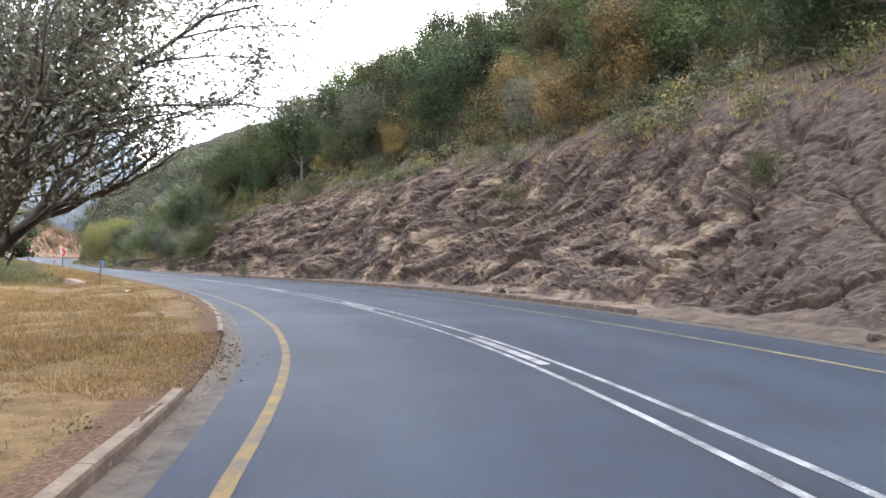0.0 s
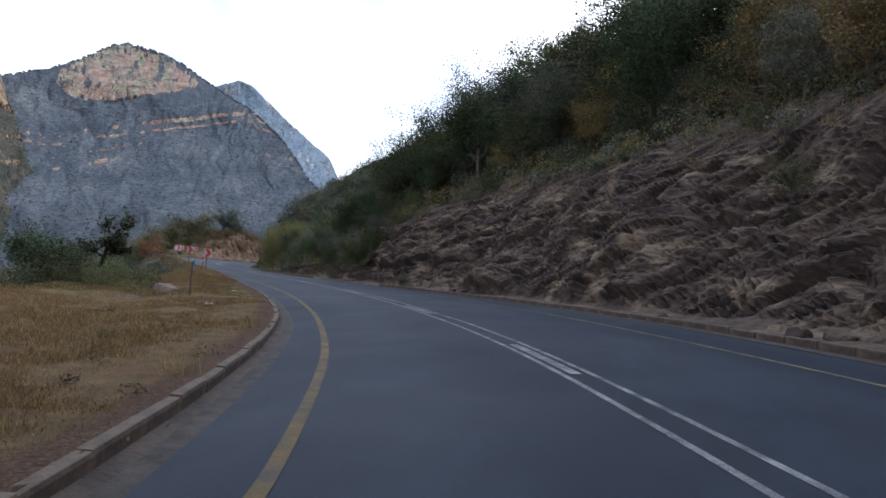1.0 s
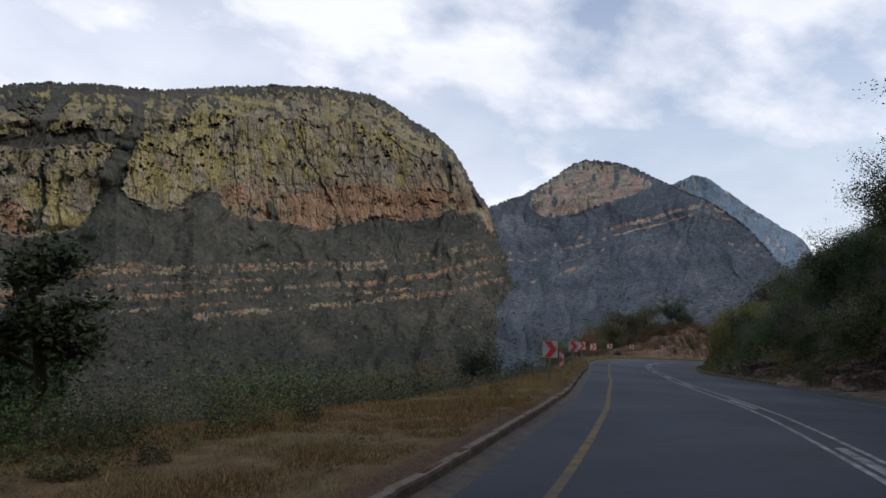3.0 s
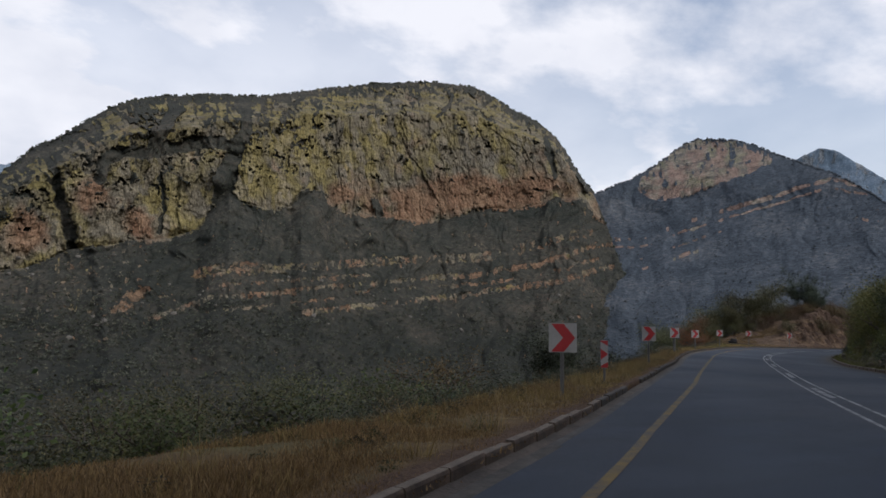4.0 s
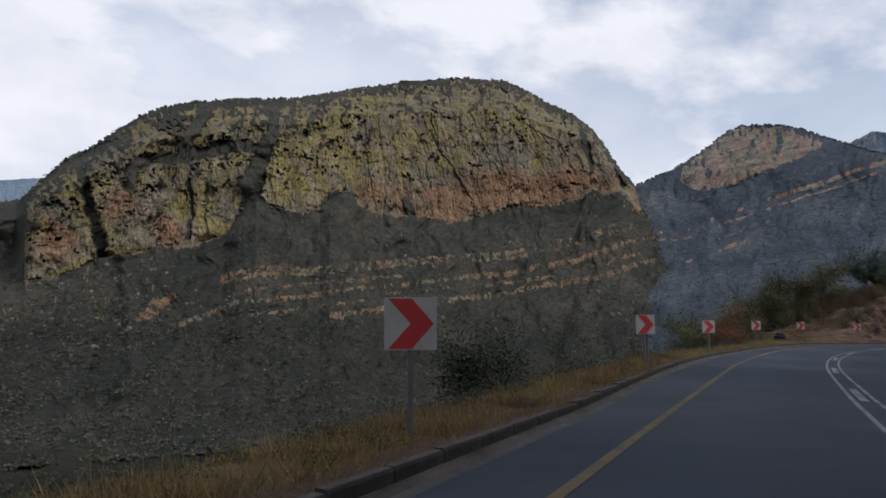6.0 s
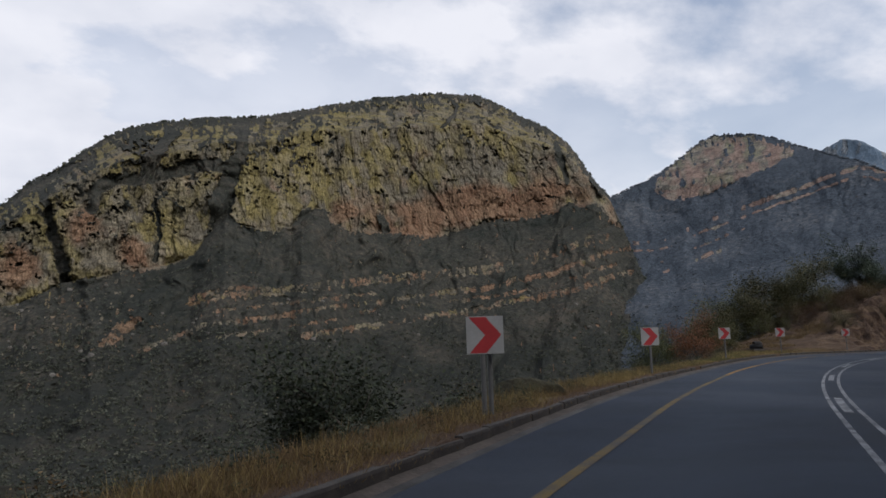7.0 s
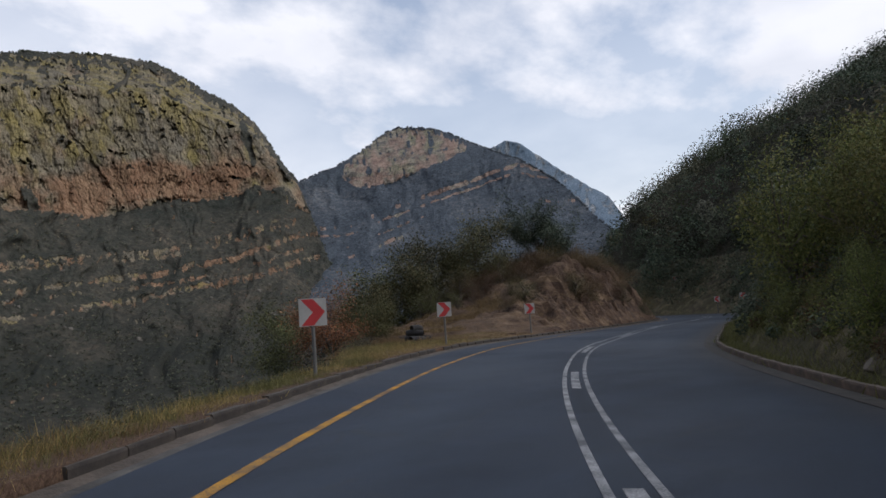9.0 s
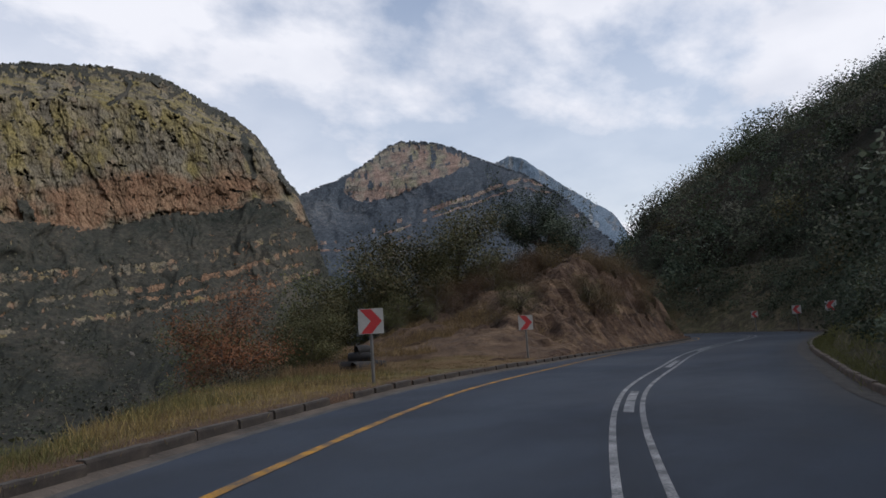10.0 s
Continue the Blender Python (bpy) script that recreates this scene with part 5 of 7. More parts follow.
def tree(name, seed, height, spread, leaves, leaf, mat, label, category="tree", group="", levels=2, lean=(0, 0), trunk_r=0.12, first=0.3, kids=(7, 5, 4), slim=0.5, loose=0.22, droop=0.1, up=0.5, twigs=True, fan=0.0):
    rs = np.random.RandomState(seed)
    tubes, tips = branchy(rs, height, spread, levels, lean, trunk_r, first, kids, up, twigs, fan)
    thing = tagged(new(name), label, category, group)
    v, f = join(tubes)
    part("trunk", raw_mesh("trunk", v, f, BARK, True), thing)
    per = max(1, leaves // len(tips))
    P, D = [], []
    for pts, d in tips:
        k = rs.uniform(0.15, 1.08, per) * (len(pts) - 1)
        i = np.clip(k.astype(int), 0, len(pts) - 2)
        c = pts[i] + (pts[i + 1] - pts[i]) * (k - i)[:, None]
        P.append(c + rs.normal(size=(per, 3)) * loose * spread * 0.5)
        D.append(np.repeat(d[None] * 0.6, per, 0))
    P, D = np.concatenate(P), np.concatenate(D)
    P[:, 2] = np.maximum(P[:, 2], 0.05)
    face = P - np.array([P[:, 0].mean(), P[:, 1].mean(), P[:, 2].mean() - 0.2 * height])
    face /= np.linalg.norm(face, axis=1, keepdims=True) + 1e-6
    v, f = leaf_quads(P, leaf, rs, slim, droop, D, face)
    part("crown", raw_mesh("crown", v, f, mat), thing)
    return thing


def ground_z(x, y):
    return float(terrain(np.array([float(x)]), np.array([float(y)]))[0])


def put_things(protos, places, rnd, smin, smax, sink=0.1):
    """First uses the built ones themselves, then copies of them."""
    used = {p.name for p in protos if p.matrix_basis != Matrix.Identity(4)}
    for x, y in places:
        p = rnd.choice(protos)
        s = rnd.uniform(smin, smax)
        m = Matrix.Translation((x, y, ground_z(x, y) - sink)) @ Matrix.Rotation(rnd.uniform(0, 6.28), 4, "Z")
        if p.name in used:
            ob = copy_thing(p, m)
        else:
            ob = p
            used.add(p.name)
        ob.matrix_basis = m @ Matrix.Diagonal((s, s, s * rnd.uniform(0.9, 1.15), 1))


def build_hillside_trees():
    rnd = random.Random(12)
    G = "trees on the hillside above the cut"
    kinds = [("tree", LEAF_DARK, "dense dark green tree on the hillside"), ("tree", LEAF_GREEN, "green leafy tree on the hillside"), ("tree", LEAF_OLIVE, "olive green tree on the hillside"),
             ("tree", LEAF_RUST, "tree with rusty yellow autumn leaves"), ("tree", LEAF_GREY, "thin grey green tree on the hillside"), ("tree", LEAF_GREEN, "low spreading green tree on the slope"),
             ("tree", LEAF_DARK, "rounded dark tree on the slope")]
    protos = [tree(n, 100 + i, 4.8, 2.2, 9500, 0.118, m, lb, "tree", G, kids=(12, 8), first=0.12, slim=0.55, loose=0.22, twigs=False) for i, (n, m, lb) in enumerate(kinds)]
    behind = [tree(n, 120 + i, 5.0, 2.4, 4200, 0.19, m, lb, "tree", G, kids=(10, 7), first=0.15, slim=0.6, loose=0.22, twigs=False) for i, (n, m, lb) in enumerate(kinds)]
    mix_ = [0, 0, 1, 1, 2, 2, 3, 3, 4, 4, 5, 6]
    front, back, low, dusk = [], [], [], []
    for _ in range(6000):
        u = rnd.uniform(-22, 150)
        o = rnd.triangular(0, 42, 3)
        brow = float(toe(u) + cut_height(u) / 1.25)
        if u > 88:
            brow = float(toe(u)) + 9.0
        x, y = at_road(u, brow + 0.8 + o)
        x, y = float(x), float(y)
        if all((x - a) ** 2 + (y - b) ** 2 > (2.2 + 0.05 * o) ** 2 for a, b in front + back + low + dusk):
            (low if u > 97 else (front if u < 46 else dusk) if o < 9 else back).append((x, y))
        if len(front) + len(back) + len(low) + len(dusk) > 310:
            break
    put_things([protos[i] for i in mix_], front, rnd, 0.7, 1.35)
    for x, y, top in ((-5.9, 60.2, 18.8), (-8.8, 60.6, 15.6), (-7.2, 57.6, 14.8), (4.1, 38.3, 15.0), (7.5, 36.5, 13.6), (11.0, 39.4, 16.8), (13.5, 36.0, 15.5), (-23.6, 75.9, 13.6), (-15.0, 66.0, 13.2)):
        k = max(0.8, (top - ground_z(x, y)) / 4.9)
        copy_thing(protos[3], Matrix.Translation((x, y, ground_z(x, y) - 0.1)) @ Matrix.Rotation(x, 4, "Z") @ Matrix.Diagonal((k, k, k, 1)))
    put_things([behind[i] for i in mix_], back, rnd, 0.95, 1.5)
    # where the cut ends the trees come down to the road
    foot = []
    for u in np.arange(73, 101, 1.5):
        x, y = at_road(u, float(right_edge(u)) + rnd.uniform(2.6, 4.2))
        foot.append((float(x), float(y)))
        x, y = at_road(u + 0.7, float(right_edge(u)) + rnd.uniform(5.0, 8.5))
        foot.append((float(x), float(y)))
    put_things([protos[i] for i in (0, 1, 6, 4, 5)], foot, rnd, 0.45, 0.85)
    put_things([protos[i] for i in (0, 0, 6, 6, 1, 4, 5)], dusk, rnd, 0.9, 1.75)
    put_things([protos[i] for i in mix_], low, rnd, 0.45, 0.75)


# ---- signs ----
def post_mesh(name, r, z0, z1, mat):
    v, f = tube([(0, 0, z0), (0, 0, (z0 + z1) / 2), (0, 0, z1)], [r, r, r], 10)
    return raw_mesh(name, v, f, mat, True)


def plate_mesh(w, h, t, mat, corner=0.012):
    """A thin sheet with rounded corners, facing -y."""
    bm = bmesh.new()
    pts = []
    for cx, cz, a0 in ((w / 2 - corner, h / 2 - corner, 0), (-w / 2 + corner, h / 2 - corner, 90), (-w / 2 + corner, -h / 2 + corner, 180), (w / 2 - corner, -h / 2 + corner, 270)):
        for k in range(4):
            a = radians(a0 + 30 * k)
            pts.append((cx + corner * math.cos(a), cz + corner * math.sin(a)))
    front = [bm.verts.new((x, -t / 2, z)) for x, z in pts]
    back = [bm.verts.new((x, t / 2, z)) for x, z in pts]
    bm.faces.new(front)
    bm.faces.new(back[::-1])
    n = len(pts)
    for i in range(n):
        bm.faces.new((front[i], back[i], back[(i + 1) % n], front[(i + 1) % n]))
    bmesh.ops.recalc_face_normals(bm, faces=bm.faces)
    return bm_mesh("plate", bm, mat)


def flat_shape(name, polys, depth, mat):
    """Flat figures in the x-z plane, proud towards -y."""
    bm = bmesh.new()
    for poly in polys:
        a = [bm.verts.new((x, -depth, z)) for x, z in poly]
        b = [bm.verts.new((x, 0, z)) for x, z in poly]
        bm.faces.new(a)
        for i in range(len(poly)):
            bm.faces.new((a[i], b[i], b[(i + 1) % len(poly)], a[(i + 1) % len(poly)]))
    bmesh.ops.recalc_face_normals(bm, faces=bm.faces)
    return bm_mesh(name, bm, mat)


def place_sign(sign, x, y, face_deg):
    """Stands the sign on the ground; face_deg is the direction, left of +y, in which its face looks."""
    sign.matrix_basis = pose(x, y, ground_z(x, y), 0, 0, face_deg + 180)
    return sign


def chevron_sign(height, posts=1, flip=False):
    s = tagged(new("chevron_sign"), "white square road sign with red chevron on post", "road sign", "curve chevron signs")
    pl = part("plate", plate_mesh(0.6, 0.6, 0.02, SIGN_WHITE), s, "white square sign plate")
    pl.location = (0, 0, height)
    k = -1 if flip else 1
    chev = [(-0.255 * k, 0.285), (0.015 * k, 0.285), (0.265 * k, 0.0), (0.015 * k, -0.285), (-0.255 * k, -0.285), (0.0, 0.0)]
    c = part("chevron", flat_shape("chevron", [chev], 0.003, SIGN_RED), pl, "red chevron")
    c.location = (0, -0.010, 0)
    for i in range(posts):
        p = part("post", post_mesh("post", 0.040, -0.3, height + 0.25, GALV), s, "grey steel post")
        p.location = (0.0 if posts == 1 else (-0.04, 0.09)[i], 0.045 + 0.12 * i, 0)
    return s


def delineator():
    s = tagged(new("hazard_marker"), "narrow red and white striped hazard marker", "road sign")
    h, w = 0.72, 0.19
    pl = part("plate", plate_mesh(w, h, 0.015, SIGN_WHITE, 0.015), s, "white narrow plate")
    pl.location = (0, 0, 0.93)
    e = w / 2 - 0.004
    polys = [[(-e, 0.35), (e, 0.35), (e, 0.22), (-e, 0.32)], [(-e, 0.14), (e, 0.0), (-e, -0.15), (-e, 0.0)], [(e, -0.20), (e, -0.35), (-e, -0.35), (-e, -0.31)]]
    st = part("stripe", flat_shape("stripe", polys, 0.003, SIGN_RED), pl, "red slanted stripes")
    st.location = (0, -0.0075, 0)
    part("post", post_mesh("post", 0.03, -0.3, 1.2, GALV), s, "grey steel post").location = (0, 0.04, 0)
    return s


def letters(text, size, mat, name="lettering"):
    cu = bpy.data.curves.new(name, "FONT")
    cu.body, cu.size, cu.align_x, cu.align_y, cu.extrude = text, size, "CENTER", "CENTER", 0.001
    tmp = bpy.data.objects.new(name, cu)
    scene.collection.objects.link(tmp)
    dg = bpy.context.evaluated_depsgraph_get()
    me = bpy.data.meshes.new_from_object(tmp.evaluated_get(dg))
    bpy.data.objects.remove(tmp)
    me.materials.clear()
    me.materials.append(mat)
    return me


def km_marker():
    s = tagged(new("distance_marker"), "small blue road distance marker on a post", "road sign")
    pl = part("plate", plate_mesh(0.52, 0.30, 0.012, SIGN_BLUE, 0.02), s, "blue plate")
    pl.location = (0, 0, 1.22)
    for text, z, sz in (("R36-4", 0.085, 0.10), ("91.2N", -0.055, 0.17)):
        t = part("lettering", letters(text, sz, SIGN_WHITE), pl, "white lettering")
        t.matrix_basis = pose(0, -0.008, z, 90, 0, 0)
    part("post", post_mesh("post", 0.03, -0.3, 1.32, BARK), s, "dark post").location = (0, 0.035, 0)
    return s


def build_signs():
    rows = [(-30.81, 51.53, 1.35, 1), (-41.5, 63.9, 1.5, 1), (-51.9, 75.75, 1.62, 2), (-60.72, 86.80, 1.62, 1), (-70.1, 100.05, 1.78, 1), (-77.15, 112.7, 1.85, 1), (-81.55, 125.65, 1.74, 1)]
    for x, y, zc, posts in rows:
        u, _ = to_road(np.array([x]), np.array([y]))
        i = int(np.argmin(abs(CU - u[0])))
        heading = math.degrees(math.atan2(CN[i, 1], CN[i, 0]))     # of the road, left of +y
        s = chevron_sign(zc - ground_z(x, y), posts)
        place_sign(s, x, y, heading + 180 + 30)
    for x, y, zc in ((-74.9, 147.6, 1.75), (-79.0, 156.2, 1.7), (-85.8, 168.7, 1.6), (-96.2, 183.0, 1.6)):
        place_sign(chevron_sign(max(0.8, zc - ground_z(x, y)), 1, True), x, y, 25 + 180 - 20)
    place_sign(delineator(), -33.55, 54.9, 40 + 180 + 12)
    place_sign(km_marker(), -17.3, 32.0, -47)


build_left_verge()
build_kerbs()
build_cut()
build_bank()
build_knoll()
build_mountains()
build_signs()
build_hillside_trees()


# ---- woods, shrubs and grass that nobody could count ----
def scatter(rs, n, u0, u1, o0, o1, power=1.0):
    u = rs.uniform(u0, u1, n)
    o = o0 + (o1 - o0) * rs.uniform(0, 1, n) ** power
    x, y = at_road(u, o)
    uu, oo = to_road(x, y)
    good = np.abs(oo - o) < 1.5       # not where the strip folds over itself inside a bend
    return x[good], y[good], u[good], o[good]


def build_woods():
    rs = np.random.RandomState(77)
    # far hillside woods
    for i, (mat, n, lab) in enumerate(((LEAF_WOODS, 2000, "dense dark woods on the far hillside"), (LEAF_DARK, 450, "green trees in the woods on the hillside"), (LEAF_OLIVE, 110, "olive trees in the woods on the hillside"), (LEAF_GREY, 110, "bare grey trees in the woods on the hillside"))):
        x = rs.uniform(-150, 70, 12000)
        y = rs.uniform(0, 330, 12000)
        u, o = to_road(x, y)
        side = (x + 64.75) * 0.891 + (y - 101.0) * 0.454
        ok = (o > 9) & (side > -2) & ((u > 148) | (o > 30)) & (o < 170) & (terrain(x, y, u, o) > 0.5)
        x, y = x[ok][:n], y[ok][:n]
        r = rs.uniform(1.3, 3.4, len(x))
        z = terrain(x, y) + r * rs.uniform(0.5, 1.25, len(x))
        leafy("hillside_woods", np.stack([x, y, z], 1), r, 260, 0.35, mat, lab, 0.95, 80 + i, "trees", 0.72, 0.8)
    # shrubs on the valley side
    for i, (mat, n, lab) in enumerate(((LEAF_SHRUB, 260, "olive shrubs on the slope below the verge"), (LEAF_WOODS, 220, "green shrubs on the slope below the verge"), (LEAF_DARK, 200, "dark shrubs on the slope below the verge"), (LEAF_SCRUB, 220, "dry grey shrubs on the slope below the verge"), (LEAF_AUTUMN, 50, "rusty dry shrubs on the slope below the verge"))):
        x, y, u, o = scatter(rs, n * 3, 25, 175, -7.0, -70, 1.6)
        w = verge_width(u)
        ok = (kerb(u) - o > w + 1.0)
        x, y = x[ok][:n], y[ok][:n]
        r = rs.uniform(0.5, 1.5, len(x))
        uu, oo = to_road(x, y)
        over = np.maximum(kerb(uu) - oo - verge_width(uu), 0)
        r = np.minimum(r, 0.55 + over * 0.2)
        z = terrain(x, y) + r * 0.45
        leafy("valley_shrubs", np.stack([x, y, z], 1), r, 210, 0.10, mat, lab, 0.8, 90 + i)
    # a close belt of shrubs where the verge ends
    for i, (mat, n, lab) in enumerate(((LEAF_SHRUB, 100, "olive shrubs along the edge of the verge"), (LEAF_DARK, 110, "dark shrubs along the edge of the verge"), (LEAF_WOODS, 30, "green shrubs along the edge of the verge"), (LEAF_SCRUB, 90, "dry grey shrubs along the edge of the verge"))):
        u = rs.uniform(46, 128, n)
        out = verge_width(u) + 1.3 + rs.uniform(0, 1, n) ** 1.3 * 11
        o = kerb(u) - out
        x, y = at_road(u, o)
        z = terrain(x, y, u, o)
        r = np.clip(rs.uniform(0.6, 1.5, n), 0.3, 0.40 + 0.17 * (out - verge_width(u)))
        leafy("edge_shrubs", np.stack([x, y, z + r * 0.45], 1), r, 560, 0.062, mat, lab, 0.85, 190 + i, slim=0.45)
    # low growth that hides the lip of the slope, and the bushes that have spread onto the wide verge
    for i, (mat, n, lab) in enumerate(((LEAF_WOODS, 90, "low dark bushes at the lip of the slope"), (LEAF_SCRUB, 80, "low grey bushes at the lip of the slope"), (LEAF_AUTUMN, 30, "brown low bushes at the lip of the slope"))):
        u = rs.uniform(58, 128, n)
        o = kerb(u) - verge_width(u) - rs.uniform(0.1, 1.3, n)
        x, y = at_road(u, o)
        r = rs.uniform(0.18, 0.46, n)
        leafy("lip_bushes", np.stack([x, y, terrain(x, y, u, o) + 0.08 + r * 0.5], 1), r, 300, 0.045, mat, lab, 0.9, 240 + i, slim=0.45)
    for i, (mat, n, lab) in enumerate(((LEAF_SHRUB, 60, "olive bushes spreading onto the verge"), (LEAF_DARK, 50, "dark green bushes spreading onto the verge"), (LEAF_OVER, 22, "yellow green bushes spreading onto the verge"))):
        u = rs.uniform(39, 57, n)
        out = np.interp(u, [39, 44, 57], [4.6, 3.4, 4.6]) + rs.uniform(0, 1, n) * 4.5
        x, y = at_road(u, kerb(u) - out)
        r = rs.uniform(0.4, 0.95, n) * np.clip(0.5 + 0.25 * (out - 4), 0.5, 1.3)
        leafy("verge_bushes", np.stack([x, y, terrain(x, y, u, kerb(u) - out) + 0.12 + r * 0.45], 1), r, 420, 0.055, mat, lab, 0.85, 250 + i, slim=0.45)
    # low brown scrub at the end of the verge
    for i, (mat, n, lab) in enumerate(((LEAF_AUTUMN, 16, "low rusty scrub at the end of the verge"), (LEAF_SCRUB, 22, "low grey brown scrub at the end of the verge"), (LEAF_SHRUB, 12, "low olive scrub at the end of the verge"))):
        t = rs.uniform(0, 1, n)
        x, y = -80.2 - 8.5 * t + rs.uniform(-0.6, 0.6, n), 110.6 + 7.6 * t + rs.uniform(-0.6, 0.6, n)
        r = rs.uniform(0.3, 0.65, n)
        leafy("end_scrub", np.stack([x, y, terrain(x, y) + 0.1 + r * 0.5], 1), r, 420, 0.05, mat, lab, 0.9, 260 + i, slim=0.45)
    # shrubs along the brow of the cut
    for i, (mat, n, lab) in enumerate(((LEAF_OLIVE, 150, "olive shrubs along the brow of the cut"), (LEAF_GREEN, 130, "green shrubs along the brow of the cut"), (LEAF_GREY, 130, "grey shrubs along the brow of the cut"), (LEAF_RUST, 40, "rusty shrubs along the brow of the cut"), (LEAF_DARK, 60, "dark shrubs along the brow of the cut"))):
        u = rs.uniform(-12, 95, n)
        o = toe(u) + cut_height(u) / 1.25 - 0.5 + rs.uniform(0, 1, n) ** 1.5 * 8
        x, y = at_road(u, o)
        r = rs.uniform(0.4, 1.2, n)
        leafy("brow_shrubs", np.stack([x, y, terrain(x, y, u, o) + 0.1 + r * 0.5], 1), r, 300, 0.13, mat, lab, 0.9, 210 + i)
    # shrubs that close the bank beyond the bend
    u = rs.uniform(138, 196, 900)
    o = right_edge(u) + 1.6 + rs.uniform(0, 12, 900) ** 1.1
    x, y = at_road(u, o)
    r = rs.uniform(0.5, 1.5, 900) * np.clip(0.5 + (o - right_edge(u)) * 0.12, 0.4, 1.3)
    v = rs.uniform(165, U1 - 3, 420)
    b = right_edge(v) + 2.5 + rs.uniform(0, 14, 420)
    vx, vy = at_road(v, b)
    vr = rs.uniform(0.9, 1.9, 420)
    leafy("bank_shrubs", np.stack([vx, vy, terrain(vx, vy, v, b) + vr * 0.5], 1), vr, 170, 0.22, LEAF_WOODS, "dark shrubs on the bank beyond the bends", 0.9, 98)
    leafy("bank_shrubs", np.stack([x, y, terrain(x, y, u, o) + r * 0.5], 1), r, 230, 0.14, LEAF_WOODS, "dark leafy shrubs covering the bank", 0.9, 99)
    for i, (mat, n, lab) in enumerate(((LEAF_OVER, 150, "olive green shrubs low on the bank"), (LEAF_WOODS, 170, "dark shrubs low on the bank"), (LEAF_AUTUMN, 40, "brown dry shrubs low on the bank"))):
        u = rs.uniform(97, 142, n)
        o = right_edge(u) + 1.5 + rs.uniform(0, 1, n) * 4.5
        x, y = at_road(u, o)
        r = rs.uniform(0.45, 0.95, n) * np.clip(0.40 + (o - right_edge(u) - 1.5) * 0.35, 0.40, 1.3)
        leafy("low_bank_shrubs", np.stack([x, y, terrain(x, y, u, o) + 0.15 + r * 0.45], 1), r, 330, 0.085, mat, lab, 0.9, 260 + i, slim=0.5)
    # scrub on the valley floor and opposite slopes
    a, d = rs.uniform(radians(25), radians(125), 5200), rs.uniform(60, 400, 5200)
    x, y = -45 - np.sin(a) * d, 72 + np.cos(a) * d
    u, o = to_road(x, y)
    ok = o < -40
    x, y = x[ok], y[ok]
    s = rs.uniform(0.8, 2.4, len(x))
    leafy("valley_scrub", np.stack([x, y, terrain(x, y) + s * 0.2], 1), s, 34, 0.62, LEAF_WOODS, "dark green scrub on the valley floor", 0.65, 5)


def grass(name, x, y, z, height, mat, label, seed, blades=9, spread=0.10, width=0.016):
    """Tufts of bent blades, three corners each."""
    rs = np.random.RandomState(seed)
    n = len(x)
    b = np.stack([x, y, z], 1)[:, None, :] + np.concatenate([rs.normal(size=(n, blades, 2)) * spread, np.zeros((n, blades, 1))], 2)
    h = (np.asarray(height).reshape(-1, 1) * rs.uniform(0.45, 1.15, (n, blades)))[..., None]
    lean = np.concatenate([rs.normal(size=(n, blades, 2)) * 0.62, np.ones((n, blades, 1))], 2)
    lean /= np.linalg.norm(lean, axis=2, keepdims=True)
    ang = rs.uniform(0, 2 * np.pi, (n, blades))
    side = np.stack([np.cos(ang), np.sin(ang), 0 * ang], 2) * width * (0.6 + h)
    V = np.stack([b - side, b + side, b + lean * h], 2).reshape(-1, 3)
    F = np.arange(len(V)).reshape(-1, 3)
    return tagged(new(name, raw_mesh(name, V, F, mat)), label, "grass", kind="stuff")


def verge_top(x, y, u, o):
    return terrain(x, y, u, o) + 0.12


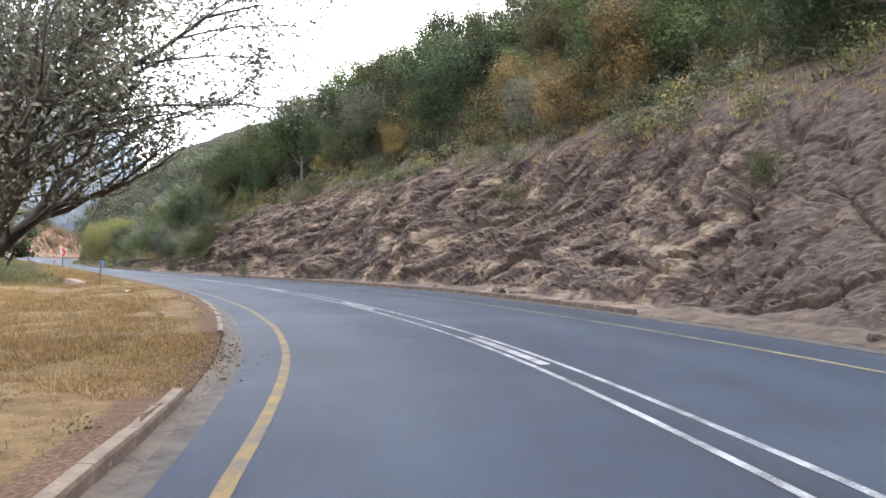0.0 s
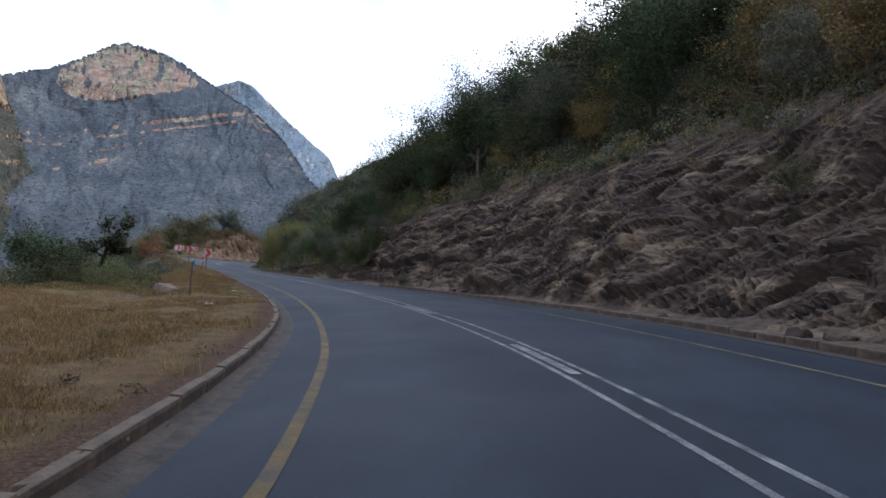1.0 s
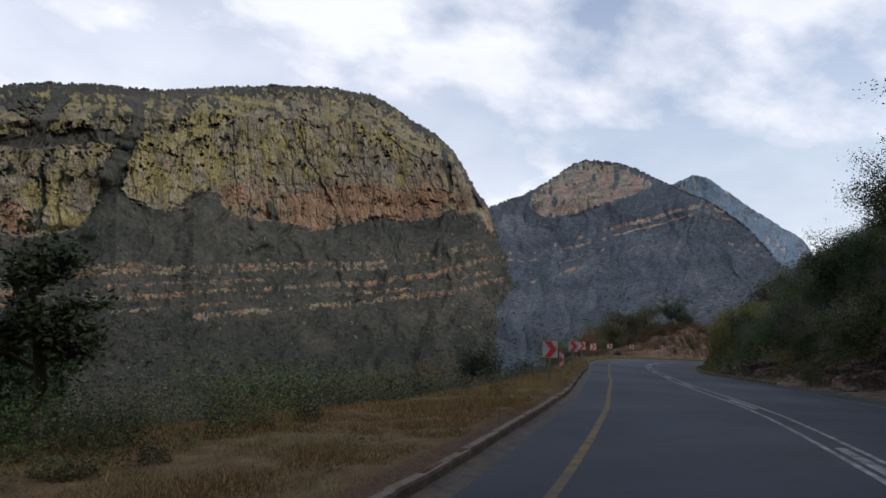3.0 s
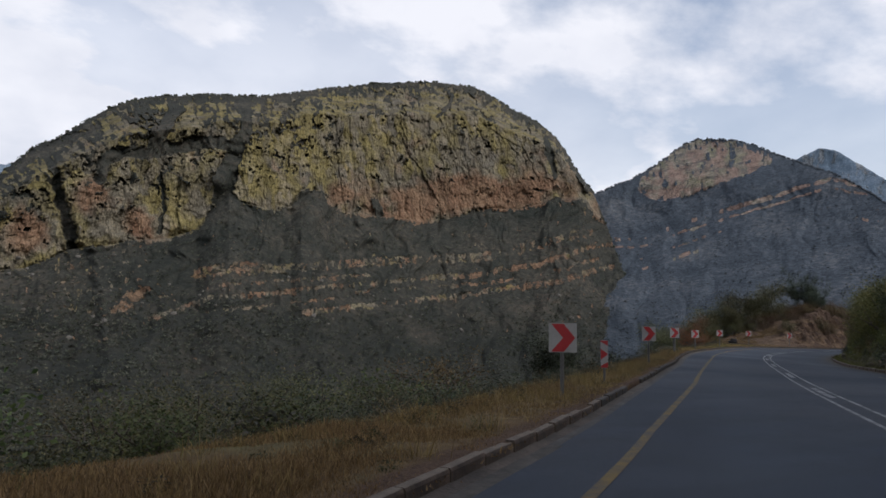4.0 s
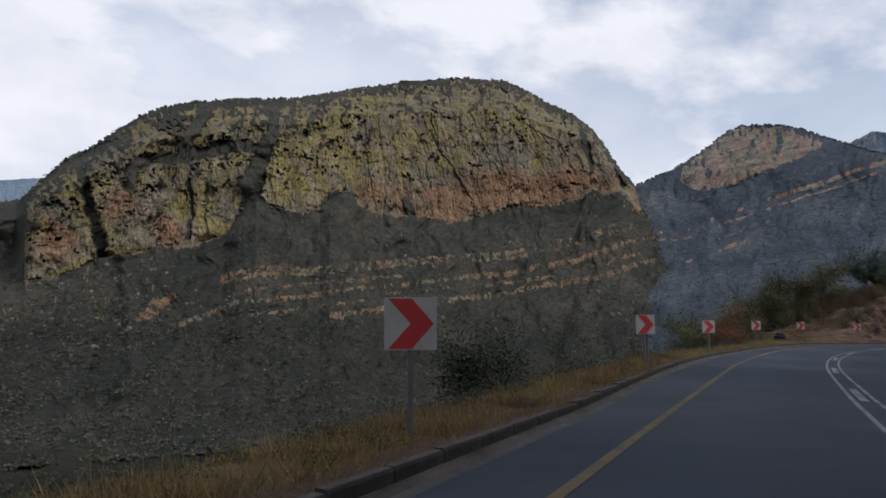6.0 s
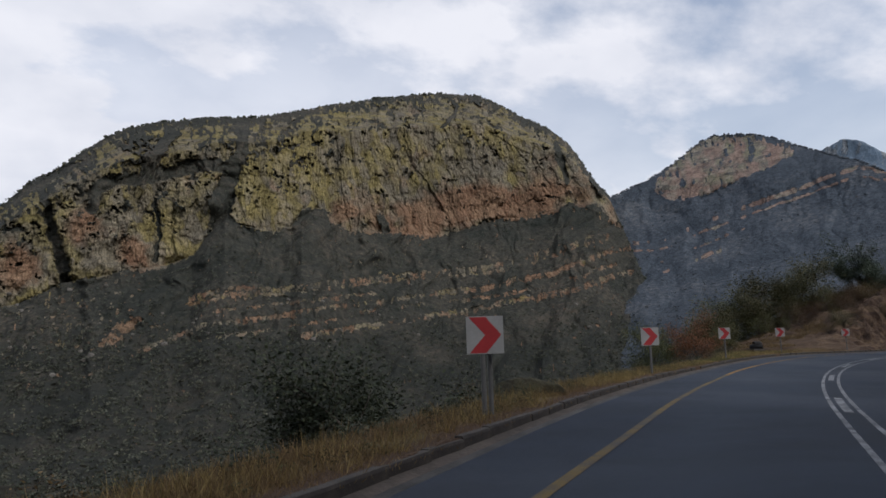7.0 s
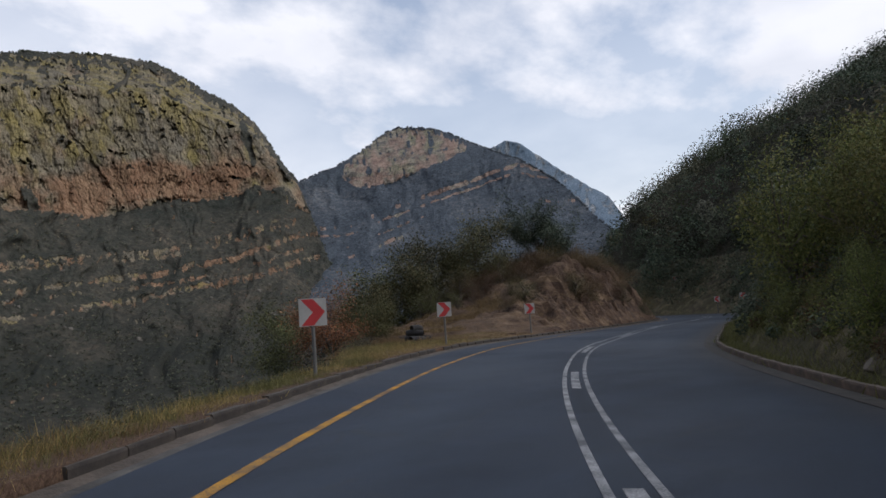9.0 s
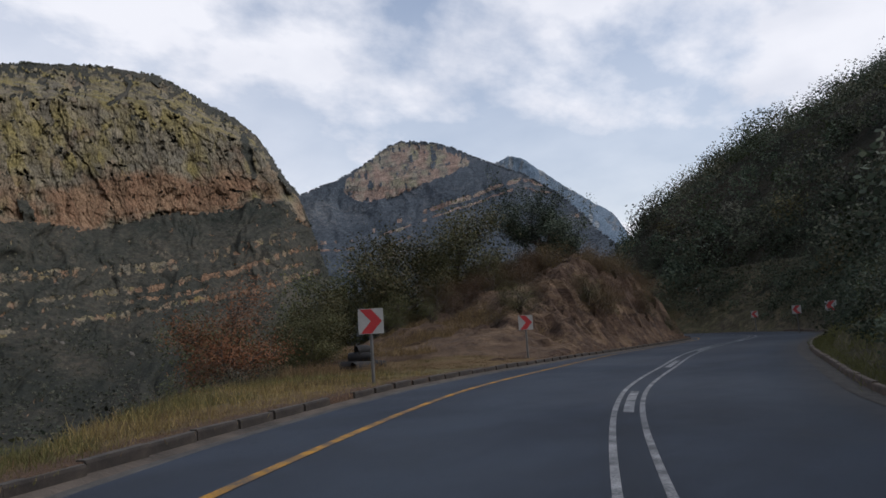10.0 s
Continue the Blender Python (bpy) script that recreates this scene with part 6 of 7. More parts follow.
def build_grass():
    rs = np.random.RandomState(55)
    rows = (("dry_grass", STRAW, "dry straw coloured grass on the wide verge", -3, 58, 95000, 1), ("dry_grass", STRAW, "dry straw coloured grass along the kerb", 56, 92, 9000, 2), ("dry_grass", BROWN_STRAW, "dry brown grass along the kerb", 88, 160, 16000, 5),
            ("green_grass", GREEN_STRAW, "green grass among the straw on the wide verge", -3, 58, 12000, 3), ("green_grass", GREEN_STRAW, "green and yellow grass along the kerb", 56, 160, 17000, 4))
    for name, mat, lab, u0, u1, n, seed in rows:
        dry = name == "dry_grass"
        u = rs.uniform(u0, u1, n)
        w = np.minimum(verge_width(u) + 0.7, 12)
        o = kerb(u) - 0.20 - w * rs.uniform(0, 1, n)
        x, y = at_road(u, o)
        # straw and green grow in patches of their own, with bare soil between
        thick = fbm(x / 1.7, y / 1.7, octaves=4, seed=18) + (0.72 if dry else 0.10) + 0.5 * fbm(x / 5.0, y / 5.0, octaves=2, seed=19) * (1 if dry else -1)
        near = smooth(0.0, 0.9, kerb(u) - o - 0.15)
        ok = (knoll(x, y) < 1.0 + 2.0 * rs.uniform(-1, 1, n) ** 3) & (thick > 0.12 * rs.uniform(-1, 1, n) + 0.25 * (1 - near))
        ok &= rs.uniform(0, 1, n) < (np.interp(u, [108, 116, 135, 150], [1.0, 0.4, 0.4, 1.0]) if dry else np.interp(u, [0, 70, 106, 114, 150, 160], [0.9, 0.6, 0.7, 1.0, 1.0, 0.4]))
        x, y, u, o, th = x[ok], y[ok], u[ok], o[ok], thick[ok]
        tall = np.interp(u, [0, 40, 60], [0.65, 0.75, 1.0]) * np.clip(0.35 + (kerb(u) - o) * 0.35, 0.35, 1.0)
        hh = (0.05 + 0.13 * np.clip(th * 1.1, 0, 1)) * tall * rs.uniform(0.6, 1.35, len(x))
        grass(name, x, y, verge_top(x, y, u, o), hh, mat, lab, seed, 9 if u0 < 50 else 13, 0.12, 0.014 if u0 < 50 else 0.009)
    # thick yellow green grass where the verge narrows
    for mat, n, lab, seed in ((GREEN_STRAW, 3600, "thick yellow green grass behind the kerb", 31), (STRAW, 4200, "thick dry grass behind the kerb", 32), (BROWN_STRAW, 4200, "thick brown grass behind the kerb", 33)):
        u = rs.uniform(106 if mat is GREEN_STRAW else 62, 142 if mat is not BROWN_STRAW else 118, n)
        o = kerb(u) - 0.22 - (verge_width(u) + 0.8) * rs.uniform(0, 1, n) ** 1.1
        x, y = at_road(u, o)
        ok = (fbm(x / 2.4, y / 2.4, octaves=3, seed=27) * (1 if mat is STRAW else -1) > -0.15) & (knoll(x, y) < 0.8)
        x, y, u, o = x[ok], y[ok], u[ok], o[ok]
        grass("thick_grass", x, y, verge_top(x, y, u, o) - 0.02, rs.uniform(0.14, 0.38, len(x)) * np.clip(0.4 + (kerb(u) - o) * 0.5, 0.4, 1.0), mat, lab, seed, 16, 0.11, 0.007)
    u = rs.uniform(4, 118, 420)
    o = kerb(u) - 0.35 - np.minimum(verge_width(u), 9) * rs.uniform(0, 1, 420)
    x, y = at_road(u, o)
    grass("grass_clump", x, y, verge_top(x, y, u, o) - 0.02, rs.uniform(0.16, 0.42, 420), STRAW, "taller clumps of pale dry grass on the verge", 9, 60, 0.13, 0.007)
    u = rs.uniform(4, 118, 260)
    o = kerb(u) - 0.45 - np.minimum(verge_width(u), 9) * rs.uniform(0, 1, 260)
    x, y = at_road(u, o)
    r = rs.uniform(0.10, 0.26, 260)
    leafy("weeds", np.stack([x, y, verge_top(x, y, u, o) + r * 0.4], 1), r, 150, 0.04, LEAF_SHRUB, "low dull green weeds among the straw", 0.8, 220, "weeds", 0.4)
    # straw on the flank of the knoll
    x, y = rs.uniform(-101, -80, 16000), rs.uniform(124, 150, 16000)
    u, o = to_road(x, y)
    k = knoll(x, y)
    ok = (k > 0.3) & (o < kerb(u) - 1.2) & (fbm(x / 1.6, y / 1.6, octaves=3, seed=20) > -0.02 + 0.5 * smooth(2.2, 4.2, k) + 0.5 * smooth(-88, -84, x))
    grass("knoll_grass", x[ok], y[ok], terrain(x[ok], y[ok], u[ok], o[ok]) + 0.38, rs.uniform(0.2, 0.5, ok.sum()), BROWN_STRAW, "brown dry grass on the flank of the knoll", 7, 8, 0.16, 0.014)
    # hummocks of tall straw between the scrub and the logs
    x, y = rs.normal(-85.6, 1.3, 1500), rs.normal(116.6, 1.7, 1500)
    u, o = to_road(x, y)
    ok = o < kerb(u) - 3.0
    bump = np.clip(0.45 + fbm(x / 1.3, y / 1.3, octaves=2, seed=29), 0.1, 1.0)
    grass("tall_straw", x[ok], y[ok], verge_top(x, y, u, o)[ok] - 0.03, (0.75 * bump * rs.uniform(0.6, 1.2, 1500))[ok], BROWN_STRAW, "tall tufts of brown straw at the end of the verge", 12, 18, 0.2, 0.009)
    # tall seeding grass where the verge falls away
    u = rs.uniform(42, 175, 3000)
    o = kerb(u) - verge_width(u) - rs.uniform(-0.5, 1.6, len(u))
    x, y = at_road(u, o)
    grass("tall_grass", x, y, terrain(x, y, u, o), rs.uniform(0.15, 0.42, len(u)), GREEN_STRAW, "tall seeding grass at the edge of the slope", 8, 7, 0.14, 0.009)
    # bank below the trees on the other side
    u = rs.uniform(84, 182, 9000)
    o = right_edge(u) + 0.65 + rs.uniform(0, 2.6, len(u))
    x, y = at_road(u, o)
    grass("bank_grass", x, y, terrain(x, y, u, o) + 0.02, rs.uniform(0.12, 0.4, len(u)), GREEN_STRAW, "rough green grass on the bank", 6, 8, 0.14, 0.010)
    # tufts on the brow of the cut
    u = rs.uniform(-10, 92, 1800)
    o = toe(u) + cut_height(u) / 1.25 + rs.uniform(-1.0, 3.0, len(u))
    x, y = at_road(u, o)
    grass("brow_grass", x, y, terrain(x, y, u, o) + 0.15, rs.uniform(0.2, 0.55, len(u)), STRAW, "dry grass along the brow of the rock cut", 5)


# ---- single trees and shrubs by the road ----
def stand(thing, x, y, turn=0.0, scale=1.0, sink=0.08):
    thing.matrix_basis = Matrix.Translation((x, y, ground_z(x, y) - sink)) @ Matrix.Rotation(radians(turn), 4, "Z") @ Matrix.Diagonal((scale, scale, scale, 1))
    return thing


def clear_of_road(x, y):
    u, o = to_road(np.array([x]), np.array([y]))
    return o[0] < kerb(u[0]) - 1.0


def build_single_trees():
    stand(tree("roadside_tree", 7, 7.0, 5.0, 46000, 0.095, LEAF_GREY, "large spreading thorn tree with fine leaves on the verge", levels=3, lean=(0.24, 0.06), trunk_r=0.24, first=0.22, kids=(11, 8, 6), slim=0.42, loose=0.055, droop=0.35, up=0.6, fan=0.75), -9.0, 11.0)
    bush = tree("bush", 21, 2.5, 1.4, 12000, 0.105, LEAF_DARK, "dense dark green bush beside the dry verge", "bush", first=0.05, kids=(12, 7), slim=0.55, loose=0.26)
    stand(bush, -25.3, 33.6, 0, 1.12)
    copy_thing(bush, Matrix.Translation((-15.6, 17.4, ground_z(-15.6, 17.4) - 0.1)) @ Matrix.Rotation(1, 4, "Z"))
    stand(tree("shrub", 23, 4.6, 0.75, 3600, 0.12, LEAF_DARK, "thin upright dark shrub beside the bush", "shrub", first=0.45, kids=(9, 5), lean=(0.12, -0.1), slim=0.5, loose=0.24), -23.8, 34.5, 0, (2.9 - ground_z(-23.8, 34.5)) / 3.2)
    low = tree("shrub", 25, 1.5, 1.2, 3000, 0.095, LEAF_GREEN, "low spreading green shrub at the verge", "shrub", first=0.05, kids=(10, 6), slim=0.55, loose=0.45)
    stand(low, -27.5, 38.5)
    for x, y, s in ((-28.8, 41.0, 1.0), (-30.5, 43.5, 0.8), (-22.6, 33.9, 0.6), (-34.5, 47.0, 0.9), (-36.5, 50.0, 1.0), (-39.0, 53.0, 0.9)):
        copy_thing(low, Matrix.Translation((x, y, ground_z(x, y) - 0.1)) @ Matrix.Rotation(x, 4, "Z") @ Matrix.Diagonal((s, s, s, 1)))
    stand(tree("tree", 27, 4.6, 1.45, 42000, 0.068, LEAF_ROUND, "round dark green tree below the verge", first=0.30, kids=(13, 8), slim=0.55, loose=0.21), -67.1, 78.6, 0, (2.3 - ground_z(-67.1, 78.6)) / 4.4)
    stand(tree("shrub", 29, 2.6, 1.3, 3000, 0.07, LEAF_AUTUMN, "dry rusty brown shrub below the verge", "shrub", first=0.1, kids=(10, 6), loose=0.25), -44.2, 55.3, 0, (0.9 - ground_z(-44.2, 55.3)) / 2.5)
    stand(tree("shrub", 31, 3.0, 1.8, 9000, 0.095, LEAF_REDDISH, "rust coloured bush at the end of the verge", "bush", first=0.08, kids=(13, 8), loose=0.26), -89.0, 116.8, 0, 1.3)
    edge = tree("shrub", 45, 2.4, 1.25, 5200, 0.055, LEAF_SHRUB, "olive green shrub on the slope below the road", "shrub", first=0.05, kids=(12, 8), slim=0.5, loose=0.30, twigs=False)
    spots = [(-34.3, 46.0, 0.4), (-37.0, 47.8, 0.3), (-40.0, 46.0, 0.2), (-35.8, 49.6, 0.1), (-38.8, 50.8, 0.0), (-42.0, 51.5, 0.0), (-41.5, 48.7, 0.1), (-33.2, 44.2, 0.4), (-36.5, 44.5, 0.4), (-32.0, 42.6, 0.4), (-44.5, 49.5, 0.0), (-40.5, 53.5, -0.3),
             (-46.5, 58.5, -0.8), (-49.0, 62.0, -0.8), (-52.5, 65.0, -0.8), (-58.5, 72.0, -0.9)]
    for i, (x, y, top) in enumerate(spots):
        k = min(1.25, max(0.5, (top - ground_z(x, y)) / 2.2))
        m = Matrix.Translation((x, y, ground_z(x, y) - 0.1)) @ Matrix.Rotation(x * 5, 4, "Z") @ Matrix.Diagonal((k * 1.1, k * 1.1, k, 1))
        if i == 0:
            edge.matrix_basis = m
        else:
            copy_thing(edge, m)
    dead = tree("dead_shrub", 33, 2.0, 1.1, 60, 0.06, LEAF_GREY, "bare grey twiggy shrub below the verge", "shrub", levels=3, first=0.05, kids=(9, 6, 4), trunk_r=0.03)
    stand(dead, -85.0, 112.6)
    for x, y in ((-64.5, 84.5), (-75.0, 97.0), (-66.5, 88.2), (-62.6, 84.3), (-68.9, 92.6), (-72.0, 96.2), (-78.5, 104.8), (-83.6, 110.2), (-58.3, 79.6)):
        copy_thing(dead, Matrix.Translation((x, y, ground_z(x, y) - 0.1)) @ Matrix.Rotation(y, 4, "Z"))
    for x, y, s in ((1.6, 36.0, 0.55), (8.2, 20.8, 0.5), (-18.5, 55.5, 0.4), (-30.0, 68.5, 0.5)):
        copy_thing(low, Matrix.Translation((x, y, ground_z(x, y) + 0.1)) @ Matrix.Rotation(x, 4, "Z") @ Matrix.Diagonal((s, s, s * 1.3, 1)))
    # trees on and beside the knoll
    stand(tree("tree", 35, 5.6, 2.9, 22000, 0.15, LEAF_WOODS, "spreading thorn tree on top of the knoll", levels=3, first=0.15, kids=(9, 6, 4), slim=0.5, loose=0.16, up=0.6, trunk_r=0.16), -90.3, 142.6, 0, 1.05)
    k = tree("tree", 37, 4.8, 2.2, 13000, 0.115, LEAF_SHRUB, "leafy olive green tree behind the verge", first=0.1, kids=(13, 8), slim=0.55, loose=0.24, twigs=False)
    stand(k, -97.5, 127.0, 0, 1.2)
    for x, y, s in ((-101.0, 131.5, 1.4), (-96.0, 132.5, 1.3), (-94.5, 136.5, 1.3), (-104.0, 126.0, 1.3), (-100.5, 139.0, 1.5), (-92.5, 122.8, 0.6), (-107.0, 133.0, 1.5)):
        copy_thing(k, Matrix.Translation((x, y, ground_z(x, y) - 0.1)) @ Matrix.Rotation(x * 3, 4, "Z") @ Matrix.Diagonal((s, s, s, 1)))
    scrubby = tree("shrub", 39, 2.0, 1.5, 2600, 0.075, LEAF_AUTUMN, "dry brown shrub on the knoll", "shrub", levels=3, first=0.05, kids=(9, 6, 4), loose=0.25, trunk_r=0.04)
    stand(scrubby, -88.0, 144.5)
    for x, y, s in ((-87.0, 147.5, 0.9), (-89.5, 148.0, 1.1), (-86.8, 141.5, 0.6), (-90.5, 137.5, 0.7), (-92.0, 150.5, 1.2), (-88.8, 151.0, 0.9), (-91.0, 145.8, 1.2), (-93.5, 146.5, 1.3), (-88.6, 139.0, 0.8), (-85.6, 149.5, 0.6), (-89.2, 146.0, 0.8), (-93.0, 140.0, 1.0), (-95.5, 144.0, 1.3), (-86.2, 145.5, 0.7), (-87.5, 149.5, 1.0), (-90.2, 150.0, 1.2), (-88.2, 142.5, 0.7), (-91.5, 148.5, 1.4), (-86.0, 151.5, 0.8), (-89.8, 144.6, 1.1), (-92.2, 143.0, 1.2), (-87.0, 152.8, 0.9), (-90.0, 153.0, 1.3)):
        if not clear_of_road(x, y):
            continue
        copy_thing(scrubby, Matrix.Translation((x, y, ground_z(x, y) - 0.1)) @ Matrix.Rotation(y * 2, 4, "Z") @ Matrix.Diagonal((s, s, s, 1)))
    for i, (x, y, k) in enumerate(((-88.0, 153.5, 1.0), (-86.0, 155.5, 0.9), (-90.0, 151.5, 1.1), (-87.6, 149.4, 0.7), (-91.5, 146.5, 1.0), (-88.8, 146.5, 0.7), (-93.5, 150.0, 1.2), (-85.2, 153.0, 0.6), (-86.4, 147.3, 0.5), (-94.2, 138.6, 1.1), (-87.7, 144.7, 0.8), (-88.9, 148.5, 0.9), (-86.2, 151.0, 0.8), (-90.0, 152.3, 1.1), (-92.7, 147.3, 1.0), (-90.5, 147.0, 1.0), (-91.8, 152.5, 1.2), (-93.0, 154.5, 1.2), (-90.0, 149.5, 0.9), (-94.5, 142.0, 1.1), (-91.0, 155.0, 1.0), (-89.5, 144.0, 0.8))):
        if not clear_of_road(x, y):
            continue
        copy_thing(edge, Matrix.Translation((x, y, ground_z(x, y) - 0.05)) @ Matrix.Rotation(i * 2.1, 4, "Z") @ Matrix.Diagonal((k, k, k, 1)))
    # brown twigs and low green bushes cover the knoll, thinner over its rock face
    rnd = random.Random(21)
    placed = 0
    for _ in range(4000):
        x, y = rnd.uniform(-100, -80), rnd.uniform(128, 152)
        kx, ky = np.array([x]), np.array([y])
        h = float(knoll(kx, ky)[0])
        u, o = to_road(kx, ky)
        gap = float(kerb(u[0]) - o[0])
        if h < 0.8 or gap < 1.6 or rnd.random() > 0.15 + 0.85 * min(1.0, max(0.0, (h - 0.9) / 2.4)) or (gap < 5 and rnd.random() < 0.5):
            continue
        s = rnd.uniform(0.45, 0.95)
        copy_thing(scrubby if rnd.random() < 0.72 else edge, Matrix.Translation((x, y, ground_z(x, y) + 0.30)) @ Matrix.Rotation(rnd.uniform(0, 6.28), 4, "Z") @ Matrix.Diagonal((s, s, s * rnd.uniform(0.9, 1.3), 1)))
        placed += 1
        if placed > 130:
            break
    # shrubs over the right kerb
    over = tree("bush", 41, 3.2, 1.8, 7500, 0.095, LEAF_OVER, "tall leafy green bush over the kerb", "bush", group="bushes on the bank", first=0.05, kids=(14, 8), slim=0.5, loose=0.27, twigs=False)
    rnd = random.Random(8)
    spots = [(at_road(u, float(right_edge(u)) + rnd.uniform(5.0, 7.5)), rnd.uniform(0.8, 1.3) * (0.5 if u > 139 else 0.8)) for u in np.arange(114, 152, 2.4)]
    spots += [(at_road(u, float(right_edge(u)) + rnd.uniform(2.0, 4.0)), rnd.uniform(0.25, 0.42)) for u in np.arange(92, 160, 2.6) if not 139 < u < 153]
    spots += [(at_road(u, float(right_edge(u)) + rnd.uniform(2.8, 4.6)), rnd.uniform(0.7, 1.15)) for u in np.arange(104, 138, 1.6)]
    for i, ((x, y), s) in enumerate(spots):
        m = Matrix.Translation((float(x), float(y), ground_z(x, y) - 0.1)) @ Matrix.Rotation(rnd.uniform(0, 6), 4, "Z") @ Matrix.Diagonal((s, s, s * 1.1, 1))
        if i == 0:
            over.matrix_basis = m
        else:
            copy_thing(over, m)


# ---- stones and litter ----
def stone_mesh(seed, sx, sy, sz, mat):
    bm = bmesh.new()
    bmesh.ops.create_icosphere(bm, subdivisions=3, radius=1)
    v = np.array([p.co for p in bm.verts])
    n = fbm(v[:, 0] * 1.3 + seed * 7, v[:, 1] * 1.3, v[:, 2] * 1.3, 3, seed)
    v = v * (1 + 0.35 * n)[:, None]
    # flat broken sides
    rs = np.random.RandomState(seed)
    for _ in range(7):
        d = rs.normal(size=3)
        d /= np.linalg.norm(d)
        h = v @ d
        v = v - np.maximum(h - rs.uniform(0.5, 0.8), 0)[:, None] * d * 0.9
    for p, q in zip(bm.verts, v):
        p.co = (q[0] * sx, q[1] * sy, q[2] * sz)
    return bm_mesh("stone", bm, mat)


def boulder(seed, size, x, y, label, mat, turn=0.0, sink=0.3):
    ob = tagged(new("boulder", stone_mesh(seed, *size, mat)), label, "rock")
    ob.matrix_basis = pose(x, y, ground_z(x, y) + size[2] * (1 - sink) * 0.8, 0, 0, turn)
    return ob


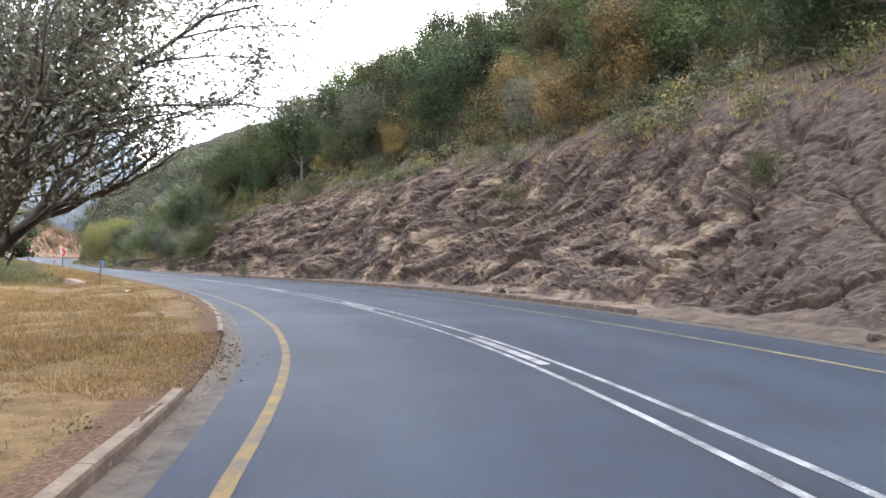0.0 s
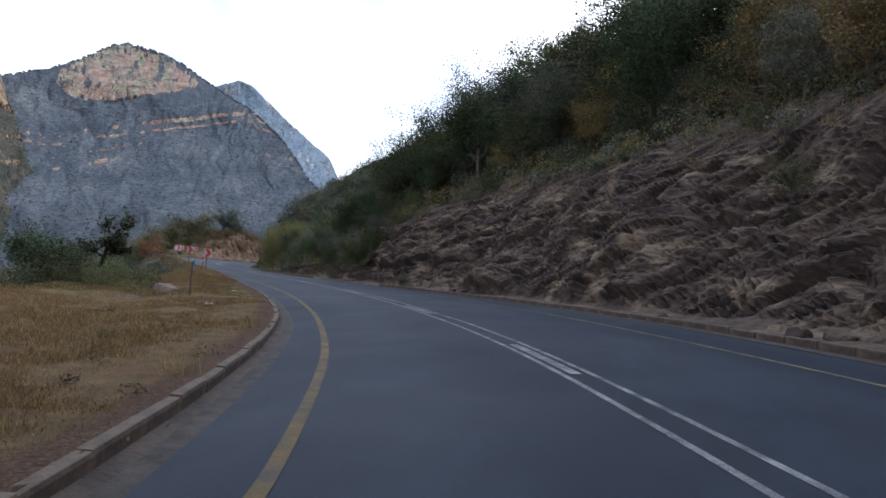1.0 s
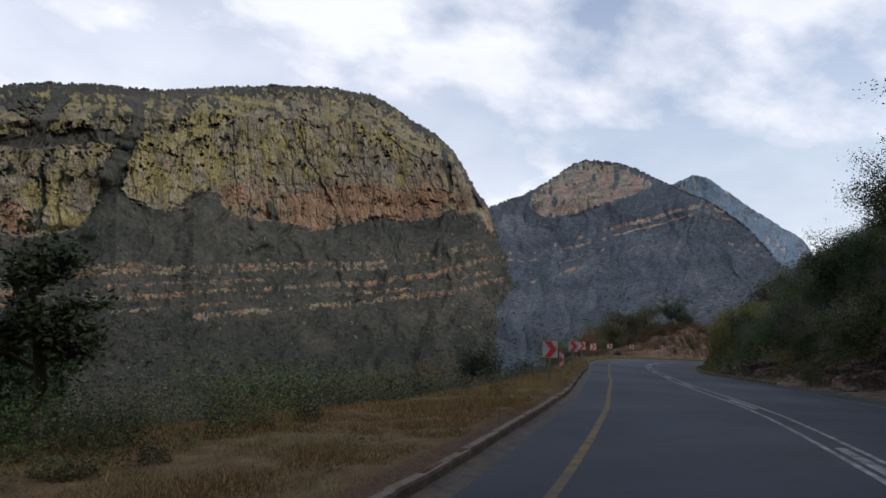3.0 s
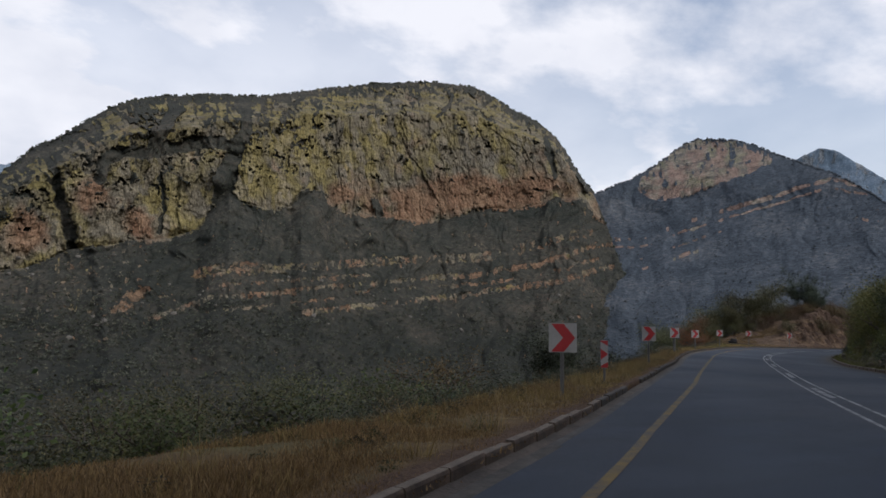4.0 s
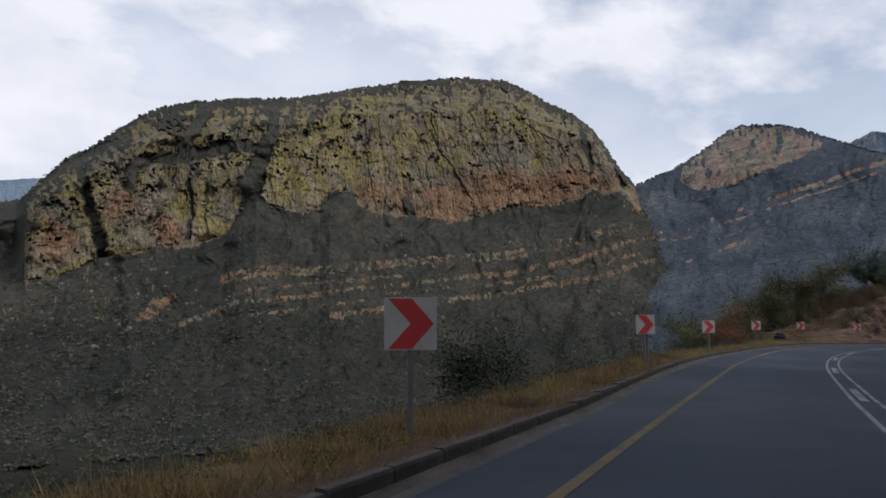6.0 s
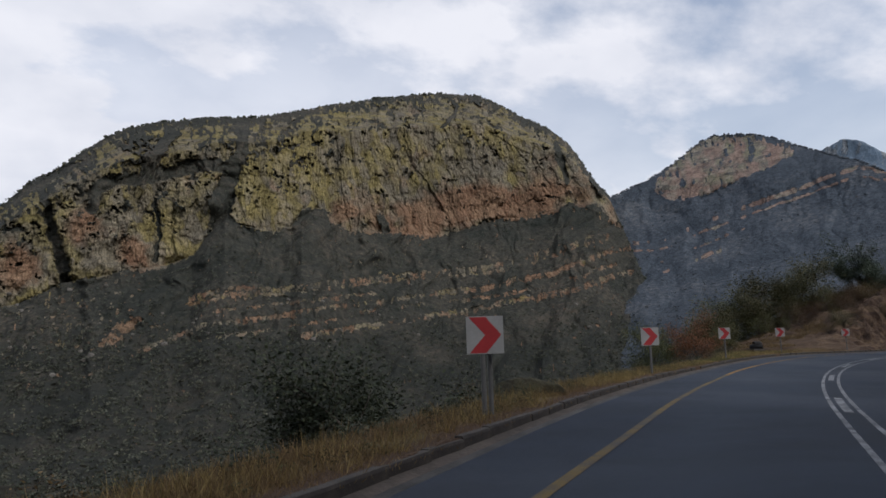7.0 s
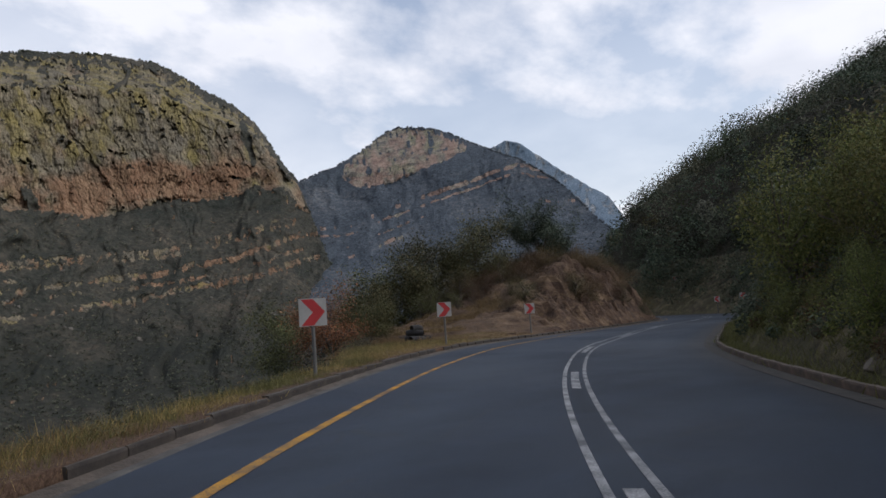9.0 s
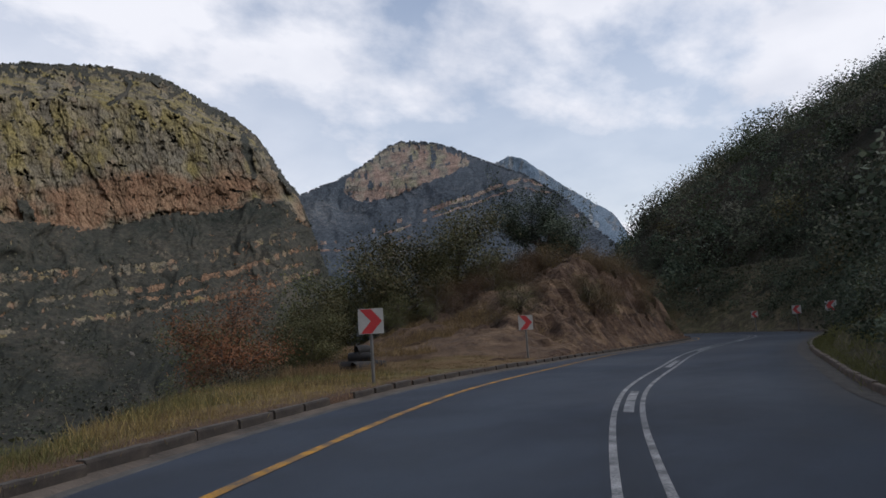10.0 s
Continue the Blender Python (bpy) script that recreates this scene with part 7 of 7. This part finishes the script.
def build_stones():
    boulder(1, (0.58, 0.42, 0.36), -19.0, 33.05, "pinkish weathered boulder in dry grass", PINK_STONE, 20)
    boulder(5, (0.36, 0.26, 0.17), -18.4, 30.4, "pale flat stone in dry grass", PALE_STONE, 60)
    boulder(6, (0.16, 0.12, 0.08), -17.1, 29.8, "small pale stone in dry grass", PALE_STONE, 15)
    boulder(2, (0.85, 0.50, 0.34), -55.5, 78.6, "dark flat broken slab of rock in grass", BANK_ROCK, 50, 0.1)
    boulder(3, (0.34, 0.25, 0.10), -56.3, 79.6, "thin flat stone in grass", BANK_ROCK, 10)
    boulder(4, (0.36, 0.24, 0.12), -61.6, 85.5, "pale flat stone at the edge of the verge", PALE_STONE, 30)
    for i, (u, o, s) in enumerate(((25, -12.5, 0.24), (31.5, -9.3, 0.13), (37, -9.8, 0.16), (43, -9.2, 0.18))):
        x, y = at_road(u, o)
        boulder(10 + i, (s * 1.2, s, s * 0.6), float(x), float(y), "small pale stone on the dry verge", PALE_STONE, 40 * i)
    rnd = random.Random(3)
    for i in range(14):
        u = rnd.uniform(84, 130)
        o = float(right_edge(u)) + rnd.uniform(1.3, 2.4)
        x, y = at_road(u, o)
        s = rnd.uniform(0.16, 0.38)
        if i % 2:
            boulder(30 + i, (s * 1.6, s * 0.9, s * 0.8), float(x), float(y), "pale broken rock on the bank above the kerb", PALE_STONE, rnd.uniform(0, 180))
        else:
            boulder(30 + i, (s * 1.3, s, s * 0.75), float(x), float(y), "rough brown rock on the bank above the kerb", BANK_ROCK, rnd.uniform(0, 180))
    for i in range(22):
        u = rnd.uniform(4, 82)
        o = float(toe(u)) - rnd.uniform(0.2, 0.9)
        x, y = at_road(u, o)
        s = rnd.uniform(0.10, 0.32)
        boulder(60 + i, (s * 1.3, s, s * 0.8), float(x), float(y), "fallen brown rock at the foot of the cut", CUT_ROCK, rnd.uniform(0, 180))
    for i in range(16):
        u, out = 150 + i * 1.05, rnd.uniform(1.1, 3.4)
        x, y = at_road(u, float(kerb(u)) - out)
        s = rnd.uniform(0.3, 0.6)
        boulder(90 + i, (s * 1.7, s * 0.7, s * 0.6), float(x), float(y), "leaning slab of brown rock on the knoll", KNOLL_EARTH, rnd.uniform(20, 70), 0.55)
    # charred logs by the verge
    pile = tagged(new("log_pile"), "heap of black charred logs behind the verge", "logs")
    for i, (dx, dy, dz, yaw, ln) in enumerate(((0, 0, 0.16, 30, 1.1), (0.3, 0.25, 0.16, 42, 1.0), (0.12, 0.1, 0.42, 15, 0.8), (0.5, -0.15, 0.14, 75, 0.7), (-0.35, 0.2, 0.14, -20, 0.6), (0.2, 0.15, 0.62, 60, 0.45))):
        v, f = tube([(-ln / 2, 0, 0), (-ln / 6, 0.04, 0.02), (ln / 6, -0.03, 0.03), (ln / 2, 0.05, 0)], [0.17, 0.16, 0.15, 0.12], 9)
        lg = part("log", raw_mesh("log", v, f, CHAR, True), pile)
        lg.matrix_basis = pose(dx, dy, dz, 0, 0, yaw)
    pile.matrix_basis = pose(-86.9, 121.0, ground_z(-86.9, 121.0) + 0.1) @ Matrix.Diagonal((1.35, 1.35, 1.35, 1))


CHAR = plain("charred_wood", (0.018, 0.017, 0.017), 0.9, spot=0.3, scale=6, bump=0.02)
GREEN_PLASTIC = plain("green_plastic", (0.02, 0.12, 0.045), 0.3, scale=4)
WHITE_PLASTIC = plain("white_plastic", (0.62, 0.63, 0.62), 0.5, scale=4)


def build_litter():
    me = stone_mesh(79, 0.20, 0.13, 0.05, GREEN_PLASTIC)
    me.name = "bag"
    bag = tagged(new("plastic_bag", me), "crumpled green plastic bag lying in dry grass", "bag")
    bag.matrix_basis = pose(-17.4, 34.7, ground_z(-17.4, 34.7) + 0.16, 0, 0, 35)
    # leaves and grit washed into the gap of the kerb
    rs = np.random.RandomState(5)
    u = rs.normal(11.8, 1.6, 700)
    o = kerb(u) + rs.normal(-0.05, 0.22, 700)
    x, y = at_road(u, o)
    P = np.stack([x, y, road_z(u, o) + 0.035 + 0.03 * rs.rand(700)], 1)
    v, f = leaf_quads(P, 0.04, rs, 0.6)
    tagged(new("fallen_leaves", raw_mesh("fallen_leaves", v, f, LEAF_AUTUMN)), "brown fallen leaves washed against the kerb", "leaves", kind="stuff")
    for i, (x, y, s) in enumerate(((-18.2, 35.0, 0.08), (-14.6, 29.2, 0.14), (-14.2, 32.0, 0.06))):
        me = stone_mesh(80 + i, s, s * 0.8, s * 0.5, WHITE_PLASTIC)
        me.name = "paper"
        ob = tagged(new("crumpled_paper", me), "crumpled white litter on the verge", "litter")
        ob.matrix_basis = pose(x, y, ground_z(x, y) + (0.04 if i == 2 else 0.15), 0, 0, 30 * i)


build_woods()
build_single_trees()
build_grass()
build_stones()
build_litter()
